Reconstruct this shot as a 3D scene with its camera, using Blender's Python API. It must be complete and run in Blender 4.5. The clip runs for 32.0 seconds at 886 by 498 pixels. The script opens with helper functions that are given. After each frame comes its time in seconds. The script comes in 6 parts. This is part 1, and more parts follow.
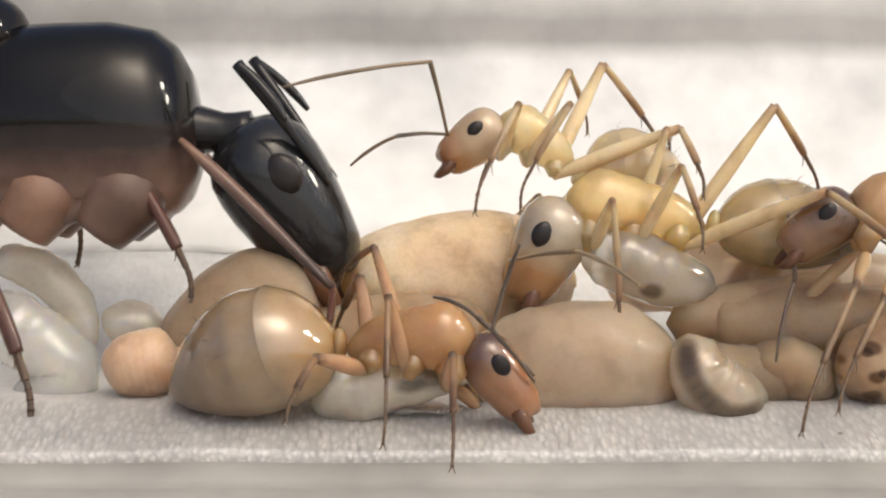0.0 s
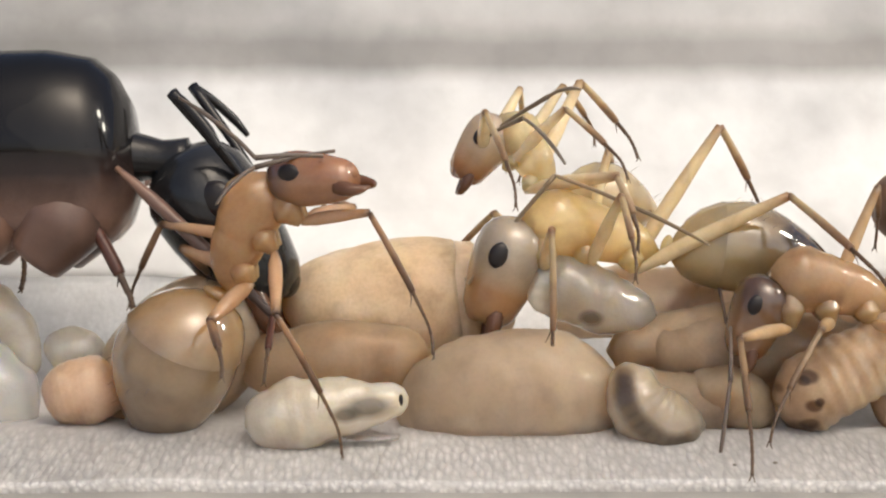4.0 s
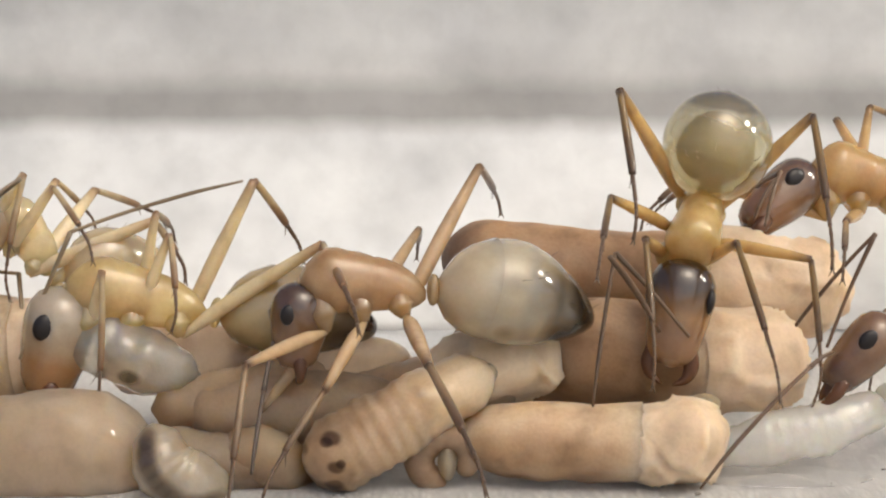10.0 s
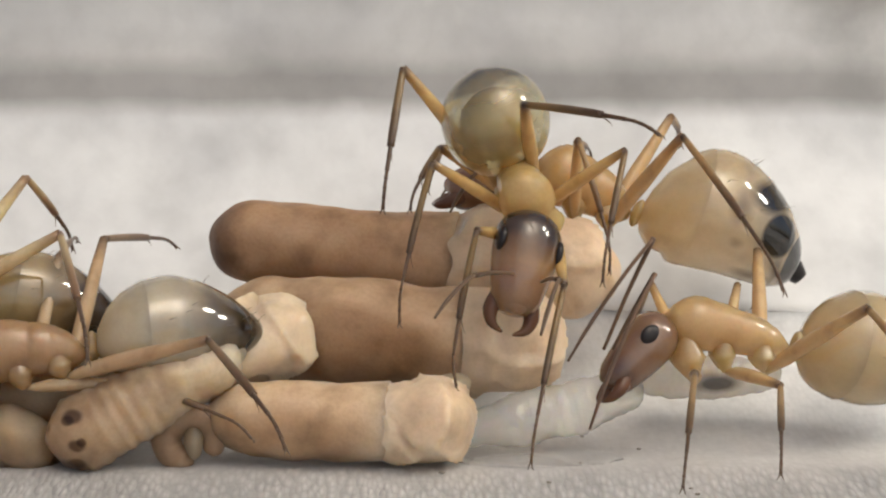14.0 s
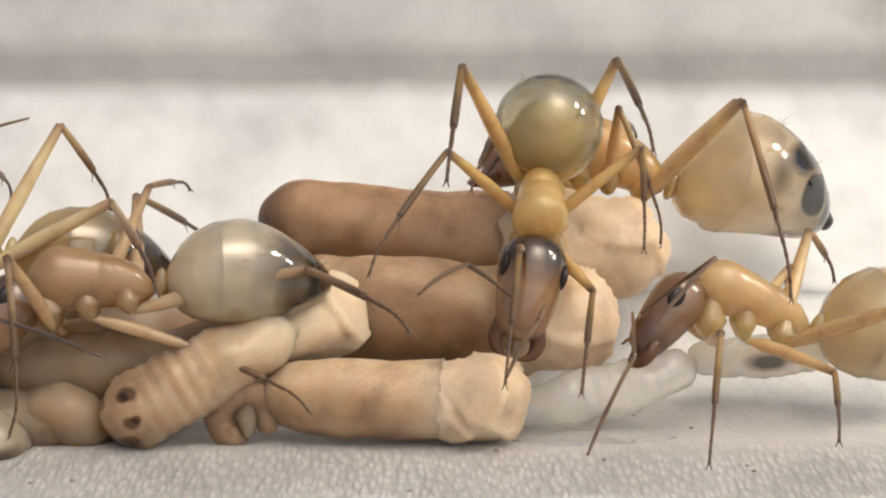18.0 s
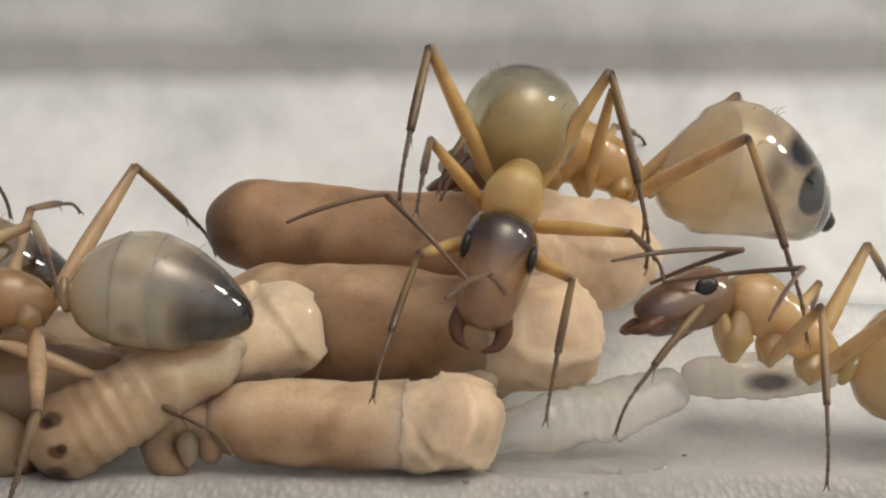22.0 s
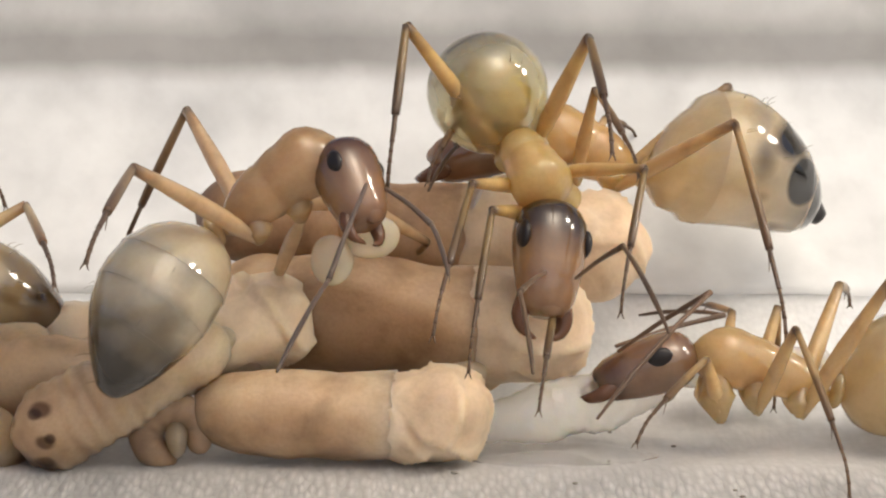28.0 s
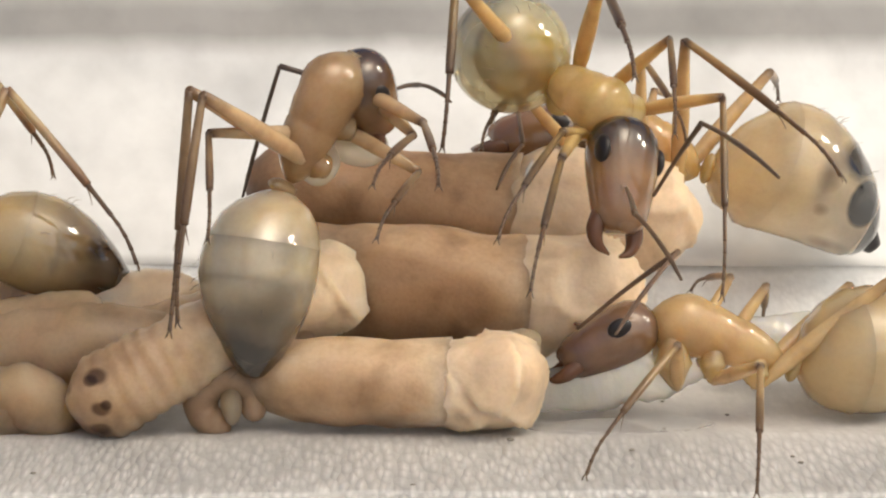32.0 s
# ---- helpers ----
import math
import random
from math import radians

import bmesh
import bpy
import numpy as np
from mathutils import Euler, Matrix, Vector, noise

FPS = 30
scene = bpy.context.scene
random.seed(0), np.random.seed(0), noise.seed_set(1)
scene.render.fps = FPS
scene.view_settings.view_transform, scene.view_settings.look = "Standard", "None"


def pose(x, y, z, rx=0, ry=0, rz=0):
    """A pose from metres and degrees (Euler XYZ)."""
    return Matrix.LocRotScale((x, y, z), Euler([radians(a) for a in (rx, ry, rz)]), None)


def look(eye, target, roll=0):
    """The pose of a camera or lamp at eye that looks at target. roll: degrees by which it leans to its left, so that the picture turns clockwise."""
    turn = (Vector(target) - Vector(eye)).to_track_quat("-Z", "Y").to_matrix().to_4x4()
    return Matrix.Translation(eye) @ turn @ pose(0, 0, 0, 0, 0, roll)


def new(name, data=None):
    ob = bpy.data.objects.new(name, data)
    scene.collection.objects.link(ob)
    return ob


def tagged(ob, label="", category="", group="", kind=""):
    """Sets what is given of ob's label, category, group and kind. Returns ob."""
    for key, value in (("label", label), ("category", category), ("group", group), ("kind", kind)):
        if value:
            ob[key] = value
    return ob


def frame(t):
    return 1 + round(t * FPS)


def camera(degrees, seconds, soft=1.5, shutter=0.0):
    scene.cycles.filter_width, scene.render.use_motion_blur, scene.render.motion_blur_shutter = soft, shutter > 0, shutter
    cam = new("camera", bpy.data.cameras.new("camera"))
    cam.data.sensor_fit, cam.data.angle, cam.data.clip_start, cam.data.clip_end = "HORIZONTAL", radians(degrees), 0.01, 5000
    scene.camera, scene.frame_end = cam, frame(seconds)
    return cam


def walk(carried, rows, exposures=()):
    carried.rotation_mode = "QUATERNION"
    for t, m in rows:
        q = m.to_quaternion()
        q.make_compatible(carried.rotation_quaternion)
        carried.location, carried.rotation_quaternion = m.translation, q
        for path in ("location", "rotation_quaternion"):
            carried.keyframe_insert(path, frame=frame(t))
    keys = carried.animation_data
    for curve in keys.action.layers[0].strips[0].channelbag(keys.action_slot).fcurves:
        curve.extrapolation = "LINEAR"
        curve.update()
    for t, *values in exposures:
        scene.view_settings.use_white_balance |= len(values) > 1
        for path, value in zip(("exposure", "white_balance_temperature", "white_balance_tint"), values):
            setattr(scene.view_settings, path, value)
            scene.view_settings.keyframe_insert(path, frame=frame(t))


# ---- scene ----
cam = camera(24, 32.0, soft=2.2)
MM = 0.001
FOCAL = 3688.0
PITCH = radians(6)
# seconds, shift of the eye across and up, distance of the eye in mm
PATH = """0 2093 707 33|0.5 2080 752 33|1 2049 709 33|1.5 2060 666 33|2 2034 701 33|2.5 2022 755 33|4.5 1934 759 33|5 1827 785 33
5.5 1651 820 33|6 1564 877 33|6.5 1504 876 33|7 1481 811 33|7.5 1429 787 33|8 1407 790 33|8.5 1336 801 33|9 1210 820 33
9.5 1192 842 33|10 1153 866 33|10.5 1127 859 33|11 1040 865 33|11.5 905 899 33|12 770 895 33|12.5 685 892 33|13 680 886 33
13.5 683 831 33|14 702 828 33|14.5 753 802 33|16.5 795 820 33|17 797 828 33|17.5 809 836 33|18 798 788 33|18.5 747 743 33|19 742 741 33
19.5 752 739 33|20 755 730 33|20.5 785 745 33|20.9 769 787 33|21 745 880 33|21.1 742 842 33|21.2 745 825 29.5|21.5 737 813 29.5|22 735 843 29.5
22.5 741 849 29.5|23 732 872 29.5|23.5 706 854 29.5|24 712 866 29.5|24.5 712 857 29.5|25 712 843 29.5|25.5 718 854 29.5|27.5 711 833 29.5
28 715 826 29.5|28.5 718 830 29.5|29 711 800 29.5|29.5 714 782 29.5|30 718 794 29.5|30.5 741 784 29.5|31 771 776 29.5|31.5 792 782 29.5|32 813 767 29.5"""


def eye_rows():
    rows = []
    for row in PATH.replace("\n", "|").split("|"):
        t, ox, oy, d = (float(v) for v in row.split())
        x, z = (784 - ox) / FOCAL * d, (oy - 441) / FOCAL * d
        rows.append((t, look((x * MM, -d * math.cos(PITCH) * MM, (z + d * math.sin(PITCH)) * MM), (x * MM, 0, z * MM))))
    return rows


walk(cam, eye_rows(), [(0, -0.72, 7020, 6), (4.5, -0.77, 6970, 6), (6, -0.82, 6920, 5), (7, -1.02, 6920, 5), (8, -0.92, 6920, 5), (9, -0.97, 6870, 5), (10, -0.97, 6870, 5), (11, -0.98, 6820, 4), (12, -1.12, 6820, 4), (13, -1.12, 6820, 4), (14, -1.27, 6870, 5), (17, -1.05, 7020, 6), (19, -0.98, 7070, 6), (20, -1.06, 7020, 5), (20.9, -1.01, 7020, 5), (22, -1.40, 6920, 4), (23, -1.17, 7020, 5), (25, -1.04, 7070, 6), (28, -1.03, 7070, 6), (30, -1.01, 7070, 5), (31, -0.90, 7120, 5), (32, -0.93, 7170, 5)])

# ---- world and light ----
world = bpy.data.worlds.new("world")
scene.world = world
world.use_nodes = True
nt = world.node_tree
sky = nt.nodes.new("ShaderNodeTexSky")
sky.sky_type = "NISHITA"
sky.sun_disc = False
sky.sun_elevation, sky.sun_rotation = radians(58), radians(150)
nt.links.new(sky.outputs[0], nt.nodes["Background"].inputs[0])
sky.air_density, sky.dust_density, sky.ozone_density = 0.5, 4.0, 0.3
nt.nodes["Background"].inputs[1].default_value = 0.4
SUN = bpy.data.lights.new("sun", "SUN")
SUN.energy, SUN.angle, SUN.color = 1.0, radians(95), (1.0, 0.93, 0.82)
sun = new("sun", SUN)
sun.matrix_world = look((0.14, -0.24, 0.13), (0, 0, 0))


def desk_lamp_light(name, at, size, watts):
    data = bpy.data.lights.new(name, "AREA")
    data.shape, data.size, data.energy, data.color = "DISK", size * MM, watts, (1.0, 0.94, 0.86)
    ob = new(name, data)
    ob.matrix_world = look([v * MM for v in at], (0, 0, 3 * MM))
    return ob


desk_lamp_light("lamp", (76, -14, 66), 14, 0.05)
desk_lamp_light("lamp", (86, -8, 46), 13, 0.04)


# ---- materials ----
def material(name):
    m = bpy.data.materials.new(name)
    m.use_nodes = True
    return m, m.node_tree, m.node_tree.nodes["Principled BSDF"]


def ramp(tree, fac, stops):
    r = tree.nodes.new("ShaderNodeValToRGB")
    while len(r.color_ramp.elements) < len(stops):
        r.color_ramp.elements.new(0.5)
    for e, (p, c) in zip(r.color_ramp.elements, stops):
        e.position, e.color = p, (*c, 1)
    tree.links.new(fac, r.inputs[0])
    return r.outputs[0]


def noise_of(tree, coord, scale, detail=3.0, rough=0.55):
    n = tree.nodes.new("ShaderNodeTexNoise")
    n.inputs["Scale"].default_value, n.inputs["Detail"].default_value, n.inputs["Roughness"].default_value = scale, detail, rough
    tree.links.new(coord, n.inputs["Vector"])
    return n.outputs["Fac"]


def mixed(tree, a, b, fac, how="MULTIPLY"):
    m = tree.nodes.new("ShaderNodeMix")
    m.data_type, m.blend_type = "RGBA", how
    m.inputs[0].default_value = fac
    tree.links.new(a, m.inputs[6])
    tree.links.new(b, m.inputs[7])
    return m.outputs[2]


def coords(tree, own=False):
    c = tree.nodes.new("ShaderNodeTexCoord")
    if own:
        return c.outputs["Generated"]
    m = tree.nodes.new("ShaderNodeMapping")
    m.inputs["Scale"].default_value = (1000, 1000, 1000)
    tree.links.new(c.outputs["Object"], m.inputs["Vector"])
    return m.outputs["Vector"]


def along(tree, vec, axis, length):
    s = tree.nodes.new("ShaderNodeSeparateXYZ")
    tree.links.new(vec, s.inputs[0])
    d = tree.nodes.new("ShaderNodeMath")
    d.operation = "DIVIDE"
    d.inputs[1].default_value = length
    tree.links.new(s.outputs[axis], d.inputs[0])
    return d.outputs[0]


def skin(name, stops, length=1.0, axis=0, rough=0.3, sss=0.4, reach=0.35, coat=0.2, mottle=0.25, bump=0.05, clear=0.0, grain=6.0, wobble=0.0, own=False, guts=(), crumple=0.0, paper=None, lantern=0.16, ior=1.33, gloss=0.5):
    """Chitin, silk or larval skin: colours along one axis of the piece, mottled, a little translucent."""
    m, tree, b = material(name)
    vec = coords(tree)
    x = along(tree, coords(tree, own) if own else vec, axis, 1.0 if own else length)
    if wobble:
        add = tree.nodes.new("ShaderNodeMath")
        add.operation = "MULTIPLY_ADD"
        add.inputs[1].default_value = wobble
        tree.links.new(noise_of(tree, vec, 2.2, 2.0), add.inputs[0])
        tree.links.new(x, add.inputs[2])
        x = add.outputs[0]
    col = ramp(tree, x, stops)
    n1 = noise_of(tree, vec, grain * 0.3, 2.0)
    n2 = noise_of(tree, vec, grain * 2.5, 4.0)
    spots = ramp(tree, n1, [(0.3, (0.5, 0.44, 0.38)), (0.5, (0.9, 0.86, 0.8)), (0.68, (1, 1, 1))])
    fine = ramp(tree, n2, [(0.3, (0.75, 0.72, 0.7)), (0.6, (1, 1, 1))])
    col = mixed(tree, col, spots, min(1.0, 1.6 * mottle))
    col = mixed(tree, col, fine, mottle)
    for centre, radii, tint, *soft in guts:
        at = tree.nodes.new("ShaderNodeMapping")
        at.inputs["Location"].default_value = [-c / q for c, q in zip(centre, radii)]
        at.inputs["Scale"].default_value = [1 / q for q in radii]
        tree.links.new(vec, at.inputs["Vector"])
        far = tree.nodes.new("ShaderNodeVectorMath")
        far.operation = "LENGTH"
        tree.links.new(at.outputs[0], far.inputs[0])
        col = mixed(tree, col, ramp(tree, far.outputs["Value"], [(soft[0] if soft else 0.45, tint), (1.0, (1, 1, 1))]), 1.0)
    if paper:
        bend = tree.nodes.new("ShaderNodeVectorMath")
        bend.operation = "MULTIPLY_ADD"
        bend.inputs[1].default_value = (0.7, 0.7, 0.7)
        wild = tree.nodes.new("ShaderNodeTexNoise")
        wild.inputs["Scale"].default_value = 1.3
        tree.links.new(vec, wild.inputs["Vector"])
        tree.links.new(wild.outputs["Color"], bend.inputs[0])
        tree.links.new(vec, bend.inputs[2])
        lines = tree.nodes.new("ShaderNodeTexVoronoi")
        lines.feature = "DISTANCE_TO_EDGE"
        lines.inputs["Scale"].default_value = 0.95
        tree.links.new(bend.outputs[0], lines.inputs["Vector"])
        thin = ramp(tree, lines.outputs["Distance"], [(0.0, (0.34, 0.34, 0.34)), (0.03, (0.2, 0.2, 0.2)), (0.16, (0, 0, 0))])
        where = ramp(tree, x, [(paper[0], (0, 0, 0)), (paper[1], (1, 1, 1))])
        lay = tree.nodes.new("ShaderNodeMix")
        lay.data_type = "RGBA"
        broken = ramp(tree, noise_of(tree, vec, 1.1, 2.0), [(0.42, (0, 0, 0)), (0.6, (1, 1, 1))])
        tree.links.new(mixed(tree, mixed(tree, thin, broken, 1.0), where, 1.0), lay.inputs[0])
        tree.links.new(col, lay.inputs[6])
        lay.inputs[7].default_value = (0.84, 0.72, 0.56, 1)
        col = lay.outputs[2]
    tree.links.new(col, b.inputs["Base Color"])
    b.inputs["Roughness"].default_value = rough
    b.inputs["Subsurface Weight"].default_value = min(1.0, 1.8 * sss)
    b.inputs["Subsurface Radius"].default_value = (1.0, 0.75, 0.45)
    b.inputs["Subsurface Scale"].default_value = 1.7 * reach * MM
    b.inputs["Coat Weight"].default_value = coat
    b.inputs["Coat Roughness"].default_value = 0.03
    b.inputs["Coat IOR"].default_value = 1.75 if coat > 0.55 else 1.5
    b.inputs["Transmission Weight"].default_value = clear
    b.inputs["IOR"].default_value = ior
    b.inputs["Specular IOR Level"].default_value = gloss
    if bump:
        bp = tree.nodes.new("ShaderNodeBump")
        bp.inputs["Strength"].default_value, bp.inputs["Distance"].default_value = bump, 0.1 * MM
        tree.links.new(n2, bp.inputs["Height"])
        tree.links.new(bp.outputs[0], b.inputs["Normal"])
        if crumple:
            bend = tree.nodes.new("ShaderNodeVectorMath")
            bend.operation = "MULTIPLY_ADD"
            bend.inputs[1].default_value = (0.5, 0.5, 0.5)
            wild = tree.nodes.new("ShaderNodeTexNoise")
            wild.inputs["Scale"].default_value = 1.8
            tree.links.new(vec, wild.inputs["Vector"])
            tree.links.new(wild.outputs["Color"], bend.inputs[0])
            tree.links.new(vec, bend.inputs[2])
            facets = tree.nodes.new("ShaderNodeTexVoronoi")
            facets.feature = "SMOOTH_F1"
            facets.inputs["Scale"].default_value = 1.7
            tree.links.new(bend.outputs[0], facets.inputs["Vector"])
            fold = tree.nodes.new("ShaderNodeBump")
            fold.inputs["Strength"].default_value, fold.inputs["Distance"].default_value = crumple, 0.35 * MM
            tree.links.new(facets.outputs["Distance"], fold.inputs["Height"])
            tree.links.new(bp.outputs[0], fold.inputs["Normal"])
            tree.links.new(fold.outputs[0], b.inputs["Normal"])
    if sss > 0.3:
        through_it = tree.nodes.new("ShaderNodeBsdfTranslucent")
        both = tree.nodes.new("ShaderNodeMixShader")
        both.inputs[0].default_value = lantern
        tree.links.new(col, through_it.inputs["Color"])
        tree.links.new(b.outputs[0], both.inputs[1])
        tree.links.new(through_it.outputs[0], both.inputs[2])
        tree.links.new(both.outputs[0], tree.nodes["Material Output"].inputs["Surface"])
    return m


def brood_skin(name, stops, *rest, **how):
    """Thin silk or larval skin that light passes through."""
    return skin(name, stops, *rest, lantern=0.1, **how)


def plain(c):
    return [(0, c), (1, c)]


CREAM, GOLD, AMBER, RUST, DARK = (0.72, 0.55, 0.32), (0.66, 0.42, 0.15), (0.45, 0.255, 0.12), (0.34, 0.13, 0.05), (0.03, 0.016, 0.01)
EYE = skin("eye_black", plain((0.014, 0.011, 0.011)), rough=0.3, sss=0, coat=0.15, mottle=0)
JAW = skin("jaw_red_brown", plain((0.1, 0.045, 0.025)), rough=0.25, sss=0.15, mottle=0.2)


def leg_skin(name, pale, dark, length, shade=1.0):
    thigh = skin(name, [(0, pale), (0.8, pale), (0.93, [0.5 * (p + d) for p, d in zip(pale, dark)]), (1, dark)], rough=0.26, sss=0.4, reach=0.3, coat=0.5, grain=9, own=True, lantern=0.2)
    shin = skin(name, [(0, dark), (0.03, dark), (0.1, [0.85 * shade * v for v in pale]), (0.5, [0.62 * shade * p + 0.3 * d for p, d in zip(pale, dark)]), (0.58, [0.35 * shade * p + 0.6 * d for p, d in zip(pale, dark)]), (1, dark)], rough=0.3, sss=0.35, reach=0.2, coat=0.4, grain=9, own=True, lantern=0.3)
    return thigh, shin


# ---- mesh tools ----
def part(name, bm, mat, parent=None, label=""):
    """One mesh object, modelled in millimetres."""
    for v in bm.verts:
        v.co *= MM
    for f in bm.faces:
        f.smooth = True
    me = bpy.data.meshes.new(name)
    bm.to_mesh(me)
    bm.free()
    me.materials.append(mat)
    ob = new(name, me)
    if parent:
        ob.parent = parent
    if label:
        ob["label"] = label
    return ob


def loft(rings, seg=16, bm=None):
    """Rings of (centre, direction, side, half width, half height), skinned and capped."""
    bm = bm or bmesh.new()
    last = None
    for c, d, s, w, h in rings:
        c, d = Vector(c), Vector(d).normalized()
        s = (Vector(s) - d * d.dot(Vector(s))).normalized()
        u = d.cross(s)
        loop = [bm.verts.new(c + s * (math.cos(a) * w) + u * (math.sin(a) * h)) for a in (2 * math.pi * i / seg for i in range(seg))]
        if last:
            for i in range(seg):
                bm.faces.new((last[i], last[(i + 1) % seg], loop[(i + 1) % seg], loop[i]))
        else:
            bm.faces.new(loop[::-1])
        last = loop
    bm.faces.new(last)
    return bm


def turned(stations, seg=16, bm=None):
    """A body along x: rows of (x, z of the centre, half width, half height)."""
    return loft([((x, 0, z), (1, 0, 0), (0, 1, 0), w, h) for x, z, w, h in stations], seg, bm)


def smooth_path(pts, steps):
    """Catmull-Rom through points."""
    p = [Vector(v) for v in pts]
    p = [2 * p[0] - p[1]] + p + [2 * p[-1] - p[-2]]
    out = []
    for i in range(1, len(p) - 2):
        for k in range(steps):
            t = k / steps
            a, b, c, d = p[i - 1:i + 3]
            out.append(0.5 * ((2 * b) + (c - a) * t + (2 * a - 5 * b + 4 * c - d) * t * t + (3 * b - a - 3 * c + d) * t ** 3))
    return out + [p[-2]]


def tube(pts, radii, seg=8, steps=4, bm=None, side=(0, 0.2, 1)):
    path = smooth_path(pts, steps)
    n = len(path)
    rings = []
    for i, c in enumerate(path):
        d = path[min(i + 1, n - 1)] - path[max(i - 1, 0)]
        f = i / (n - 1) * (len(radii) - 1)
        k = min(int(f), len(radii) - 2)
        r = radii[k] + (radii[k + 1] - radii[k]) * (f - k)
        rings.append((c, d, side, r, r))
    return loft(rings, seg, bm)


def ball(c, rx, ry, rz, seg=14, bm=None):
    bm = bm or bmesh.new()
    made = bmesh.ops.create_uvsphere(bm, u_segments=seg, v_segments=max(6, seg * 2 // 3), radius=1)
    for v in made["verts"]:
        v.co = Vector((v.co.x * rx + c[0], v.co.y * ry + c[1], v.co.z * rz + c[2]))
    return bm


def rough_up(bm, size, amount, seed=0):
    bm.normal_update()
    for v in bm.verts:
        v.co += v.normal * noise.noise(v.co * size + Vector((seed * 7.1, 3.3, seed))) * amount
    return bm


def axes(origin, fwd, up):
    """A pose in metres from millimetres: x along fwd, z towards up."""
    x = Vector(fwd).normalized()
    z = Vector(up) - x * x.dot(Vector(up))
    if z.length < 1e-3:
        z = Vector((0, -1, 0.3)) - x * x.dot(Vector((0, -1, 0.3)))
    z.normalize()
    y = z.cross(x)
    m = Matrix((x, y, z)).transposed().to_4x4()
    m.translation = Vector(origin) * MM
    return m


# ---- tube of the nest ----
def plaster(name, base, band, weave=False, axis=2, span=20.0, patches=()):
    m, tree, b = material(name)
    vec = coords(tree)
    big = ramp(tree, noise_of(tree, vec, 0.32, 3.0, 0.6), [(0.34, (0.68, 0.685, 0.69)), (0.5, (0.9, 0.9, 0.9)), (0.62, (1, 1, 1))])
    small = ramp(tree, noise_of(tree, vec, 1.6 if not weave else 6.0, 3.0), [(0.3, (0.85, 0.85, 0.85)), (0.6, (1, 1, 1))])
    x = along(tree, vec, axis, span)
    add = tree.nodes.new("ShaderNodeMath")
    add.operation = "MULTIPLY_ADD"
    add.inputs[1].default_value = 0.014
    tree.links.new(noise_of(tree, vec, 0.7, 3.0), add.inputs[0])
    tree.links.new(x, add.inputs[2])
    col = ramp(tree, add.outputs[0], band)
    col = mixed(tree, mixed(tree, col, big, 0.7), small, 0.6)
    # ragged soft-edged patches, darkest towards their centres
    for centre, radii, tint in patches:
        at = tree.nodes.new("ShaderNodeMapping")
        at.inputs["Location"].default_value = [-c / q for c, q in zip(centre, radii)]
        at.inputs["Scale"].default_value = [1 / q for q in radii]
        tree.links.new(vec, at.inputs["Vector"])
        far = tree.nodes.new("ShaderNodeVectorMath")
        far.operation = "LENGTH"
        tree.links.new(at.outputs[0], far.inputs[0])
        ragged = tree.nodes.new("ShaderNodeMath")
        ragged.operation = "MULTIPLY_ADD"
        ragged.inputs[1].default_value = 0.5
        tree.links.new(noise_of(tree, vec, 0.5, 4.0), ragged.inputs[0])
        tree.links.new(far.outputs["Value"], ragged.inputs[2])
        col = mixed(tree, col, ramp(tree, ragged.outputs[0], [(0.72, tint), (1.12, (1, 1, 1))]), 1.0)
    height = noise_of(tree, vec, 2.0, 2.0)
    if weave:
        cells = tree.nodes.new("ShaderNodeTexVoronoi")
        cells.inputs["Scale"].default_value = 8.5
        turn = tree.nodes.new("ShaderNodeMapping")
        turn.inputs["Scale"].default_value = (1.15, 0.3, 1)
        turn.inputs["Rotation"].default_value = (0, 0, 0.08)
        tree.links.new(vec, turn.inputs["Vector"])
        tree.links.new(turn.outputs[0], cells.inputs["Vector"])
        pits = ramp(tree, cells.outputs["Distance"], [(0.1, (1, 1, 1)), (0.6, (0.46, 0.46, 0.445))])
        shore = tree.nodes.new("ShaderNodeMapRange")
        shore.inputs["From Min"].default_value, shore.inputs["From Max"].default_value = -0.14, 0.02
        shore.inputs["To Min"].default_value, shore.inputs["To Max"].default_value = 0.5, 0.1
        tree.links.new(x, shore.inputs["Value"])
        lay = tree.nodes.new("ShaderNodeMix")
        lay.data_type, lay.blend_type = "RGBA", "MULTIPLY"
        tree.links.new(shore.outputs[0], lay.inputs[0])
        tree.links.new(col, lay.inputs[6])
        tree.links.new(pits, lay.inputs[7])
        col = lay.outputs[2]
        height = cells.outputs["Distance"]
    tree.links.new(col, b.inputs["Base Color"])
    b.inputs["Roughness"].default_value = 0.5 if weave else 0.7
    b.inputs["Subsurface Weight"].default_value = 0.7 if weave else 0.0
    b.inputs["Subsurface Radius"].default_value = (1.0, 0.95, 0.9)
    b.inputs["Subsurface Scale"].default_value = 1.2 * MM
    bp = tree.nodes.new("ShaderNodeBump")
    bp.inputs["Strength"].default_value, bp.inputs["Distance"].default_value = (0.7, 0.12 * MM) if weave else (0.05, 0.2 * MM)
    bp.invert = weave
    if weave:
        tree.links.new(shore.outputs[0], bp.inputs["Strength"])
    tree.links.new(height, bp.inputs["Height"])
    tree.links.new(bp.outputs[0], b.inputs["Normal"])
    return m


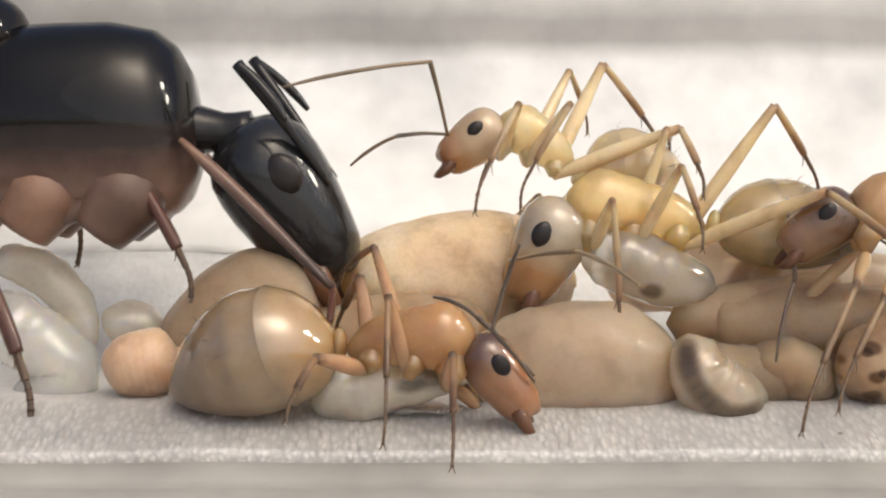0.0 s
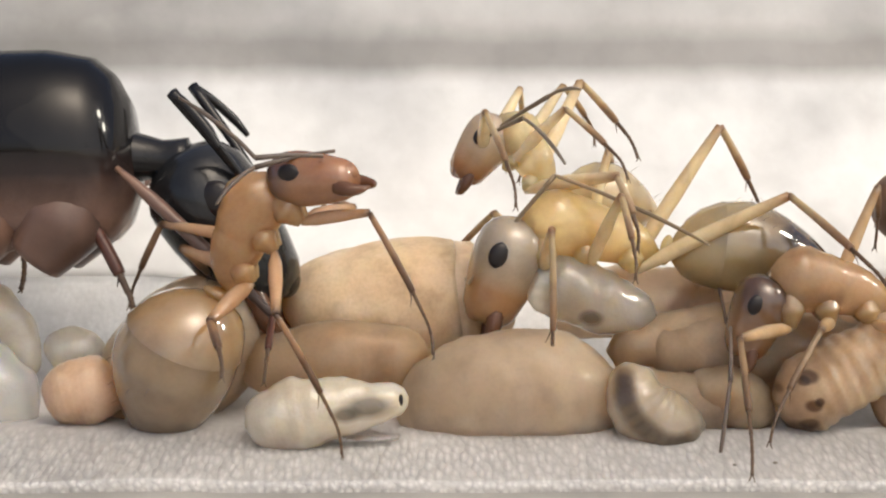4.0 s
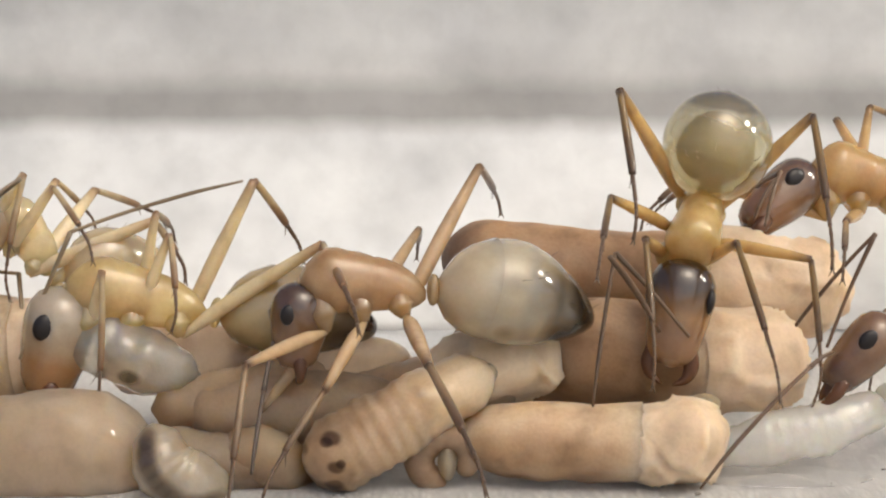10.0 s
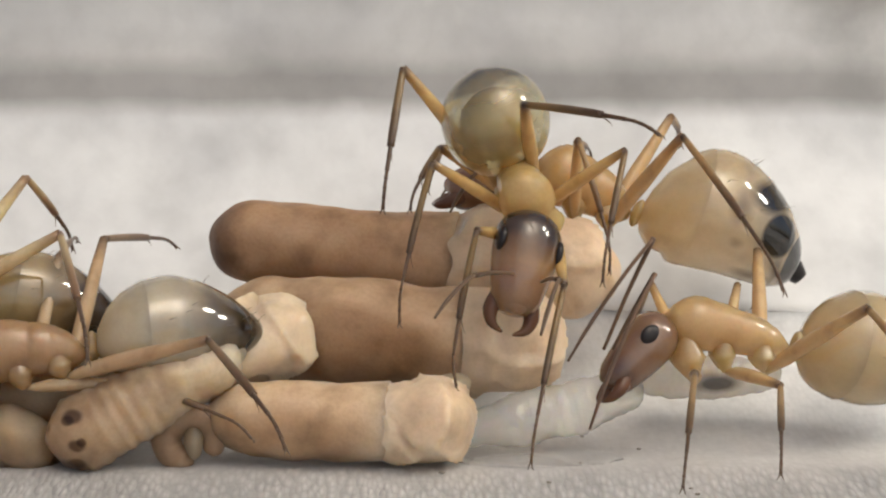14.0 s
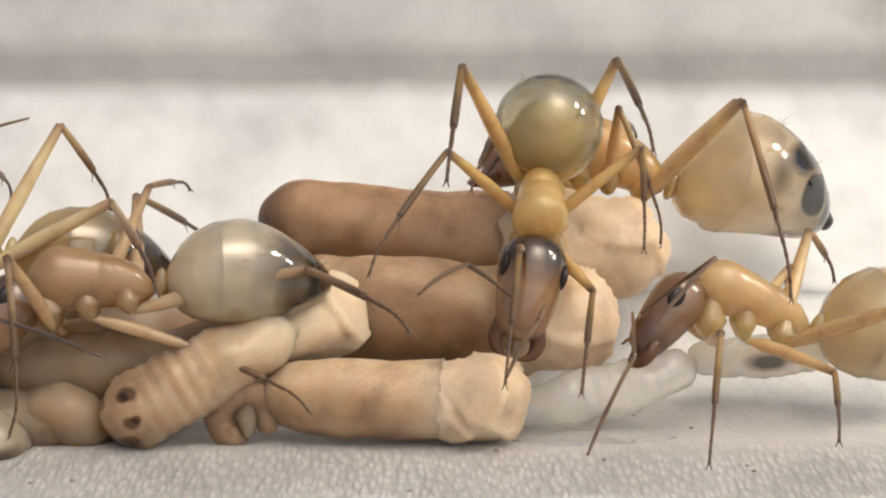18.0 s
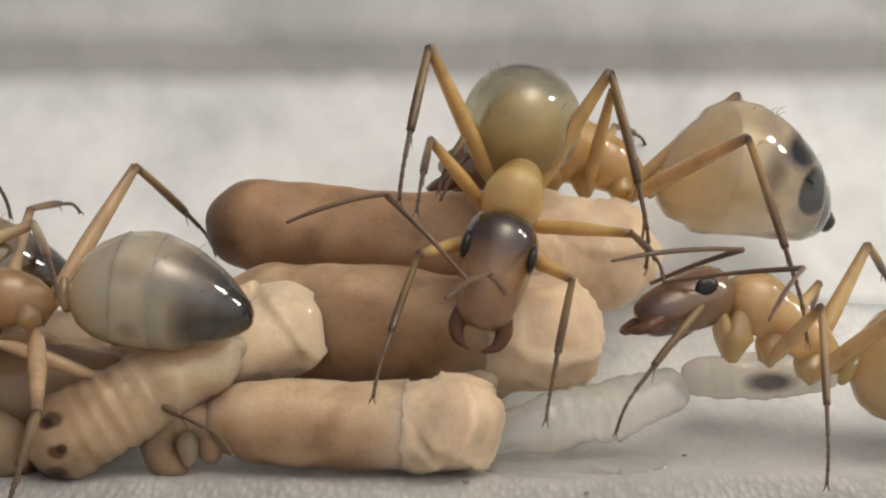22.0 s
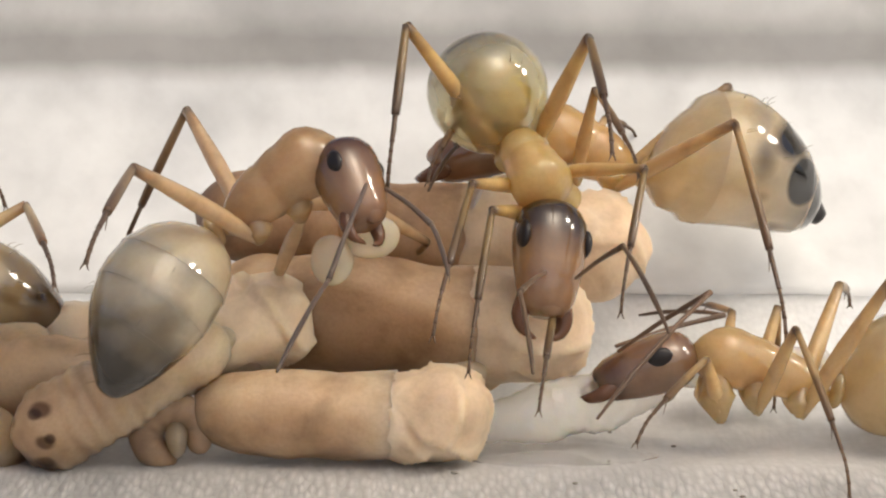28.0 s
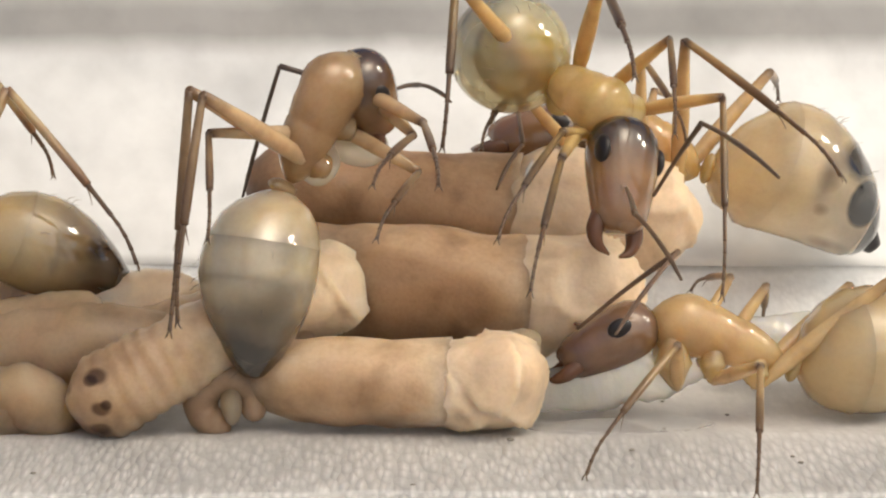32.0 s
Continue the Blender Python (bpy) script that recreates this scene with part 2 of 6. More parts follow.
def sweep(name, profile, mat, x0, x1, nx, wave, kind="structure"):
    """A surface swept along x from a profile of (y, z), with thickness away from the inside."""
    bm = bmesh.new()
    grid = []
    for i in range(nx + 1):
        x = x0 + (x1 - x0) * i / nx
        grid.append([bm.verts.new((x, y + wave * noise.noise((x * 0.5, y * 0.6, z * 0.6)), z + wave * noise.noise((x * 0.45, y * 0.6 + 9, z * 0.6)))) for y, z in profile])
    for a, b in zip(grid, grid[1:]):
        for j in range(len(profile) - 1):
            bm.faces.new((a[j], b[j], b[j + 1], a[j + 1]))
    ob = part(name, bm, mat)
    thick = ob.modifiers.new("thickness", "SOLIDIFY")
    thick.thickness, thick.offset = 0.6 * MM, -1
    return tagged(ob, kind=kind)


def floor_z(y):
    return 7 - math.sqrt(49 - (y - 0.3) ** 2) if y > 0.3 else 0.0


WHITE = plaster("damp_white_plaster", (0.55, 0.545, 0.53), [(0, (0.54, 0.53, 0.515)), (0.1, (0.64, 0.635, 0.62)), (0.3, (0.74, 0.745, 0.74)), (1, (0.78, 0.785, 0.78))], weave=True, axis=1, span=8.0)
# grey band across the wall; both upper ends tinted darker by patches
WALL = plaster("white_wall_with_grey_band", (0.8, 0.8, 0.79), [(0.0, (0.7, 0.71, 0.71)), (0.268, (0.7, 0.71, 0.71)), (0.288, (0.34, 0.335, 0.325)), (0.308, (0.34, 0.335, 0.325)), (0.33, (0.53, 0.53, 0.52)), (0.36, (0.6, 0.605, 0.6)), (1, (0.6, 0.605, 0.6))], patches=(((14.0, 7.3, 9.5), (12.0, 30, 5.0), (0.5, 0.48, 0.45)), ((-21.0, 7.3, 8.5), (13.0, 30, 4.6), (0.66, 0.65, 0.64))))
front = [(y, -0.16 * max(0.0, -y - 0.4)) for y in [-2.6 + 0.15 * i for i in range(20)]]
arc = [(0.3 + 7 * math.sin(a), 7 - 7 * math.cos(a)) for a in (radians(v) for v in range(2, 44, 2))]
back = [(0.3 + 7 * math.sin(a), 7 - 7 * math.cos(a)) for a in (radians(v) for v in range(42, 112, 2))]
tagged(sweep("floor", front + arc, WHITE, -40, 26, 260, 0.05), "damp white plaster floor of the nest tube", "floor")
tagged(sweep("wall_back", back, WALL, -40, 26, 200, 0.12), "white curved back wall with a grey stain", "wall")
rim = [(-9, -0.95), (-5, -0.9), (-4.0, -0.75), (-3.5, -0.7), (-3.2, -0.78), (-2.9, -0.7), (-2.62, -0.5)]
GLASSY = plaster("grey_frosted_edge", (0.3, 0.29, 0.27), plain((0.32, 0.31, 0.29)))
tagged(sweep("rim", rim, GLASSY, -40, 26, 160, 0.03), "grey frosted front edge of the tube", "rim")
TABLE = plaster("pale_table", (0.6, 0.59, 0.57), plain((0.6, 0.59, 0.57)))
bm = bmesh.new()
bmesh.ops.create_grid(bm, x_segments=4, y_segments=4, size=400)
for v in bm.verts:
    v.co.z -= 2.0
tagged(part("ground", bm, TABLE), "pale table top under the tube", "table", kind="structure")

# ---- brood ----
SILK_BROWN = brood_skin("cocoon_silk_brown", [(0, (0.1, 0.055, 0.035)), (0.06, (0.15, 0.085, 0.055)), (0.15, (0.36, 0.235, 0.145)), (0.5, (0.42, 0.275, 0.17)), (0.65, (0.5, 0.335, 0.21)), (1, (0.6, 0.43, 0.285))], 7.0, rough=0.5, sss=0.55, mottle=0.42, crumple=0.14, bump=0.1, reach=0.8, coat=0.05, wobble=0.08)
SILK_TAN = brood_skin("cocoon_silk_tan", [(0, (0.5, 0.355, 0.235)), (0.6, (0.5, 0.35, 0.225)), (1, (0.62, 0.46, 0.32))], 5.8, rough=0.5, sss=0.55, mottle=0.42, crumple=0.14, bump=0.1, reach=0.9, coat=0.05, guts=[((1.7, -0.4, -0.14), (2.5, 2.2, 0.84), (0.68, 0.6, 0.53), 0.8)])
SILK_PALE = brood_skin("cocoon_silk_pale", [(0, (0.54, 0.405, 0.28)), (0.5, (0.6, 0.455, 0.32)), (1, (0.66, 0.52, 0.38))], 4.5, rough=0.45, sss=0.55, mottle=0.42, crumple=0.15, bump=0.1, reach=1, coat=0.08, guts=[((1.2, -0.2, -0.2), (1.8, 1.5, 0.62), (0.76, 0.7, 0.64), 0.7)])
SILK_CAP = brood_skin("crumpled_silk", plain((0.72, 0.56, 0.395)), rough=0.42, sss=0.35, mottle=0.28, crumple=0.25, bump=0.1, reach=0.25, coat=0.1, paper=(-1.0, -0.9))
SILK_BULB = brood_skin("papery_silk", plain((0.72, 0.58, 0.41)), rough=0.36, sss=0.35, mottle=0.25, crumple=0.35, bump=0.1, reach=0.25, coat=0.2, paper=(-1.0, -0.9))
SILK_WHITE = brood_skin("cocoon_silk_white", [(0, (0.74, 0.62, 0.45)), (0.5, (0.67, 0.53, 0.37)), (1, (0.56, 0.41, 0.27))], 3.4, rough=0.5, sss=0.55, mottle=0.42, crumple=0.14, bump=0.1, reach=0.9, coat=0.05)
LARVA_TAN = brood_skin("larva_tan", plain((0.6, 0.445, 0.305)), clear=0.55, coat=0.35, rough=0.35, sss=0.55, mottle=0.35, crumple=0.06, bump=0.05, reach=1, ior=1.12)
LARVA_DUSK = brood_skin("larva_dusky", plain((0.57, 0.435, 0.305)), clear=0.55, rough=0.32, sss=0.55, mottle=0.4, crumple=0.1, bump=0.06, reach=0.9, coat=0.3, ior=1.12)
LARVA_GREY = skin("larva_grey", plain((0.8, 0.74, 0.65)), rough=0.2, sss=0.55, reach=0.8, mottle=0.2, bump=0.05, clear=0.5, coat=0.6, ior=1.15)
LARVA_PALE = brood_skin("larva_pale", plain((0.66, 0.535, 0.405)), clear=0.55, coat=0.35, rough=0.3, sss=0.55, mottle=0.3, crumple=0.06, bump=0.05, reach=1, ior=1.12)
LARVA_GLASS = skin("larva_glassy", plain((0.93, 0.91, 0.87)), rough=0.06, sss=0.5, mottle=0.06, bump=0.2, clear=0.8, ior=1.12, coat=0.8)
LARVA_ROSE = brood_skin("larva_rose", plain((0.56, 0.4, 0.29)), rough=0.3, sss=0.55, reach=0.8, mottle=0.3)
FOLD_BROWN = brood_skin("silk_fold_brown", plain((0.56, 0.39, 0.25)), rough=0.5, sss=0.5, reach=0.5, mottle=0.2, coat=0)
FOLD_PALE = brood_skin("silk_fold_pale", plain((0.74, 0.58, 0.42)), rough=0.45, sss=0.5, reach=0.5, mottle=0.2, coat=0.1)


def gut_skin(name, base, first, guts, clear, tint=(0.12, 0.11, 0.1)):
    """Skin with dark gut contents showing softly through it; places in the world, from the larva's first point."""
    return skin(name, plain(base), rough=0.14, sss=0.55, reach=0.8, mottle=0.2, bump=0.16, clear=clear, coat=0.9, ior=1.2, guts=[([a - b for a, b in zip(at, first)], radii, tint) for at, radii in guts])


def spindle(a, b, r, name, mat, label, category, group="", blunt=0.55, wrinkle=0.05, seed=1, seg=28, taper=0.0, tilt=0.0, paper=None, cap=None):
    """A cocoon or grub lying from a to b: thing > shell."""
    a, b = Vector(a), Vector(b)
    ln = (b - a).length
    root = new(name)
    root.matrix_world = axes(a, b - a, (0, 0, 1))
    rows = []
    n, seg = (64, 56) if paper is not None else (30, seg)
    for i in range(n + 1):
        s = 0.5 - 0.5 * math.cos(math.pi * i / n)
        e = min(s, 1 - s) * ln / r
        w = r * (1 - max(0.0, 1 - e / 1.1) ** 2.2) ** blunt if e < 1.1 else r
        w = max(w, 0.03 * r) * (1 - taper * (1 - s)) * (1 + 0.05 * math.sin(s * 9 + seed))
        rows.append((s * ln, tilt * math.sin(s * math.pi), w, w * 0.97))
    if paper is None:
        bm = turned(rows, seg)
        rough_up(bm, 1.6, wrinkle * 1.6, seed)
        rough_up(bm, 4.5, wrinkle * 0.6, seed + 3)
        part("shell", bm, mat, root)
        return tagged(root, label, category, group)
    body = [q for q in rows if q[0] <= (paper + 0.06) * ln]
    end = [(x, z, w, h) for x, z, w, h in rows if x >= paper * ln]
    first = end[0]
    end = [(x, z, w * (0.95 + 0.08 * min(1.0, (x - first[0]) / 0.4)), h * (0.95 + 0.08 * min(1.0, (x - first[0]) / 0.4))) for x, z, w, h in end]
    for name_, stations, m, crumpled in (("shell", body, mat, False), ("silk_cap", end, cap, True)):
        bm = turned(stations, seg)
        rough_up(bm, 1.6, wrinkle * 1.6, seed)
        if crumpled:
            bm.normal_update()
            for v in bm.verts:
                p = v.co * 0.8 + Vector((seed * 3.7, 1.1, 0.4))
                far, near = noise.voronoi(p)
                tilt_by = noise.noise_vector(near[0] * 5.3)
                rise = 0.06 * max(0.0, 1 - (far[1] - far[0]) / 0.12) + 0.3 * tilt_by.dot(p - near[0])
                k = min(1.0, max(0.2, (v.co.x - first[0]) / 0.5))
                v.co += v.normal * rise * k
                v.co.x += (1 - min(1.0, (v.co.x - first[0] + 0.1) / 0.9)) * 0.5 * noise.noise((v.co.y * 1.0, v.co.z * 1.7, seed))
        part(name_, bm, m, root, "crumpled pale silk" if crumpled else "")
    return tagged(root, label, category, group)


def crease(owner, x, r, mat, lean=0.2, width=0.035, z=0.0):
    """A folded ridge round a cocoon's end."""
    pts = [(x + lean * math.cos(a) + 0.05 * math.sin(5 * a), -r * math.sin(a), r * math.cos(a) + z) for a in (radians(v) for v in range(-20, 200, 20))]
    part("fold", tube(pts, [0.01, width, width * 1.4, width, 0.01], 8, 3), mat, owner)


def grub(pts, radii, name, mat, label, rings=10, seg=22, seed=1, wrinkle=0.07, ridge=0.016, group="larvae in the brood pile"):
    """A larva along a bent line, with shallow rings: thing > body."""
    base = Vector(pts[0])
    root = new(name)
    root.location = base * MM
    line = [Vector(p) - base for p in pts]
    head, tail = (line[0] - line[1]).normalized(), (line[-1] - line[-2]).normalized()
    line[0], line[-1] = line[0] + head * radii[0] * 0.6, line[-1] + tail * radii[-1] * 0.6
    path = smooth_path(line, 14)
    n = len(path)
    run = [0.0]
    for a, b in zip(path, path[1:]):
        run.append(run[-1] + (b - a).length)
    out = []
    for i, c in enumerate(path):
        d = path[min(i + 1, n - 1)] - path[max(i - 1, 0)]
        f = run[i] / run[-1]
        k = min(int(f * (len(radii) - 1)), len(radii) - 2)
        q = f * (len(radii) - 1) - k
        r = radii[k] * (1 - q) + radii[k + 1] * q
        e = min(1.0, min(run[i], run[-1] - run[i]) / r)
        r = r * max(0.05, math.sqrt(1 - (1 - e) ** 2)) * (1 + ridge * math.sin(f * rings * 2 * math.pi))
        out.append((c, d, (0, 1, 0.15), r, r))
    bm = rough_up(loft(out, seg), 2.5, wrinkle, seed)
    part("body", bm, mat, root)
    tip = line[-1] + (line[-2] - line[-1]).normalized() * 0.1
    part("head", rough_up(ball(tip, *[0.4 * radii[-1]] * 3), 4, 0.02), mat, root)
    return tagged(root, label, "larva", group)


def blob(owner, at, size, mat, name, label=""):
    """A small rounded piece set into a thing's skin, at a place in the world."""
    p = owner.matrix_basis.inverted() @ (Vector(at) * MM) / MM
    return part(name, rough_up(ball(p, *size, seg=12), 3, 0.02), mat, owner, label)


COC = "cocoons in the brood pile"
c1 = spindle((-3.32, 3.20, 3.32), (3.79, 2.90, 2.74), 0.84, "cocoon", SILK_BROWN, "long brown silk cocoon with a dark end cap", "cocoon", COC, seed=2, blunt=0.6, taper=0.1, paper=0.56, cap=SILK_CAP)
crease(c1, 4.35, 0.81, FOLD_PALE, 0.06, 0.035)
spindle((-3.11, 2.00, 1.97), (2.82, 1.70, 1.66), 0.92, "cocoon", SILK_TAN, "smooth tan cocoon under the brown one", "cocoon", COC, seed=4, paper=0.66, cap=SILK_CAP)
spindle((-3.09, 0.10, 0.73), (1.22, -0.10, 0.70), 0.76, "cocoon", SILK_PALE, "pale tan cocoon with a crumpled end on the floor", "cocoon", COC, seed=5, wrinkle=0.06, taper=0.25, paper=0.64, cap=SILK_CAP)
spindle((-4.92, 0.95, 0.90), (-1.34, 1.30, 2.13), 0.76, "cocoon", SILK_PALE, "pale cocoon with a crumpled papery end", "cocoon", COC, seed=8, wrinkle=0.07, taper=0.42, paper=0.3, cap=SILK_BULB)
spindle((-13.49, 2.20, 1.46), (-9.6, 2.20, 1.84), 1.1, "cocoon", SILK_WHITE, "creamy white cocoon half hidden by ants", "cocoon", COC, seed=9, paper=0.72, cap=SILK_CAP)

big = spindle((-16.22, 1.10, -0.07), (-13.80, 1.30, 1.97), 1.1, "pupa", LARVA_DUSK, "large beige brown pupa under the queen", "pupa", seed=3, wrinkle=0.03, blunt=0.5)
crease(big, 1.0, 1.0, FOLD_BROWN, 0.2, 0.05)
grub([(-16.87, 0.20, 0.41), (-16.55, 0.20, 0.50), (-16.17, 0.20, 0.55)], [0.5, 0.58, 0.5], "larva", LARVA_ROSE, "round rosy brown larva on the floor", seed=4)
grey = grub([(-17.21, 1.60, 0.94), (-16.88, 1.60, 0.99), (-16.55, 1.60, 0.97)], [0.3, 0.36, 0.3], "larva", LARVA_GREY, "small round grey larva behind the rosy one", seed=5)
grub([(-19.06, 2.00, 1.99), (-18.29, 1.90, 1.71), (-17.79, 1.70, 1.07), (-17.69, 1.60, 0.66)], [0.3, 0.36, 0.32, 0.22], "larva", LARVA_GREY, "curved translucent grey larva beside the queen", seed=6)
grub([(-19.24, 1.00, 1.17), (-18.40, 0.90, 0.81), (-17.84, 0.80, 0.26), (-18.40, 0.80, -0.30), (-18.96, 0.80, -0.44)], [0.45, 0.6, 0.55, 0.5, 0.3], "larva", LARVA_GLASS, "curled translucent white larva on the floor", seed=7)
BAND_LINE = smooth_path([(-7.93, -1.00, 1.00), (-7.92, -1.05, 0.61), (-7.64, -1.05, 0.15), (-7.19, -1.00, -0.10), (-6.80, -0.90, -0.06)], 3)
BAND_GUT = [(p, (0.24, 0.7, 0.24)) for p in BAND_LINE]
band = grub([(-7.83, -0.50, 0.95), (-7.69, -0.60, 0.48), (-7.30, -0.60, 0.16), (-6.81, -0.50, 0.10)], [0.28, 0.5, 0.52, 0.3], "larva", gut_skin("larva_banded", (0.62, 0.53, 0.42), (-7.83, -0.50, 0.95), BAND_GUT, 0.5, (0.5, 0.47, 0.43)), "curved grey larva with a dark gut", seed=8)
grub([(-9.23, 1.10, 2.22), (-8.65, 0.90, 2.06), (-7.91, 0.80, 1.80), (-7.45, 0.80, 1.66)], [0.42, 0.55, 0.52, 0.3], "larva", gut_skin("larva_shiny", (0.78, 0.74, 0.66), (-9.23, 1.10, 2.22), [((-8.36, 0.40, 1.67), (0.24, 0.5, 0.17))], 0.8), "shiny translucent grey larva among the ants", rings=7, ridge=0.018, seed=9)
grub([(-11.05, 0.30, 0.17), (-10.23, 0.15, 0.43), (-9.23, 0.10, 0.55), (-8.13, 0.25, 0.18)], [0.7, 0.98, 1.0, 0.62], "larva", LARVA_PALE, "large pale beige larva lying on the floor", rings=9, seed=10, ridge=0.008)
grub([(-6.61, 0.10, 0.48), (-6.15, 0.00, 0.46), (-5.75, 0.00, 0.13)], [0.4, 0.5, 0.4], "larva", LARVA_TAN, "small tan larva between bigger ones", seed=11)
small = grub([(-13.53, -1.00, 0.24), (-12.87, -1.00, 0.38), (-12.08, -1.00, 0.48), (-11.39, -0.90, 0.58)], [0.45, 0.58, 0.42, 0.2], "larva", gut_skin("larva_milky", (0.76, 0.69, 0.58), (-13.53, -1.00, 0.24), [((-11.88, -1.30, 0.54), (0.5, 0.6, 0.24)), ((-12.23, -1.30, 0.43), (0.3, 0.6, 0.16))], 0.4, (0.3, 0.29, 0.27)), "small white larva with a dark gut on the floor", seed=12)
blob(small, (-11.39, -1.12, 0.59), (0.045, 0.06, 0.11), EYE, "mouth")
FACE = (-5.15, -0.30, 0.45)


def face_spots(first, spots, tint, depth=0.5):
    return [((dx, -depth, dz), (rx, 0.6, rz), tint, 0.6) for dx, dz, rx, rz in spots]


DOTS_SKIN = brood_skin("larva_spotted", [(0, (0.42, 0.29, 0.19)), (0.2, (0.46, 0.33, 0.215)), (0.45, (0.52, 0.38, 0.255)), (0.8, (0.62, 0.48, 0.33)), (1, (0.64, 0.5, 0.35))], 2.6, wobble=0.15, rough=0.32, sss=0.55, reach=0.9, mottle=0.35, crumple=0.14, bump=0.06, clear=0.15, coat=0.3,
                 guts=face_spots(FACE, ((0.1, 0.46, 0.2, 0.13), (0.02, 0.4, 0.13, 0.09), (0.18, 0.02, 0.17, 0.13), (0.26, 0.08, 0.1, 0.09)), (0.3, 0.24, 0.2)) + face_spots(FACE, ((-0.05, -0.42, 0.42, 0.2), (0.2, -0.5, 0.25, 0.24)), (0.5, 0.45, 0.4)) + face_spots(FACE, ((-0.36, 0.26, 0.12, 0.12), (-0.4, -0.04, 0.12, 0.1), (0.14, -0.3, 0.2, 0.12)), (0.36, 0.3, 0.25)))
grub([FACE, (-4.53, -0.25, 0.79), (-3.74, -0.10, 1.23), (-2.74, 0.25, 1.69)], [0.6, 0.62, 0.56, 0.44], "larva", DOTS_SKIN, "ringed tan larva with brown spots on its face", rings=15, seed=13, wrinkle=0.07, ridge=0.03)
CURL_SKIN = brood_skin("larva_curled", plain((0.36, 0.25, 0.17)), rough=0.5, sss=0.4, reach=0.25, mottle=0.4, crumple=0.1, clear=0.1, coat=0.1)
CURL_LINE = [(-3.28 + 0.4 * math.cos(a), -0.05, 0.42 + 0.36 * math.sin(a)) for a in (radians(v) for v in (-30, 20, 60, 100, 140, 180, 220, 260))]
curl = grub(CURL_LINE, [0.16, 0.22, 0.26, 0.27, 0.25, 0.18], "larva", CURL_SKIN, "small curled brown larva against a cocoon", rings=9, seed=14, wrinkle=0.03, ridge=0.02)
part("belly", rough_up(ball((-3.22 - CURL_LINE[0][0], -0.1, 0.4 - CURL_LINE[0][2]), 0.15, 0.24, 0.3), 3, 0.05), LARVA_TAN, curl, "tan swollen belly")
grub([(0.74, 0.4, 1.14), (0.9, 0.4, 1.22), (1.04, 0.4, 1.14)], [0.18, 0.22, 0.18], "larva", LARVA_DUSK, "small round brown larva beside the crumpled cocoon", seed=15, wrinkle=0.1)
grub([(1.08, 0.70, 0.43), (2.00, 0.70, 0.58), (2.93, 0.80, 0.79), (3.81, 0.90, 1.05)], [0.26, 0.42, 0.44, 0.32], "larva", LARVA_GLASS, "glassy white larva lying flat on the floor", rings=13, ridge=0.028, seed=16)
grub([(4.13, 1.90, 1.05), (4.80, 1.90, 1.07), (5.75, 1.90, 1.09), (6.32, 1.90, 1.17)], [0.25, 0.36, 0.36, 0.22], "larva", gut_skin("larva_clear", (0.82, 0.79, 0.74), (4.13, 1.90, 1.05), [((5.31, 1.50, 1.04), (0.5, 0.5, 0.2))], 0.35), "glassy white larva with a dark gut on the floor", rings=10, ridge=0.025, seed=17)
fills = [
    ([(-7.19, 0.80, 1.00), (-5.52, 0.70, 1.10), (-3.91, 0.70, 1.02)], [0.6, 0.68, 0.5], LARVA_DUSK, "plump tan larva behind the spotted one"),
    ([(-8.06, 0.20, 0.44), (-6.86, 0.10, 0.27), (-5.88, 0.20, 0.34)], [0.5, 0.58, 0.4], LARVA_DUSK, "plump tan larva on the floor"),
    ([(-7.69, 0.90, 1.04), (-6.58, 0.90, 1.18), (-5.39, 0.90, 1.46)], [0.5, 0.62, 0.5], LARVA_TAN, "tan larva deep in the pile"),
    ([(-6.66, 0.30, 0.07), (-6.20, 0.30, 0.16), (-5.66, 0.30, 0.07)], [0.42, 0.5, 0.42], LARVA_DUSK, "short tan larva beside the spotted one"),
    ([(-7.78, 0.80, 1.10), (-6.53, 0.80, 1.19), (-5.24, 0.80, 1.05)], [0.45, 0.55, 0.45], LARVA_TAN, "tan larva under the amber ant"),
    ([(-4.68, 1.20, 1.13), (-3.57, 1.10, 1.33), (-2.36, 1.10, 1.43)], [0.45, 0.6, 0.5], LARVA_TAN, "tan larva wedged against the cocoons"),
    ([(-13.78, 0.90, 0.81), (-12.67, 0.90, 0.90), (-11.20, 0.90, 0.90)], [0.5, 0.66, 0.5], LARVA_TAN, "beige larva under the white cocoon"),
]
fills += [
    ([(-8.75, 2.00, 1.67), (-7.61, 2.00, 1.72), (-6.47, 2.00, 1.67)], [0.5, 0.66, 0.55], LARVA_PALE, "pale tan larva behind the glassy one"),
    ([(-6.66, 1.90, 1.59), (-5.32, 1.90, 1.49), (-4.09, 1.90, 1.59)], [0.5, 0.62, 0.5], LARVA_PALE, "pale tan larva under the amber ant's waist"),
]
for k, (line, radii, mat, words) in enumerate(fills):
    grub(line, radii, "larva", mat, words, seed=30 + k)

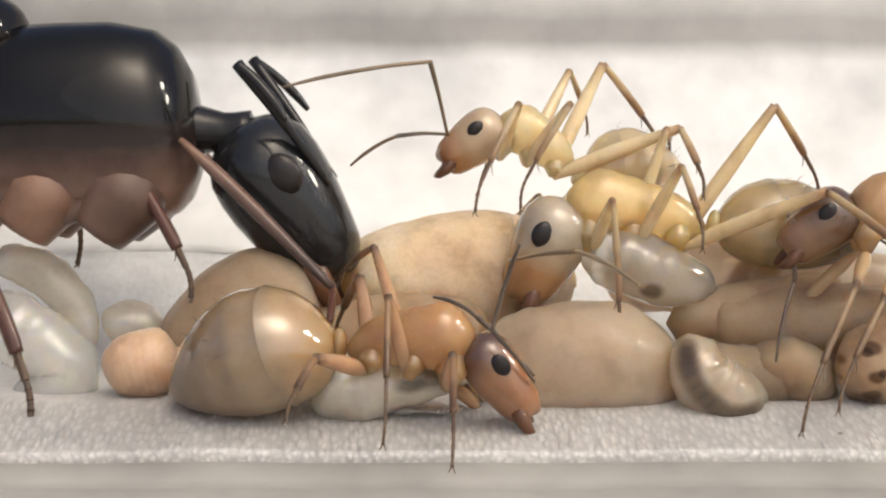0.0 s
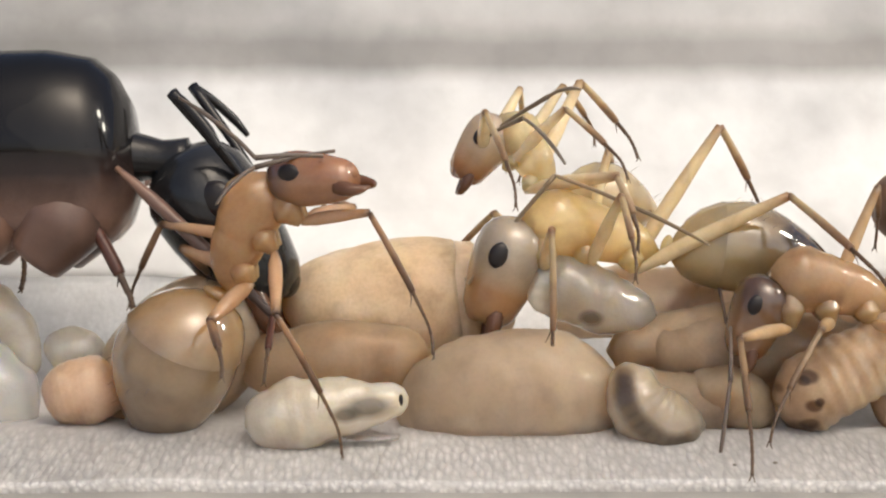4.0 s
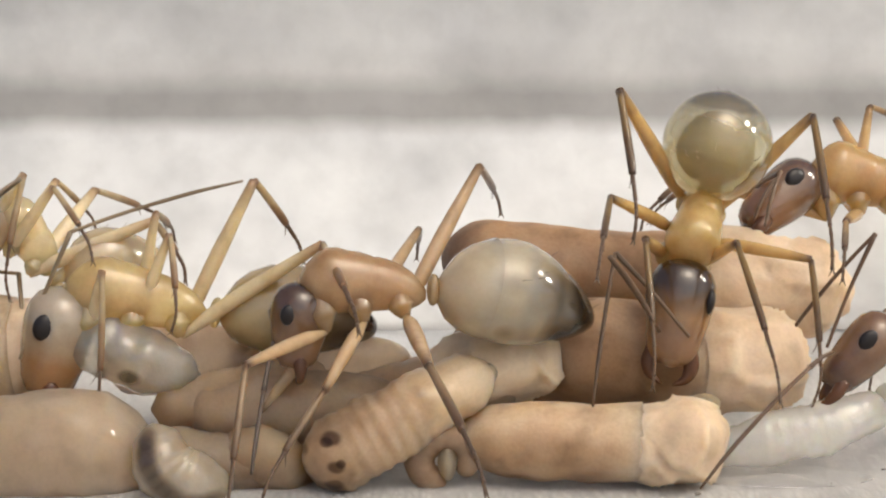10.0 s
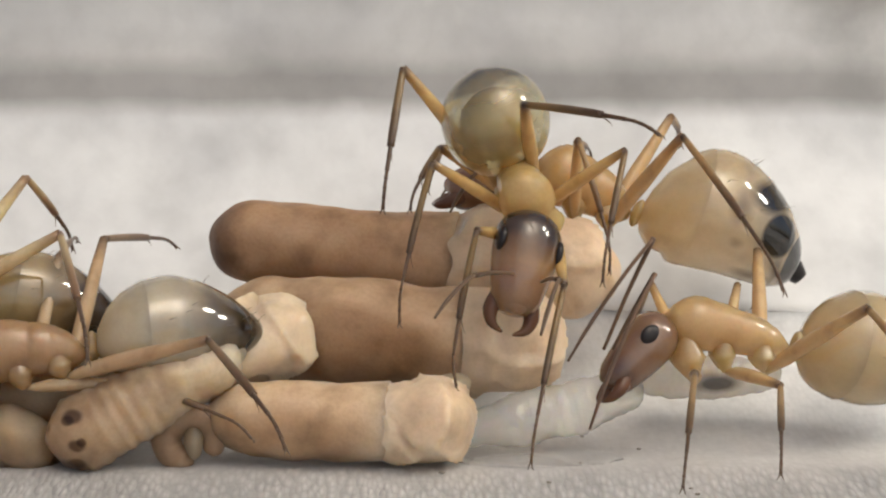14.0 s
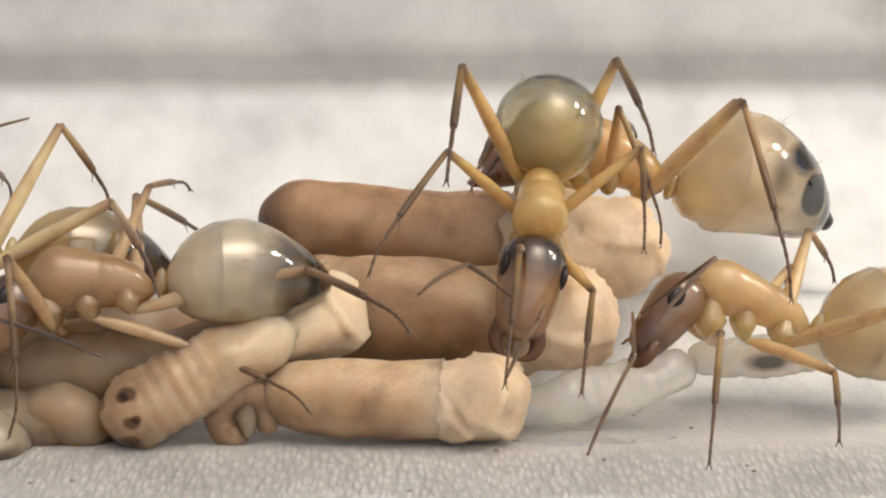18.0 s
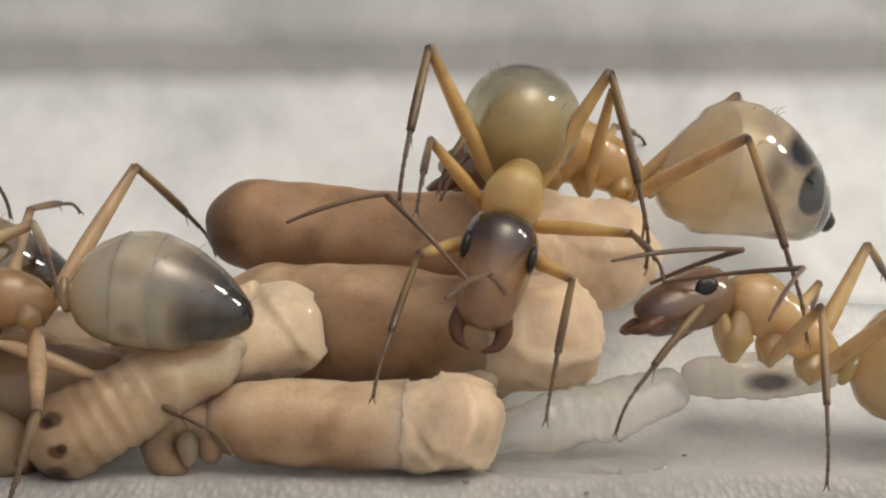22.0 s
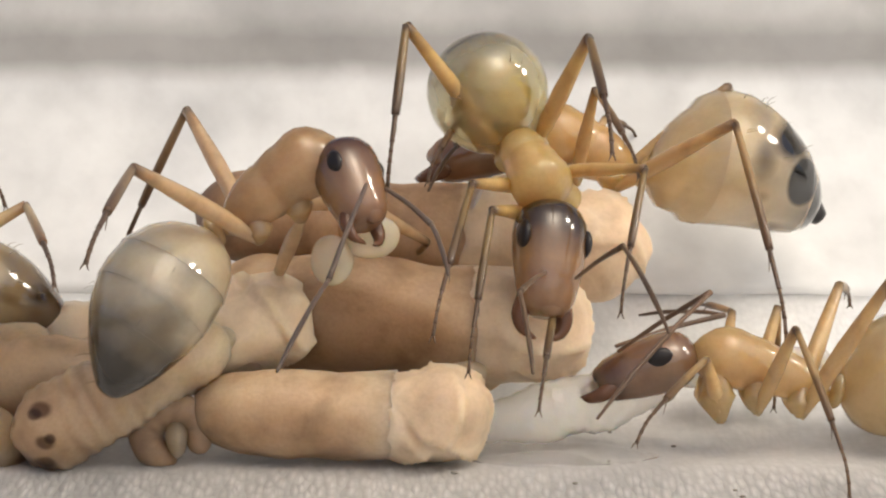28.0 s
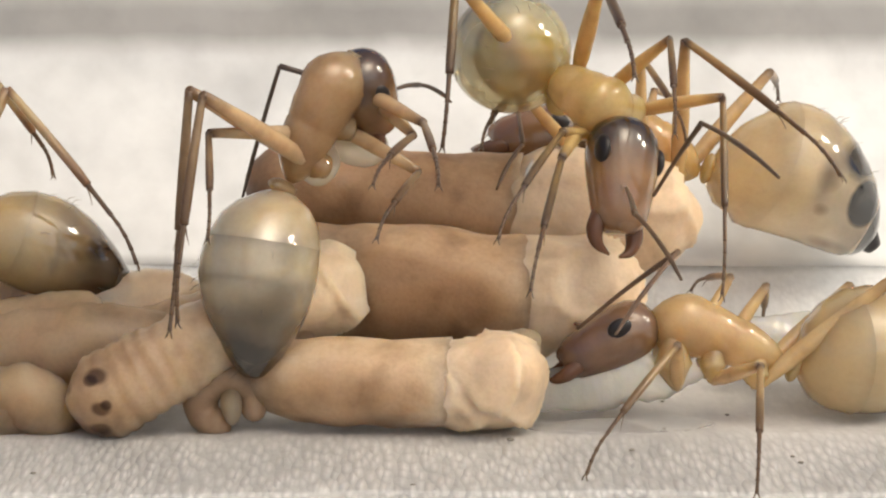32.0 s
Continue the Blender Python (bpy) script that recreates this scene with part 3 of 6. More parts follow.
WET = skin("water_film", plain((0.95, 0.95, 0.95)), rough=0.03, sss=0, coat=0.6, mottle=0, bump=0.35, clear=0.9, ior=1.2)
for at, size in (((2.23, 0.50, 0.42), (1.5, 0.75, 0.07)), ((-12.12, -0.90, 0.04), (0.7, 0.4, 0.06))):
    puddle = tagged(part("water_drop", rough_up(ball((at[0], at[1], 0.0), *size, seg=24), 1.5, 0.12, 4), WET), "thin film of water on the plaster floor", "water", kind="structure")
GRIT = skin("grit", plain((0.25, 0.23, 0.2)), rough=0.7, sss=0, coat=0)
bm = bmesh.new()
for k in range(18):
    gx, gy = random.uniform(-18, 8), random.uniform(-2.3, 2.0)
    w = random.uniform(0.015, 0.045)
    ball((gx, gy, floor_z(gy) - 0.16 * max(0.0, -gy - 0.4) + 0.02), w * 1.6, w, w * 0.6, 6, bm)
tagged(part("grit", bm, GRIT), "few dark specks of dirt scattered on the floor", "dirt", kind="stuff")


# ---- ants ----
FOOT = skin("tarsus_brown", plain((0.11, 0.075, 0.055)), rough=0.35, sss=0.32, reach=0.15, lantern=0.25)
CROP = skin("crop_olive", plain((0.62, 0.52, 0.25)), rough=0.4, sss=0.5, reach=0.6, mottle=0.4)


class Ant:
    """An ant in rigid parts: thorax, petiole, gaster, head (eyes, jaws), legs (thigh > shin), feelers (scape > tip)."""

    def __init__(self, label, thorax, head, gaster, leg, feeler, mats, name="ant", group="worker ants", build=1.0, profile=None, root_at=0.72, sign=None, gap=0.0, lift=0.22, bead=False, crop=None, hump=0.85, tip=None, full=False, coxae=None):
        self.lt, self.lh, self.lg = thorax[0], head[0], gaster[0]
        self.l1, self.l2 = leg
        self.a1, self.a2 = feeler
        self.build, self.sign, self.root_at, self.gap = build, sign, root_at, gap
        self.keys, self.bead = [], bead
        self.root = tagged(new(name), label, "ant", group)
        r = self.root
        lt, tw = thorax
        m_thorax, m_head, m_gaster, m_thigh, m_shin, m_feel = mats
        s = profile or [(0, -.2, .14), (.05, -.16, .34), (.12, -.09, .54), (.22, .0, .67), (.32, .05, .75), (.4, .065, .79), (.42, .06, .775), (.44, .07, .8), (.55, .1, .88), (.6, .1, .885), (.63, .1, .9), (.72, .1, .97), (.8, .08, .96), (.88, .04, .83), (.95, .0, .57), (1, -.04, .28)]
        part("thorax", rough_up(turned([(lt * (v - 0.5), z * tw, w * tw * 0.84, w * tw) for v, z, w in s], 26), 1.6, 0.014), m_thorax, r)
        part("petiole", ball((-0.5 * lt - 0.12 * build, 0, -0.02), 0.11 * build, 0.18 * build, 0.26 * build), m_thorax, r)
        self.hips, self.shell = {}, m_thorax
        for side, sy in (("l", 1), ("r", -1)):
            for i, fx in ((1, 0.3), (2, 0.0), (3, -0.32)):
                back, drop, thick = (coxae or ((-0.1, -1.35, 0.46), (-0.1, -1.0, 0.38), (-0.1, -0.8, 0.38)) if build < 1.5 else ((-0.4, -1.02, 0.44), (-0.3, -1.0, 0.42), (-0.2, -0.98, 0.4)))[i - 1]
                hip = Vector((fx * lt + back * tw, sy * 0.42 * tw, drop * tw))
                part("coxa", tube([(fx * lt + 0.12 * tw, sy * 0.3 * tw, -0.2 * tw), (fx * lt + (0.5 * back + 0.1) * tw, sy * 0.4 * tw, 0.62 * hip.z), hip], [0.26 * tw, thick * tw, (0.15 if build < 1.5 else 0.3) * tw], 18, 6), m_thorax if build < 1.5 else m_thigh, r)
                self.hips[side + str(i)] = hip
        lh, hw, hh = head
        s = [(0, .28), (.04, .58), (.1, .8), (.2, .96), (.32, 1.0), (.45, .98), (.6, .91), (.75, .82), (.88, .73), (.95, .6), (1, .4)]
        self.head = part("head", turned([(v * lh, -0.06 * hh * v, w * hw, w * hh) for v, w in s], 22), m_head, r)
        for sy in (1, -1):
            part("eye", ball((0.36 * lh, sy * 0.86 * hw, 0.34 * hh), 0.125 * lh, 0.05 * lh, 0.1 * lh, 18), EYE, self.head)
            part("antenna_socket", ball((0.68 * lh, sy * 0.3 * hw, 0.6 * hh), 0.07 * lh, 0.07 * lh, 0.04 * lh, 10), m_head, self.head)
            part("jaw", tube([(0.86 * lh, sy * 0.5 * hw, -0.2 * hh), (1.0 * lh, sy * 0.62 * hw, -0.28 * hh), (1.12 * lh, sy * 0.5 * hw, -0.3 * hh), (1.19 * lh, sy * 0.16 * hw, -0.26 * hh)], [0.085 * lh, 0.075 * lh, 0.05 * lh, 0.012 * lh], 10, 4), JAW, self.head)
        part("clypeus", ball((0.9 * lh, 0, 0.22 * hh), 0.13 * lh, 0.42 * hw, 0.34 * hh, 14), m_head, self.head)
        part("neck", tube([(0.4 * lt, 0, 0.0), (0.5 * lt + 0.5 * gap, 0, -0.05 * tw), (0.52 * lt + gap, 0, -0.05 * tw)], [0.3 * tw, 0.2 * tw, 0.22 * tw], 10, 3), m_thorax if build < 1.5 else m_feel, r)
        lg, gw = gaster
        s = [(0, .1), (.03, .32), (.09, .62), (.17, .82), (.28, .95), (.3, .968), (.31, .962), (.42, 1.0), (.5, .99), (.515, .978), (.62, .9), (.7, .8), (.71, .785), (.8, .65), (.86, .53), (.87, .51), (.94, .34), (.985, .2), (1, .1)]
        if bead:
            s = [(k / 18, max(0.06, math.sqrt(max(0.0, 1 - (k / 9 - 1) ** 2)))) for k in range(19)]
        if full:
            s = [(0, .1), (.03, .36), (.09, .62), (.15, .74), (.19, .79), (.23, .93), (.3, .99), (.38, 1.0), (.48, .98), (.58, .93), (.68, .86), (.78, .76), (.86, .65), (.93, .5), (.98, .33), (1, .2)]
        rows = [(v * lg, lift * gw * math.sin(v ** hump * math.pi), w * gw) for v, w in s]
        cuts = [-1.0] + [c * lg for c in ((0.36, 0.63, 0.84) if bead else (0.3, 0.51, 0.7, 0.86))] + [9.0]

        def between(lo, hi):
            out = [[x, z, w] for x, z, w in rows if lo < x < hi]
            for end, at, wide in ((0, lo, 0.996), (-1, hi, 1.003)):
                if 0 < at < lg:
                    (xa, za, wa), (xb, zb, wb) = next((p, q) for p, q in zip(rows, rows[1:]) if p[0] <= at <= q[0])
                    f = (at - xa) / (xb - xa)
                    ring = [at, za + (zb - za) * f, (wa + (wb - wa) * f) * wide]
                    out.insert(0 if end == 0 else len(out), ring)
            return [(x, z, w, w) for x, z, w in out]

        for k, (lo, hi) in enumerate(zip(cuts, cuts[1:])):
            bm = turned(between(lo, hi), 28)
            bm.faces.ensure_lookup_table()
            caps = [f for f in bm.faces if len(f.verts) > 4]
            bmesh.ops.delete(bm, geom=[f for f in caps if 0.02 * lg < f.calc_center_median().x < 0.97 * lg], context="FACES")
            if k == 0:
                self.gaster = part("gaster", bm, m_gaster, r)
            else:
                part("gaster_segment", bm, m_gaster, self.gaster)
        if tip:
            part("gaster_tip", tube([(0.95 * lg, 0, -0.05), (1.0 * lg, 0, -0.12), (1.05 * lg, 0, -0.2)], [0.24 * gw, 0.19 * gw, 0.13 * gw], 14, 3), tip, self.gaster, "black blunt tip")
        if crop:
            part("crop", rough_up(ball((0.5 * lg, 0.0, -0.1 * gw), 0.3 * lg, 0.62 * gw, 0.55 * gw, 22), 1.2, 0.12), crop, self.gaster, "darker crop seen through the skin")
        bm = bmesh.new()
        for k in range(12):
            v, a = random.uniform(0.35, 0.98), random.uniform(-1.5, 1.5)
            w = next(q for p, q in s if p >= v) * gw
            base = Vector((v * lg, math.sin(a) * w, math.cos(a) * w + lift * gw * math.sin(v ** hump * math.pi)))
            out = Vector((0.5, math.sin(a), math.cos(a))) * random.uniform(0.07, 0.17)
            tube([base, base + out * 0.6, base + out + Vector((0.05, 0, 0))], [0.006, 0.004, 0.002], 4, 2, bm)
        part("hairs", bm, m_feel, self.gaster)
        self.mats = (m_thigh, m_shin, m_feel, FOOT)

    def limbs(self, spans):
        """Legs and feelers, as long as the ant's stances ask for."""
        m_thigh, m_shin, m_feel, m_foot = self.mats
        self.legs, self.feelers = {}, {}

        def fitted(k, i, usual, low, high):
            got = spans.get(k)
            return min(max(1.03 * max(v[i] for v in got), low * usual), high * usual) if got else usual

        for key in self.hips:
            k = 1.0 if key[1] == "3" else 0.85
            l1, l2 = fitted(key, 0, self.l1 * k, 0.8, 1.6), fitted(key, 1, self.l2 * k, 0.7, 1.5)
            t = 0.088 * self.build * (1.2 if key[1] == "3" else 0.55 if self.build > 1.5 and key[1] == "1" else 1)
            thigh = part("leg", tube([(0, 0, 0), (0.3 * l1, 0, 0.03), (0.7 * l1, 0, 0.02), (l1, 0, 0)], [0.5 * t, 1.2 * t, 1.25 * t, 0.95 * t, 0.72 * t], 10, 4), m_thigh, self.root)
            shin = part("shin", tube([(0, 0, 0), (0.2 * l2, 0, 0.02), (0.45 * l2, 0, 0.03), (0.57 * l2, 0, 0.025)], [0.55 * t, 0.6 * t, 0.66 * t, 0.66 * t, 0.58 * t], 8, 4), m_shin, thigh)
            bm = tube([(0.55 * l2, 0, 0.025), (0.7 * l2, 0, 0.015), (0.74 * l2, 0, 0.012)], [0.36 * t, 0.33 * t, 0.36 * t], 8, 3)
            for k in range(4):
                x = (0.74 + 0.06 * k) * l2
                tube([(x, 0, 0.012 - 0.01 * k * k), (x + 0.03 * l2, 0, 0.008 - 0.01 * k * (k + 1)), (x + 0.06 * l2, 0, 0.012 - 0.01 * (k + 1) ** 2)], [0.26 * t, 0.27 * t, 0.33 * t], 7, 2, bm)
            for sy in (1, -1):
                tube([(0.97 * l2, 0, -0.13), (l2, sy * 0.03, -0.16), (1.01 * l2, sy * 0.05, -0.2)], [0.14 * t, 0.12 * t, 0.04 * t], 5, 2, bm)
            tube([(0.56 * l2, 0, 0.0), (0.61 * l2, 0.02, -0.05), (0.65 * l2, 0.03, -0.12)], [0.14 * t, 0.1 * t, 0.03 * t], 5, 2, bm)
            foot = part("tarsus", bm, m_foot, thigh, "thin dark jointed foot")
            self.legs[key] = (thigh, shin, foot, l1, l2)
        for key in "ab":
            t = (0.04 if self.build < 1.5 else 0.05) * self.build
            a1, a2 = fitted(key, 0, self.a1, 0.8, 1.5), fitted(key, 1, self.a2, 0.6, 1.6)
            scape = part("antenna", tube([(0, 0, 0), (0.5 * a1, 0, 0.03), (a1, 0, 0)], [0.7 * t, 0.85 * t, 1.1 * t], 8, 5), m_feel, self.root)
            tip = part("antenna_tip", tube([(0, 0, 0), (0.3 * a2, 0, 0.02), (0.7 * a2, 0, -0.02), (a2, 0, -0.1)], [0.8 * t, 0.85 * t, 0.9 * t, 0.5 * t], 8, 5), m_feel, scape)
            self.feelers[key] = (scape, tip, a1, a2)

    def key(self, t, tip, neck, waist, tail, up=(0, 0, 1), toward=-1, head_up=None, **limbs):
        self.keys.append((t, Vector(tip), Vector(neck), Vector(waist), Vector(tail), Vector(up), toward, head_up, limbs))

    @staticmethod
    def reach(o, target, length, sign, most=1.0):
        """The way from o that shows its end at the target, at a fixed length."""
        d = target - o
        flat = d.x * d.x + d.z * d.z
        d.y = sign * min(most * length, math.sqrt(max(0.0, length * length - flat)))
        return d

    def animate(self):
        poses = []
        for t, tip, neck, waist, tail, up, toward, head_up, limbs in self.keys:
            fwd = neck - waist
            body = axes((neck + waist) / 2, fwd, up)
            poses.append((t, body, limbs))
        local, spans = {}, {}
        for (t, body, limbs), keyed in zip(poses, self.keys):
            inv = body.inverted()
            for k, v in limbs.items():
                if k in self.hips:
                    start = body @ (self.hips[k] * MM) / MM
                else:
                    start = keyed[2] + (keyed[1] - keyed[2]) * self.root_at
                one, two = Vector(v[0]), Vector(v[1])
                spans.setdefault(k, []).append((math.hypot(one.x - start.x, one.z - start.z), math.hypot(one.x - two.x, one.z - two.z)))
                sign = v[2] if len(v) > 2 else None
                local.setdefault(k, []).append((t, inv @ (Vector(v[0]) * MM), inv @ (Vector(v[1]) * MM), sign, one, two, body.translation / MM))

        self.limbs(spans)

        def stance(k, t, body):
            rows = local.get(k)
            if not rows:
                sy, i = (1 if k[0] == "l" else -1), int(k[1])
                hip = self.hips[k]
                fx = (0.9, 0.0, -0.9)[i - 1]
                knee = hip + Vector((fx * 0.9, sy * 0.8, 0.7)) * (self.l1 / 1.7)
                foot = hip + Vector((fx * 1.7, sy * 1.4, -0.7)) * (self.l1 / 1.7)
                return body @ (knee * MM) / MM, body @ (foot * MM) / MM, None
            best = None
            for row in rows:
                if row[0] <= t + 1e-6:
                    best = row
            best = best or rows[0]
            if k in self.hips and (body.translation / MM - best[6]).length < 1.0:
                return best[4].copy(), best[5].copy(), best[3]
            return body @ best[1] / MM, body @ best[2] / MM, best[3]

        tracks = {}

        def put(ob, t, m):
            tracks.setdefault(ob, []).append((t, m))

        for (t, tip, neck, waist, tail, up, toward, head_up, limbs), (_, body, _) in zip(self.keys, poses):
            inv = body.inverted()
            put(self.root, t, body)
            fwd = (neck - waist).normalized()
            joint = body @ Vector(((self.lt * 0.47 + self.gap) * MM, 0, 0)) / MM
            d = self.reach(joint, tip, self.lh * 1.1, 1 if toward > 0 else -1, 1.0 if toward > 0 else 0.4)
            head = axes(joint, d, Vector(head_up) if head_up else up.normalized() + fwd)
            put(self.head, t, inv @ head)
            joint = body @ Vector((-self.lt * 0.5 * MM - (-0.28 if self.bead else 0.16) * MM, 0, 0)) / MM
            d = self.reach(joint, tail, self.lg, -1 if abs(toward) > 1.5 or toward > 0 else 1, 0.9 if self.bead else 0.25 if toward == -1 else 0.6)
            put(self.gaster, t, inv @ axes(joint, d, up.normalized() - fwd * 0.6))
            for k, (thigh, shin, tarsus, l1, l2) in self.legs.items():
                knee, foot, sign = stance(k, t, body)
                hip = body @ (self.hips[k] * MM) / MM
                if sign is None:
                    sign = self.sign or (-1 if hip.y <= body.translation.y / MM or up.y < -0.6 else 1)
                a = axes(hip, self.reach(hip, knee, l1, sign), (0.1, 0.2, 1))
                end = a @ Vector((l1 * MM, 0, 0)) / MM
                d = foot - end
                if d.x * d.x + d.z * d.z < l2 * l2:
                    d = self.reach(end, foot, l2, sign)
                b = axes(end, d, (0.1, 0.2, 1))
                put(thigh, t, inv @ a)
                put(shin, t, a.inverted() @ b)
                put(tarsus, t, a.inverted() @ b)
            for k, (scape, last, a1, a2) in self.feelers.items():
                sy = 1 if k == "a" else -1
                base = head @ (Vector((self.root_at * self.lh, sy * 0.14 * self.lh, 0.26 * self.lh)) * MM) / MM
                if k in limbs or k in local:
                    elbow, end, sign = stance(k, t, body)
                else:
                    elbow = head @ (Vector((0.4 * self.lh, sy * 1.0, 0.25)) * MM) / MM
                    end = head @ (Vector((1.3 * self.lh, sy * 1.0, -0.1)) * MM) / MM
                    sign = None
                s = sign if sign is not None else (-1 if base.y <= head.translation.y / MM else 1)
                a = axes(base, self.reach(base, elbow, a1, s), (0.1, 0.2, 1))
                joint = a @ Vector((a1 * MM, 0, 0)) / MM
                b = axes(joint, self.reach(joint, end, a2, s), (0.1, 0.2, 1))
                put(scape, t, inv @ a)
                put(last, t, a.inverted() @ b)
        for ob, rows in tracks.items():
            if len(rows) == 1:
                rows = [(0.0, rows[0][1]), (32.0, rows[0][1])]
            if rows[0][0] > 0:
                rows = [(0.0, rows[0][1])] + rows
            if rows[-1][0] < 32:
                rows = rows + [(32.0, rows[-1][1])]
            walk(ob, rows)


def kit(tag, thorax, head, gaster, leg, feel, lg, dark=(0.13, 0.08, 0.05), leg_len=1.8, clear=0.3, spots=(), thin=0.5, shade=0.8):
    thigh, shin = leg_skin("leg_" + tag, leg, dark, leg_len, shade)
    return (skin("thorax_" + tag, plain(thorax), rough=0.26, sss=0.5, reach=0.6, coat=0.6, mottle=0.35, bump=0.06, crumple=0.08, clear=thin, grain=5.0, lantern=0.15), skin("head_" + tag, head, 1.3, rough=0.22, coat=0.8, sss=0.4, clear=0.2, wobble=0.1, lantern=0.1),
            skin("gaster_" + tag, gaster, lg, rough=0.14, coat=1.0, sss=0.5, reach=0.8, mottle=0.2, clear=clear, bump=0.02, wobble=0.08, guts=spots, lantern=0.06, ior=1.12 if clear > 0.4 else 1.3), thigh, shin,
            skin("antenna_" + tag, [(0, feel), (1, [0.6 * v for v in feel])], 1.5, rough=0.4, sss=0.2, reach=0.1))


PALE_HEAD = [(0, (0.5, 0.4, 0.3)), (0.55, (0.55, 0.4, 0.25)), (0.85, (0.42, 0.2, 0.08)), (1, (0.25, 0.1, 0.04))]
BROWN_HEAD = [(0, (0.036, 0.02, 0.01)), (0.4, (0.065, 0.035, 0.017)), (0.55, (0.19, 0.1, 0.045)), (0.8, (0.34, 0.19, 0.085)), (1, (0.3, 0.16, 0.08))]
BLACK_HEAD = [(0, (0.055, 0.028, 0.014)), (0.3, (0.11, 0.056, 0.03)), (0.55, (0.22, 0.12, 0.064)), (0.8, (0.3, 0.165, 0.085)), (1, (0.28, 0.14, 0.075))]
RED_HEAD = [(0, (0.07, 0.04, 0.03)), (0.25, (0.14, 0.07, 0.045)), (0.5, (0.34, 0.17, 0.085)), (1, (0.36, 0.17, 0.085))]
GREY_GASTER = [(0, (0.56, 0.43, 0.27)), (0.3, (0.56, 0.47, 0.33)), (0.62, (0.46, 0.38, 0.27)), (0.76, (0.2, 0.155, 0.1)), (0.86, (0.05, 0.038, 0.026)), (1, (0.02, 0.016, 0.012))]
GREY_SPOTS = [((1.10, 0, -0.35), (0.24, 1.5, 0.2), (0.45, 0.4, 0.34), 0.2), ((1.00, 0, 0.45), (0.34, 1.5, 0.26), (0.5, 0.46, 0.4), 0.2), ((1.65, 0, 0.40), (0.6, 1.5, 0.55), (0.22, 0.19, 0.155), 0.3), ((1.95, 0, -0.20), (0.42, 1.5, 0.6), (0.2, 0.17, 0.13), 0.3)]
OLIVE_GASTER = [(0, (0.72, 0.56, 0.27)), (0.3, (0.7, 0.6, 0.34)), (0.75, (0.68, 0.62, 0.42)), (0.95, (0.5, 0.45, 0.32)), (1, (0.2, 0.17, 0.12))]
OLIVE_SPOTS = [((0.8, 0, 0.1), (0.5, 0.6, 0.5), (0.8, 0.77, 0.6), 0.5)]
CREAM_GASTER = [(0, (0.64, 0.45, 0.22)), (0.3, (0.7, 0.52, 0.3)), (0.6, (0.7, 0.55, 0.37)), (0.85, (0.62, 0.5, 0.35)), (0.96, (0.4, 0.32, 0.22)), (1, (0.02, 0.015, 0.01))]
CREAM_SPOTS = [((1.5, 0, 0.7), (0.34, 1.8, 0.45), (0.22, 0.16, 0.1), 0.4), ((1.6, 0, 0.1), (0.2, 1.8, 0.15), (0.4, 0.32, 0.24), 0.3), ((2.3, 0, 0.42), (0.4, 1.8, 0.46), (0.012, 0.011, 0.01), 0.85), ((2.0, 0, 1.0), (0.55, 1.8, 0.36), (0.03, 0.027, 0.024), 0.6), ((2.1, 0, -0.4), (0.5, 1.8, 0.14), (0.3, 0.24, 0.18), 0.3), ((2.85, 0, 0.0), (0.3, 1.8, 0.6), (0.02, 0.02, 0.02), 0.9)]
GOLD_GASTER = [(0, (0.5, 0.36, 0.17)), (0.4, (0.42, 0.31, 0.16)), (0.65, (0.27, 0.19, 0.1)), (0.82, (0.13, 0.09, 0.055)), (1, (0.03, 0.02, 0.015))]
GOLD_SPOTS = [((1.5, 0, 0.3), (0.35, 1.3, 0.12), (0.5, 0.4, 0.28), 0.3), ((1.9, 0, 0.45), (0.3, 1.3, 0.2), (0.25, 0.2, 0.15), 0.4), ((2.1, 0, -0.05), (0.35, 1.3, 0.14), (0.45, 0.38, 0.3), 0.3)]
QUEEN_TOP = [(0, (0.012, 0.011, 0.012)), (1, (0.012, 0.011, 0.012))]

queen = Ant("large black queen ant with red brown underside", (4.75, 1.62), (2.95, 1.0, 0.95), (7.5, 2.2), (2.6, 2.4), (1.7, 1.6),
            (skin("thorax_queen", [(0.0, (0.32, 0.2, 0.155)), (0.18, (0.24, 0.148, 0.117)), (0.32, (0.11, 0.07, 0.058)), (0.44, (0.025, 0.017, 0.016)), (0.56, (0.007, 0.006, 0.006)), (1, (0.004, 0.004, 0.0045))], 1.0, axis=2, own=True, rough=0.14, sss=0.05, coat=0.5, mottle=0.3, wobble=0.05, gloss=0.1, bump=0.12), skin("head_queen", [(0, (0.016, 0.017, 0.019)), (1, (0.009, 0.009, 0.01))], 3, rough=0.18, sss=0, coat=0.5, mottle=0.3, gloss=0.3, bump=0.15),
             skin("gaster_queen", QUEEN_TOP, 7, rough=0.15, sss=0, coat=0.5), skin("leg_queen", [(0, (0.24, 0.14, 0.098)), (0.25, (0.15, 0.09, 0.07)), (1, (0.06, 0.042, 0.038))], 3, rough=0.3, sss=0.05), skin("shin_queen", [(0, (0.09, 0.035, 0.025)), (1, (0.05, 0.03, 0.025))], 3, rough=0.3, sss=0.05),
             skin("antenna_queen", plain((0.012, 0.012, 0.013)), rough=0.25, sss=0)), name="queen_ant", group="", build=1.9, root_at=0.55, gap=0.75, profile=[(0, -.1, .3), (.1, 0, .8), (.25, .05, 1), (.5, .06, 1.02), (.7, .05, 1.03), (.85, .02, .97), (.92, -.03, .85), (.965, -.08, .66), (1, -.15, .3)])
queen.hips["r1"] = Vector((2.25, -0.95, -0.15))
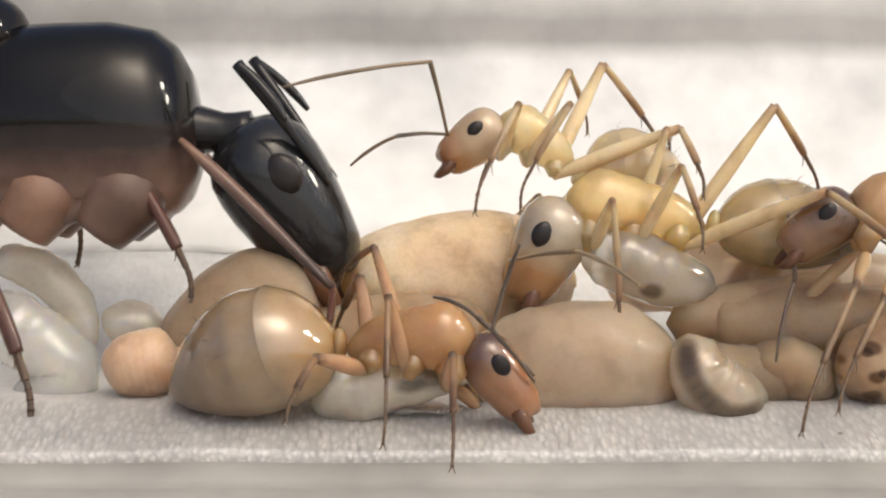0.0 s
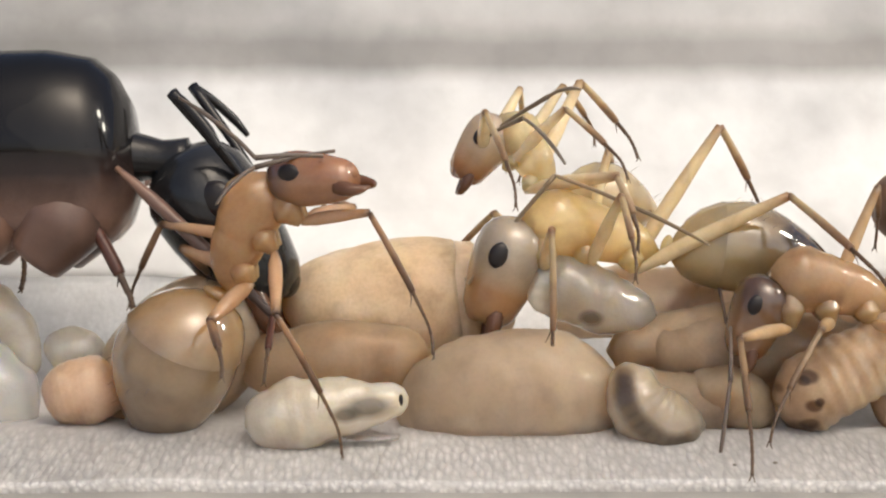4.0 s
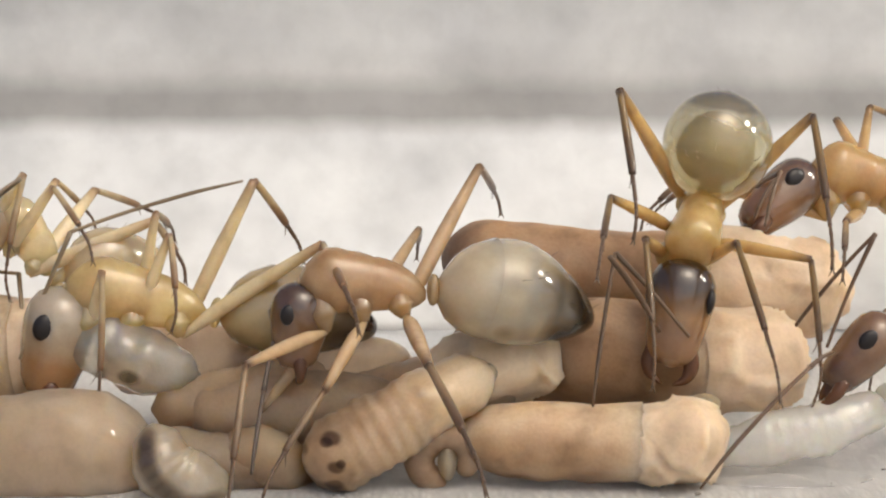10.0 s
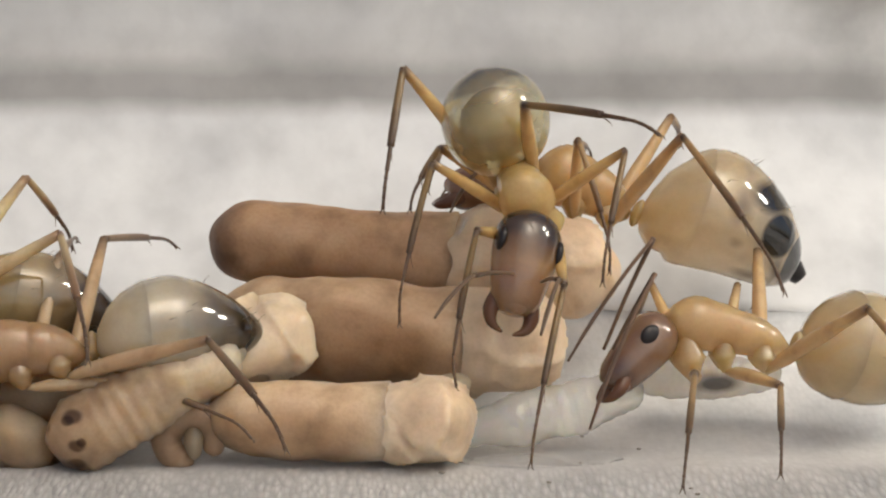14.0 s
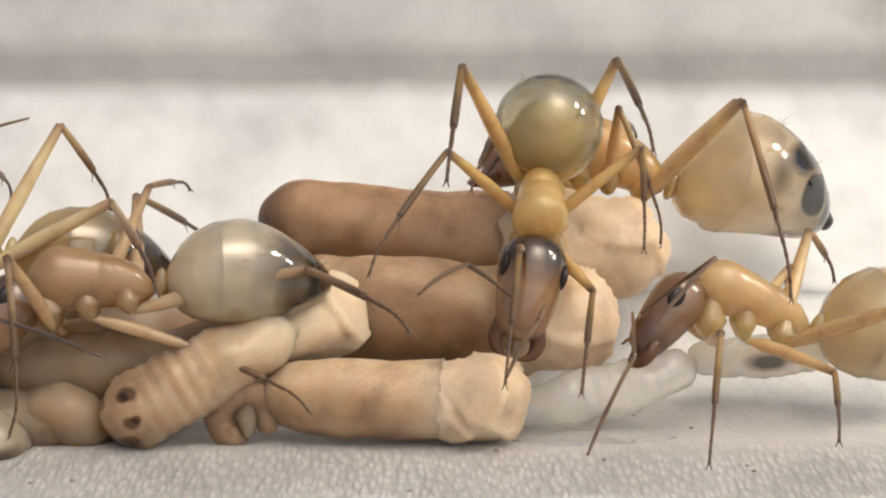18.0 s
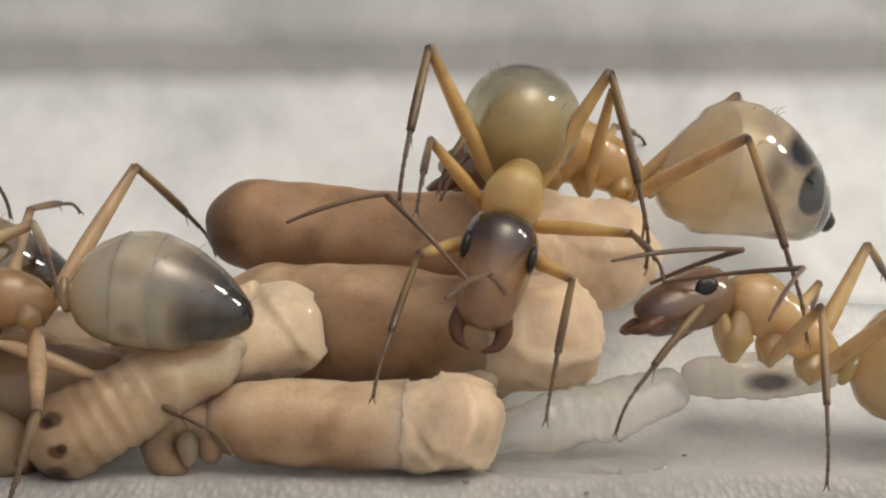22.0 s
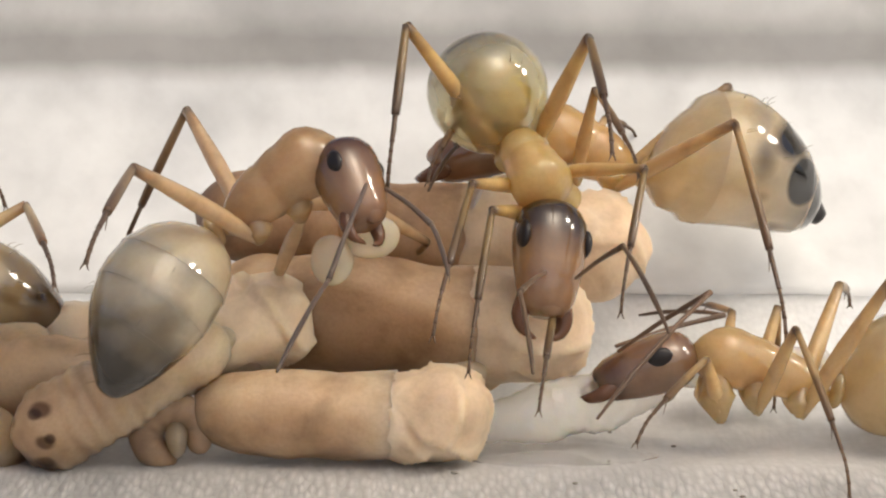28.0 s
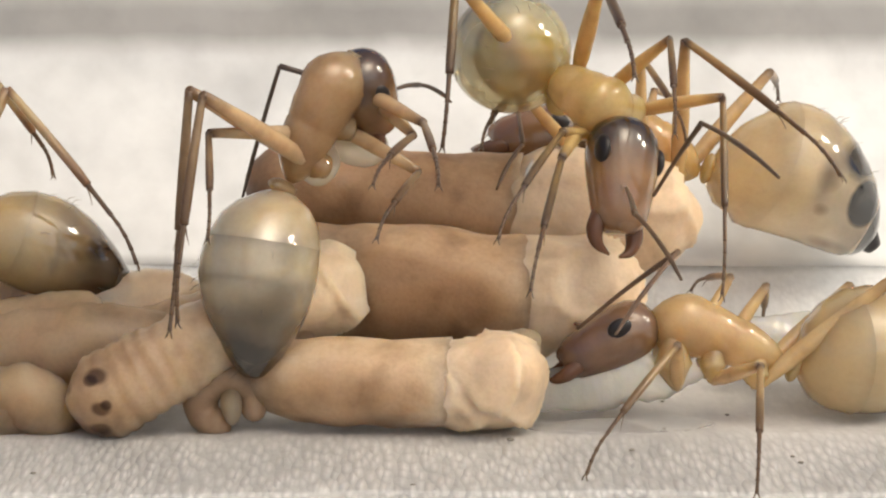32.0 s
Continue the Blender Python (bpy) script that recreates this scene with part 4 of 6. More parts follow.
part("scutellum", rough_up(ball((-1.35, 0, 1.6), 0.85, 1.0, 0.7, 22), 2, 0.03), queen.shell, queen.root)
QKEYS = dict(r1=((-13.44, 0.60, 1.78), (-13.48, 0.40, 0.98)), r2=((-16.51, 1.00, 3.30), (-15.58, 1.00, 1.62)), r3=((-18.90, 1.00, 2.19), (-17.93, 0.50, -0.19)), a=((-14.93, 1.00, 5.33), (-13.97, 2.00, 4.55)), b=((-14.95, 2.00, 5.3), (-14.1, 3.00, 4.5)))
queen.key(0, (-13.22, 1.20, 1.55), (-15.70, 1.50, 4.24), (-20.43, 2.00, 4.17), (-27.88, 2.50, 3.19), **QKEYS)
queen.key(2.5, (-13.24, 1.20, 1.53), (-15.73, 1.50, 4.23), (-20.48, 2.00, 4.15), (-28.03, 2.50, 3.14))
queen.key(4.5, (-13.17, 1.20, 1.5), (-15.73, 1.50, 4.24), (-20.52, 2.00, 4.15), (-27.92, 2.50, 3.17))

pale = Ant("very pale young ant, almost translucent cream", (1.5, 0.44), (1.25, 0.42, 0.44), (1.75, 0.6), (1.6, 2.0), (1.1, 1.9),
           kit("cream", (0.95, 0.78, 0.47), PALE_HEAD, [(0, (0.7, 0.52, 0.28)), (1, (0.62, 0.48, 0.3))], (0.74, 0.6, 0.4), (0.22, 0.17, 0.12), 1.9, (0.24, 0.15, 0.09), 1.6, thin=0.6))
pale.key(0, (-11.89, 2.20, 3.50), (-10.82, 2.20, 4.40), (-9.42, 2.20, 3.50), (-7.73, 2.40, 3.48), l1=((-10.48, 2.00, 4.64), (-11.29, 1.00, 3.04)), l2=((-9.63, 2.00, 4.64), (-10.60, 1.00, 3.02)), r3=((-8.98, 2.00, 5.25), (-7.77, 3.00, 3.66)), r1=((-10.71, 2.00, 3.98), (-11.07, 3.00, 2.96)), l3=((-7.81, 2.00, 4.22), (-7.44, 2.00, 3.23)), a=((-11.92, 2.00, 5.32), (-14.29, 2.00, 5.02)), b=((-12.51, 2.00, 3.98), (-13.38, 2.00, 3.51)))
pale.key(1, (-12.26, 2.20, 3.56), (-11.19, 2.20, 4.46), (-9.79, 2.20, 3.52), (-8.10, 2.40, 3.50))
pale.key(2, (-8.32, 2.90, 4.56), (-9.04, 2.40, 5.29), (-9.28, 2.20, 3.82), (-8.05, 2.60, 3.22), up=(-0.3, -1, 0.2), toward=1, l1=((-8.45, 2.00, 5.15), (-7.73, 2.00, 3.69)), r1=((-10.24, 2.00, 5.34), (-10.80, 2.00, 3.93)), a=((-8.31, 2.00, 5.11), (-6.60, 2.00, 4.31)), b=((-9.34, 2.00, 5.36), (-10.38, 2.00, 5.60)))
pale.key(2.5, (-8.17, 2.90, 4.95), (-8.92, 2.40, 5.25), (-9.21, 2.20, 3.83), (-8.03, 2.60, 3.22), up=(-0.3, -1, 0.2))
pale.key(4.5, (-10.23, 2.00, 3.55), (-9.81, 2.20, 4.68), (-8.95, 2.20, 3.68), (-7.34, 2.60, 3.65), l1=((-10.19, 2.00, 4.83), (-9.67, 2.00, 3.41)), l2=((-8.82, 2.00, 5.06), (-7.87, 2.00, 4.07)), r3=((-9.15, 2.00, 5.34), (-8.34, 2.00, 3.98)), r1=((-10.42, 2.00, 5.01), (-10.42, 2.00, 3.22)))
pale.key(5, (-10.32, 2.00, 3.54), (-9.80, 2.20, 4.72), (-8.89, 2.20, 3.72), (-7.35, 2.60, 3.69), a=((-10.55, 2.00, 5.06), (-11.83, 2.00, 4.07)), b=((-10.70, 2.00, 3.92), (-11.83, 2.00, 4.02)))
pale.key(6, (-11.43, 2.00, 3.56), (-10.78, 2.20, 4.54), (-9.69, 2.20, 3.39), (-7.98, 2.50, 3.36), l1=((-10.00, 2.00, 4.84), (-10.34, 2.00, 3.32)), r2=((-9.52, 2.00, 5.13), (-9.10, 2.00, 4.08)), r3=((-9.19, 2.00, 4.79), (-8.25, 2.00, 3.80)), a=((-11.16, 2.00, 5.05), (-13.50, 2.00, 4.86)), b=((-10.44, 2.00, 3.51), (-10.63, 2.00, 2.84)))
pale.key(7, (-11.68, 2.00, 3.21), (-10.94, 2.20, 4.38), (-9.90, 2.20, 3.19), (-8.15, 2.50, 3.44), l1=((-10.34, 2.00, 4.72), (-10.55, 2.00, 2.82)), r2=((-9.60, 2.00, 5.08), (-9.31, 2.00, 3.78)), r3=((-9.25, 2.00, 4.72), (-7.98, 2.00, 3.68)), a=((-11.33, 2.00, 4.74), (-12.73, 2.00, 3.01)), b=((-10.29, 2.00, 4.77), (-11.10, 2.00, 4.44)))
pale.key(8, (-11.44, 2.00, 3.26), (-10.84, 2.20, 4.40), (-9.86, 2.20, 3.28), (-8.11, 2.50, 3.45), l1=((-10.28, 2.00, 4.87), (-10.60, 2.00, 2.83)), a=((-11.58, 2.00, 4.56), (-12.35, 2.00, 3.02)), b=((-10.33, 2.00, 4.87), (-11.10, 2.00, 4.25)))
pale.key(10, (-11.42, 2.00, 3.22), (-10.82, 2.20, 4.35), (-9.84, 2.20, 3.20), (-8.16, 2.50, 3.36), r2=((-10.15, 2.00, 4.60), (-9.51, 2.00, 3.70)), r3=((-9.45, 2.00, 4.44), (-8.37, 2.00, 3.79)))

gold = Ant("pale golden ant with a grey head", (2.35, 0.58), (1.8, 0.58, 0.62), (2.7, 0.76), (1.75, 2.2), (1.5, 2.1),
           kit("gold", (0.92, 0.69, 0.34), [(0, (0.42, 0.36, 0.29)), (0.5, (0.5, 0.42, 0.32)), (0.8, (0.46, 0.34, 0.22)), (1, (0.44, 0.24, 0.11))], GOLD_GASTER, (0.68, 0.54, 0.34), (0.3, 0.23, 0.15), 2.5, (0.22, 0.13, 0.08), 1.75, spots=GOLD_SPOTS, thin=0.6))
gold.key(0, (-10.61, 0.60, 1.22), (-9.77, 1.00, 3.07), (-7.35, 1.20, 2.68), (-4.89, 1.20, 2.26), r3=((-6.17, 2.00, 4.74), (-5.31, 2.00, 3.13)), l3=((-5.77, 0.50, 3.34), (-4.50, 0.00, 2.21)), l1=((-9.03, 0.50, 3.16), (-8.91, 0.00, 0.40)), l2=((-7.95, 0.50, 3.70), (-7.68, 0.00, 2.57)), a=((-9.69, 0.00, 2.48), (-8.97, 0.00, 2.39)), b=((-10.14, 0.00, 2.48), (-10.85, 0.00, 1.31)))
gold.key(2.5, (-10.61, 0.60, 1.21), (-9.79, 1.00, 3.06), (-7.37, 1.20, 2.66), (-4.90, 1.20, 2.24), a=((-8.69, 0.50, 4.14), (-6.52, 0.50, 3.65)))
gold.key(4.5, (-10.14, 0.60, 1.32), (-9.50, 1.00, 3.26), (-7.08, 1.20, 2.73), (-4.29, 1.20, 2.45), a=((-8.83, 0.50, 4.17), (-6.61, 0.50, 3.12)), l3=((-5.16, 0.50, 3.71), (-3.96, 0.50, 2.44)))
gold.key(6, (-10.18, 0.60, 1.26), (-9.51, 1.00, 3.20), (-7.11, 1.20, 2.80), (-4.55, 1.20, 2.52), r3=((-6.36, 2.00, 4.89), (-5.59, 2.00, 3.41)), l3=((-5.33, 0.50, 3.69), (-4.14, 0.00, 2.69)), l1=((-8.74, 0.50, 3.40), (-8.90, 0.00, 0.53)), l2=((-7.71, 0.50, 4.04), (-7.55, 0.00, 2.46)), r2=((-8.01, 1.00, 4.34), (-7.85, 1.00, 3.81)), a=((-9.01, 0.50, 4.77), (-7.75, 0.00, 6.81)), b=((-10.48, 1.50, 3.28), (-13.01, 2.00, 3.30)))
gold.key(7, (-10.17, 0.60, 1.41), (-9.50, 1.00, 3.12), (-7.11, 1.20, 2.77), (-4.51, 1.20, 2.54), a=((-8.89, 0.50, 4.90), (-7.84, 0.50, 6.79)), l1=((-8.73, 0.50, 3.36), (-8.62, 0.00, 0.96)))
gold.key(8, (-10.10, 0.60, 1.23), (-9.44, 1.00, 3.07), (-7.10, 1.20, 2.77), (-4.50, 1.20, 2.45), a=((-9.19, 0.50, 4.26), (-6.78, 0.50, 5.75)), l1=((-8.70, 0.50, 3.17), (-8.77, 0.00, 0.59)))
gold.key(10, (-9.95, 0.60, 1.12), (-9.48, 1.00, 3.06), (-7.15, 1.20, 2.66), (-4.55, 1.20, 2.28), a=((-9.23, 0.50, 4.23), (-6.51, 0.50, 4.94)), l1=((-8.79, 0.50, 3.39), (-8.85, 0.00, 0.54)), l3=((-5.25, 0.50, 3.81), (-4.50, 0.00, 2.91)))
gold.key(13, (-10.04, 0.60, 1.11), (-9.64, 1.00, 3.05), (-7.39, 1.20, 2.65), (-4.84, 1.20, 2.08), l3=((-5.42, 0.50, 3.66), (-4.51, 0.00, 2.09)), r3=((-6.33, 1.00, 4.35), (-5.76, 1.00, 3.14)))
gold.key(17, (-10.15, 0.60, 1.20), (-9.57, 1.00, 3.09), (-7.31, 1.20, 2.69), (-4.76, 1.20, 2.04), r3=((-6.84, 1.50, 4.98), (-6.05, 1.50, 3.50)), l3=((-5.33, 0.50, 3.75), (-4.19, 0.00, 2.66)))
gold.key(19, (-10.36, 0.60, 1.53), (-9.78, 1.00, 3.42), (-7.48, 1.20, 3.22), (-4.85, 1.20, 2.94), r3=((-6.81, 1.50, 5.01), (-6.10, 1.50, 3.57)), l3=((-5.63, 0.50, 3.91), (-4.49, 0.00, 3.05)))
gold.key(21.5, (-10.66, 0.60, 1.27), (-10.15, 1.00, 3.13), (-7.81, 1.20, 2.94), (-5.22, 1.20, 2.61), l3=((-5.38, 0.50, 3.57), (-4.77, 0.00, 3.06)))
gold.key(24, (-10.50, 0.60, 0.69), (-9.90, 1.00, 2.64), (-7.55, 1.20, 2.61), (-5.03, 1.20, 1.64), l3=((-5.43, 0.50, 3.75), (-3.79, 0.00, 2.28)))
gold.key(28, (-10.51, 0.60, 0.71), (-9.91, 1.00, 2.65), (-7.57, 1.20, 2.63), (-5.07, 1.20, 1.57), l3=((-5.45, 0.50, 3.67), (-4.52, 0.00, 2.93)))
gold.key(30, (-10.44, 0.60, 0.70), (-9.85, 1.00, 2.64), (-7.42, 1.20, 2.62), (-4.96, 1.20, 1.53), l3=((-5.38, 0.50, 3.72), (-4.22, 0.00, 2.83)))
gold.key(32, (-10.45, 0.60, 0.82), (-9.85, 1.00, 2.68), (-7.42, 1.20, 2.82), (-4.98, 1.20, 1.78), l3=((-6.48, 0.50, 4.96), (-4.11, 0.00, 2.05)))

rust = Ant("orange brown ant climbing over the brood", (1.95, 0.55), (1.48, 0.42, 0.44), (2.9, 1.0), (1.5, 1.9), (1.0, 1.6),
           kit("rust", (0.64, 0.38, 0.18), RED_HEAD, [(0, (0.55, 0.36, 0.18)), (0.45, (0.47, 0.34, 0.21)), (0.75, (0.36, 0.25, 0.155)), (1, (0.22, 0.145, 0.09))], (0.46, 0.29, 0.18), (0.12, 0.095, 0.08), 2.7, (0.1, 0.06, 0.04), 1.5, clear=0.4))
rust.key(0, (-10.24, -1.70, -0.16), (-11.22, -1.60, 1.18), (-13.17, -1.40, 1.10), (-15.89, -1.10, 0.23), r1=((-11.57, -2.10, 1.11), (-11.57, -2.10, -0.03)), r2=((-12.53, -2.10, 1.91), (-12.54, -2.10, -0.03)), r3=((-13.58, -2.10, 1.04), (-13.98, -2.10, 0.41)), l2=((-12.78, -1.10, 2.60), (-13.36, -1.10, 1.97)), l3=((-13.00, -1.10, 2.06), (-13.46, -1.10, 1.05)))
rust.key(1, (-10.25, -1.70, -0.14), (-11.18, -1.60, 1.24), (-13.14, -1.40, 1.22), (-15.91, -1.10, 0.26))
rust.key(2, (-10.12, -1.70, 0.69), (-11.53, -1.60, 1.52), (-13.45, -1.40, 1.27), (-15.91, -1.10, 0.28))
rust.key(2.5, (-10.94, -1.70, 1.57), (-11.91, -1.60, 2.28), (-13.61, -1.40, 1.53), (-15.90, -1.10, 0.30))
rust.key(4.5, (-12.14, -0.20, 4.17), (-13.58, -0.40, 4.14), (-14.28, -0.30, 2.39), (-15.43, 0.00, -0.37), up=(-1, 0, 0.5), r1=((-11.97, -1.00, 3.66), (-11.20, -1.00, 0.94)), r2=((-13.37, -1.00, 2.08), (-12.25, -1.00, -0.12)), l1=((-12.38, 0.00, 3.71), (-13.09, 0.00, 3.57)), l2=((-15.46, 0.00, 3.21), (-16.16, 0.00, 1.77)), a=((-13.78, -0.20, 4.30), (-14.34, 0.00, 3.84)), b=((-13.71, 0.00, 4.47), (-14.80, 0.30, 5.34)))
rust.key(5, (-11.32, -0.20, 3.47), (-12.76, -0.40, 3.79), (-13.64, -0.30, 2.22), (-15.43, 0.00, -0.28), up=(-1, 0, 0.6), r1=((-12.32, -1.00, 2.49), (-11.54, -1.00, 3.28)), r2=((-12.76, -1.00, 1.97), (-12.34, -1.00, 0.73)), l2=((-15.27, 0.00, 3.18), (-15.83, 0.00, 2.00)))
rust.key(6, (-11.37, -0.20, 3.89), (-12.98, -0.40, 4.22), (-13.69, -0.30, 2.69), (-15.44, 0.00, 0.09), up=(-1, 0, 0.6), r1=((-12.40, -1.00, 3.58), (-11.61, -1.00, 4.02)), r2=((-13.13, -1.00, 1.82), (-12.28, -1.00, 0.31)))
rust.key(7, (-11.11, -0.40, 1.80), (-12.36, -0.50, 3.06), (-14.17, -0.40, 2.11), (-16.84, -0.20, 1.00), r1=((-12.28, -1.00, 2.37), (-12.06, -1.00, -0.02)), r2=((-12.47, -1.00, 1.67), (-12.14, -1.00, 0.43)))
rust.key(8, (-9.66, -0.40, 1.34), (-10.87, -0.50, 2.43), (-12.80, -0.40, 1.83), (-15.55, -0.20, 0.99), r1=((-10.45, -1.00, 1.57), (-10.21, -1.00, 0.15)), r2=((-11.80, -1.00, 1.92), (-11.87, -1.00, 0.60)))
rust.key(9, (-8.20, -0.40, 2.19), (-9.67, -0.50, 2.83), (-11.58, -0.40, 1.83), (-14.34, -0.20, 0.90), r1=((-9.17, -1.00, 1.66), (-8.57, -1.00, 0.78)), r2=((-10.31, -1.00, 1.57), (-10.47, -1.00, 0.07)))
rust.key(10, (-10.82, -0.40, 1.53), (-12.11, -0.50, 2.08), (-14.02, -0.40, 1.53), (-16.80, -0.20, 0.95))
rust.key(12, (-12.76, -0.40, 1.06), (-13.94, -0.50, 1.62), (-15.87, -0.40, 1.33), (-18.69, -0.20, 0.84))

amber = Ant("amber ant with a dark head and grey gaster", (2.0, 0.55), (1.35, 0.48, 0.48), (2.7, 0.85), (1.75, 2.2), (1.2, 1.9),
            kit("amber", (0.6, 0.39, 0.21), BLACK_HEAD, GREY_GASTER, (0.52, 0.37, 0.23), (0.12, 0.09, 0.075), 2.75, clear=0.22, spots=GREY_SPOTS, shade=0.65))
amber.key(0, (-6.51, -0.30, 2.24), (-5.34, -0.10, 3.20), (-3.34, 0.00, 2.57), (-0.73, 0.00, 2.03), a=((-6.18, -1.00, 1.79), (-6.60, -1.00, 0.74)), l1=((-5.67, -1.00, 2.14), (-6.77, -1.00, 0.30)))
amber.key(2, (-6.24, -0.30, 1.43), (-5.25, -0.10, 2.79), (-3.25, 0.00, 2.16), (-0.64, 0.00, 1.79))
amber.key(4.5, (-6.27, -0.30, 0.82), (-5.95, -0.10, 2.28), (-3.91, 0.00, 2.13), (-1.25, 0.00, 1.41), l1=((-6.66, -1.00, 1.56), (-6.56, -1.00, 0.05)))
amber.key(5, (-6.56, -0.30, 0.87), (-6.33, -0.10, 2.29), (-4.35, 0.00, 2.46), (-1.62, 0.00, 2.64), r2=((-4.43, 0.50, 3.90), (-4.01, 0.50, 2.94)), r3=((-2.85, 0.50, 4.31), (-2.29, 0.50, 3.40)))
amber.key(6, (-6.34, -0.30, 1.20), (-6.12, -0.10, 2.66), (-4.09, 0.00, 2.42), (-1.43, 0.00, 2.01), l1=((-7.49, -1.00, 2.26), (-7.63, -1.00, 1.11)), r1=((-6.23, -1.00, 1.11), (-5.83, -1.00, 0.40)), r3=((-2.80, 0.50, 4.40), (-2.20, 0.50, 3.68)), l3=((-3.17, -1.00, 1.82), (-2.19, -1.00, 0.84)), l2=((-5.09, -1.00, 1.82), (-6.05, -1.00, 0.40)))
amber.key(7, (-6.36, -0.30, 0.93), (-6.14, -0.10, 2.52), (-4.30, 0.00, 2.46), (-1.55, 0.00, 1.69), r3=((-3.01, 0.50, 4.36), (-2.51, 0.50, 3.72)), l1=((-6.97, -1.00, 1.58), (-6.18, -1.00, 0.25)), l3=((-2.78, -1.00, 1.32), (-1.28, -1.00, 0.47)))
amber.key(8, (-5.97, -0.30, 1.42), (-5.74, -0.10, 2.60), (-3.91, 0.00, 2.73), (-1.08, 0.00, 1.96), r3=((-2.40, 0.50, 4.53), (-1.89, 0.50, 3.54)), r2=((-4.30, 0.50, 4.22), (-3.88, 0.50, 3.08)), l3=((-2.91, -1.00, 1.92), (-1.54, -1.00, 0.60)), l1=((-6.39, -1.00, 1.83), (-6.09, -1.00, 0.24)))
amber.key(9, (-5.99, -0.30, 1.59), (-5.63, -0.10, 3.32), (-3.67, 0.00, 3.49), (-1.12, 0.00, 2.99), r3=((-2.54, 0.50, 5.30), (-2.22, 0.50, 4.44)), r2=((-4.44, 0.50, 4.89), (-4.21, 0.50, 3.71)), l3=((-2.28, -1.00, 2.28), (-1.75, -1.00, 0.87)), l1=((-7.75, -1.00, 3.16), (-6.63, -1.00, 2.72)))
amber.key(10, (-5.75, -0.30, 1.51), (-5.53, -0.10, 3.28), (-3.61, 0.00, 3.18), (-0.96, 0.00, 2.59), r3=((-2.70, 0.50, 5.03), (-2.25, 0.50, 4.12)), r2=((-3.70, 0.50, 3.94), (-3.75, 0.50, 3.39)), l3=((-3.51, -1.00, 2.43), (-2.68, -1.00, 1.28)), l1=((-6.21, -1.00, 2.34), (-6.41, -1.00, 0.12)))
amber.key(11, (-6.26, -0.30, 1.18), (-5.91, -0.10, 2.73), (-4.12, 0.00, 2.67), (-1.34, 0.00, 2.45), r3=((-2.87, 0.50, 4.53), (-2.15, 0.50, 3.75)), r2=((-4.91, 0.50, 4.02), (-4.43, 0.50, 3.98)), l3=((-2.85, -1.00, 1.98), (-1.62, -1.00, 0.63)), l1=((-6.57, -1.00, 3.21), (-6.31, -1.00, 0.65)))
amber.key(12, (-6.54, -0.30, 0.95), (-6.14, -0.10, 2.55), (-4.49, 0.00, 2.63), (-1.80, 0.00, 2.63))
amber.key(13, (-7.17, -0.30, 0.78), (-6.47, -0.10, 2.02), (-4.55, 0.00, 2.18), (-1.82, 0.00, 2.44), r3=((-4.59, 0.00, 3.59), (-3.27, -0.40, 3.54)), l3=((-2.58, -1.00, 3.70), (-0.76, -1.00, 2.78)), l2=((-3.74, -1.00, 1.46), (-1.82, -1.00, 0.66)))
amber.key(14.5, (-7.72, -0.30, 0.39), (-7.02, -0.10, 1.72), (-5.11, 0.00, 1.88), (-2.38, 0.00, 1.97), r3=((-5.08, 0.00, 3.42), (-4.36, -0.40, 3.01)), l3=((-3.07, -1.00, 1.77), (-1.81, -1.00, 0.70)))
amber.key(17, (-6.63, -0.30, 0.99), (-6.25, -0.10, 1.95), (-4.20, 0.00, 1.84), (-1.43, 0.00, 1.53), l3=((-1.72, -1.00, 2.96), (-0.54, -1.00, 2.35)), r3=((-5.33, 0.50, 3.75), (-4.25, 0.50, 2.69)))
amber.key(18, (-7.47, -0.30, 1.53), (-6.68, -0.10, 2.59), (-4.73, 0.00, 2.57), (-2.00, 0.00, 2.48))
amber.key(19, (-7.77, -0.30, 0.93), (-7.08, -0.10, 2.16), (-5.08, 0.00, 2.24), (-2.42, 0.00, 2.24), r3=((-4.01, 0.50, 4.44), (-3.06, 0.50, 3.28)), l3=((-4.58, -1.00, 1.57), (-4.33, -1.00, 0.96)), l1=((-5.93, -1.00, 1.48), (-6.31, -1.00, 0.34)))
amber.key(20.9, (-7.85, -0.30, 0.98), (-7.15, -0.10, 2.17), (-5.20, 0.00, 2.16), (-2.59, 0.00, 2.34))
amber.key(21.5, (-7.79, -0.30, 1.01), (-7.09, -0.10, 2.19), (-5.23, 0.00, 2.30), (-2.72, 0.00, 2.34), r3=((-4.26, 0.50, 4.06), (-2.88, 0.50, 2.36)))
amber.key(22.5, (-7.25, -0.30, 1.70), (-6.39, -0.10, 2.88), (-4.73, 0.00, 3.03), (-2.17, 0.00, 2.79), r3=((-3.65, 0.50, 4.76), (-3.18, 0.50, 3.55)), toward=-2)
amber.key(23, (-5.81, -0.70, 2.35), (-5.18, -0.60, 3.60), (-3.16, -0.50, 3.23), (-0.76, -0.50, 2.08), r3=((-2.74, 0.20, 5.24), (-2.58, 0.20, 3.88)), l3=((-2.00, -1.30, 2.05), (-1.58, -1.30, 0.87)), toward=-2)
amber.key(23.5, (-4.47, -0.80, 2.85), (-3.35, -0.70, 3.62), (-1.76, -0.70, 2.60), (0.67, -0.70, 0.85), l1=((-3.24, -1.30, 2.60), (-4.48, -1.30, 1.82)), l3=((0.13, -1.30, 2.52), (1.21, -1.30, 0.65)), toward=-2)
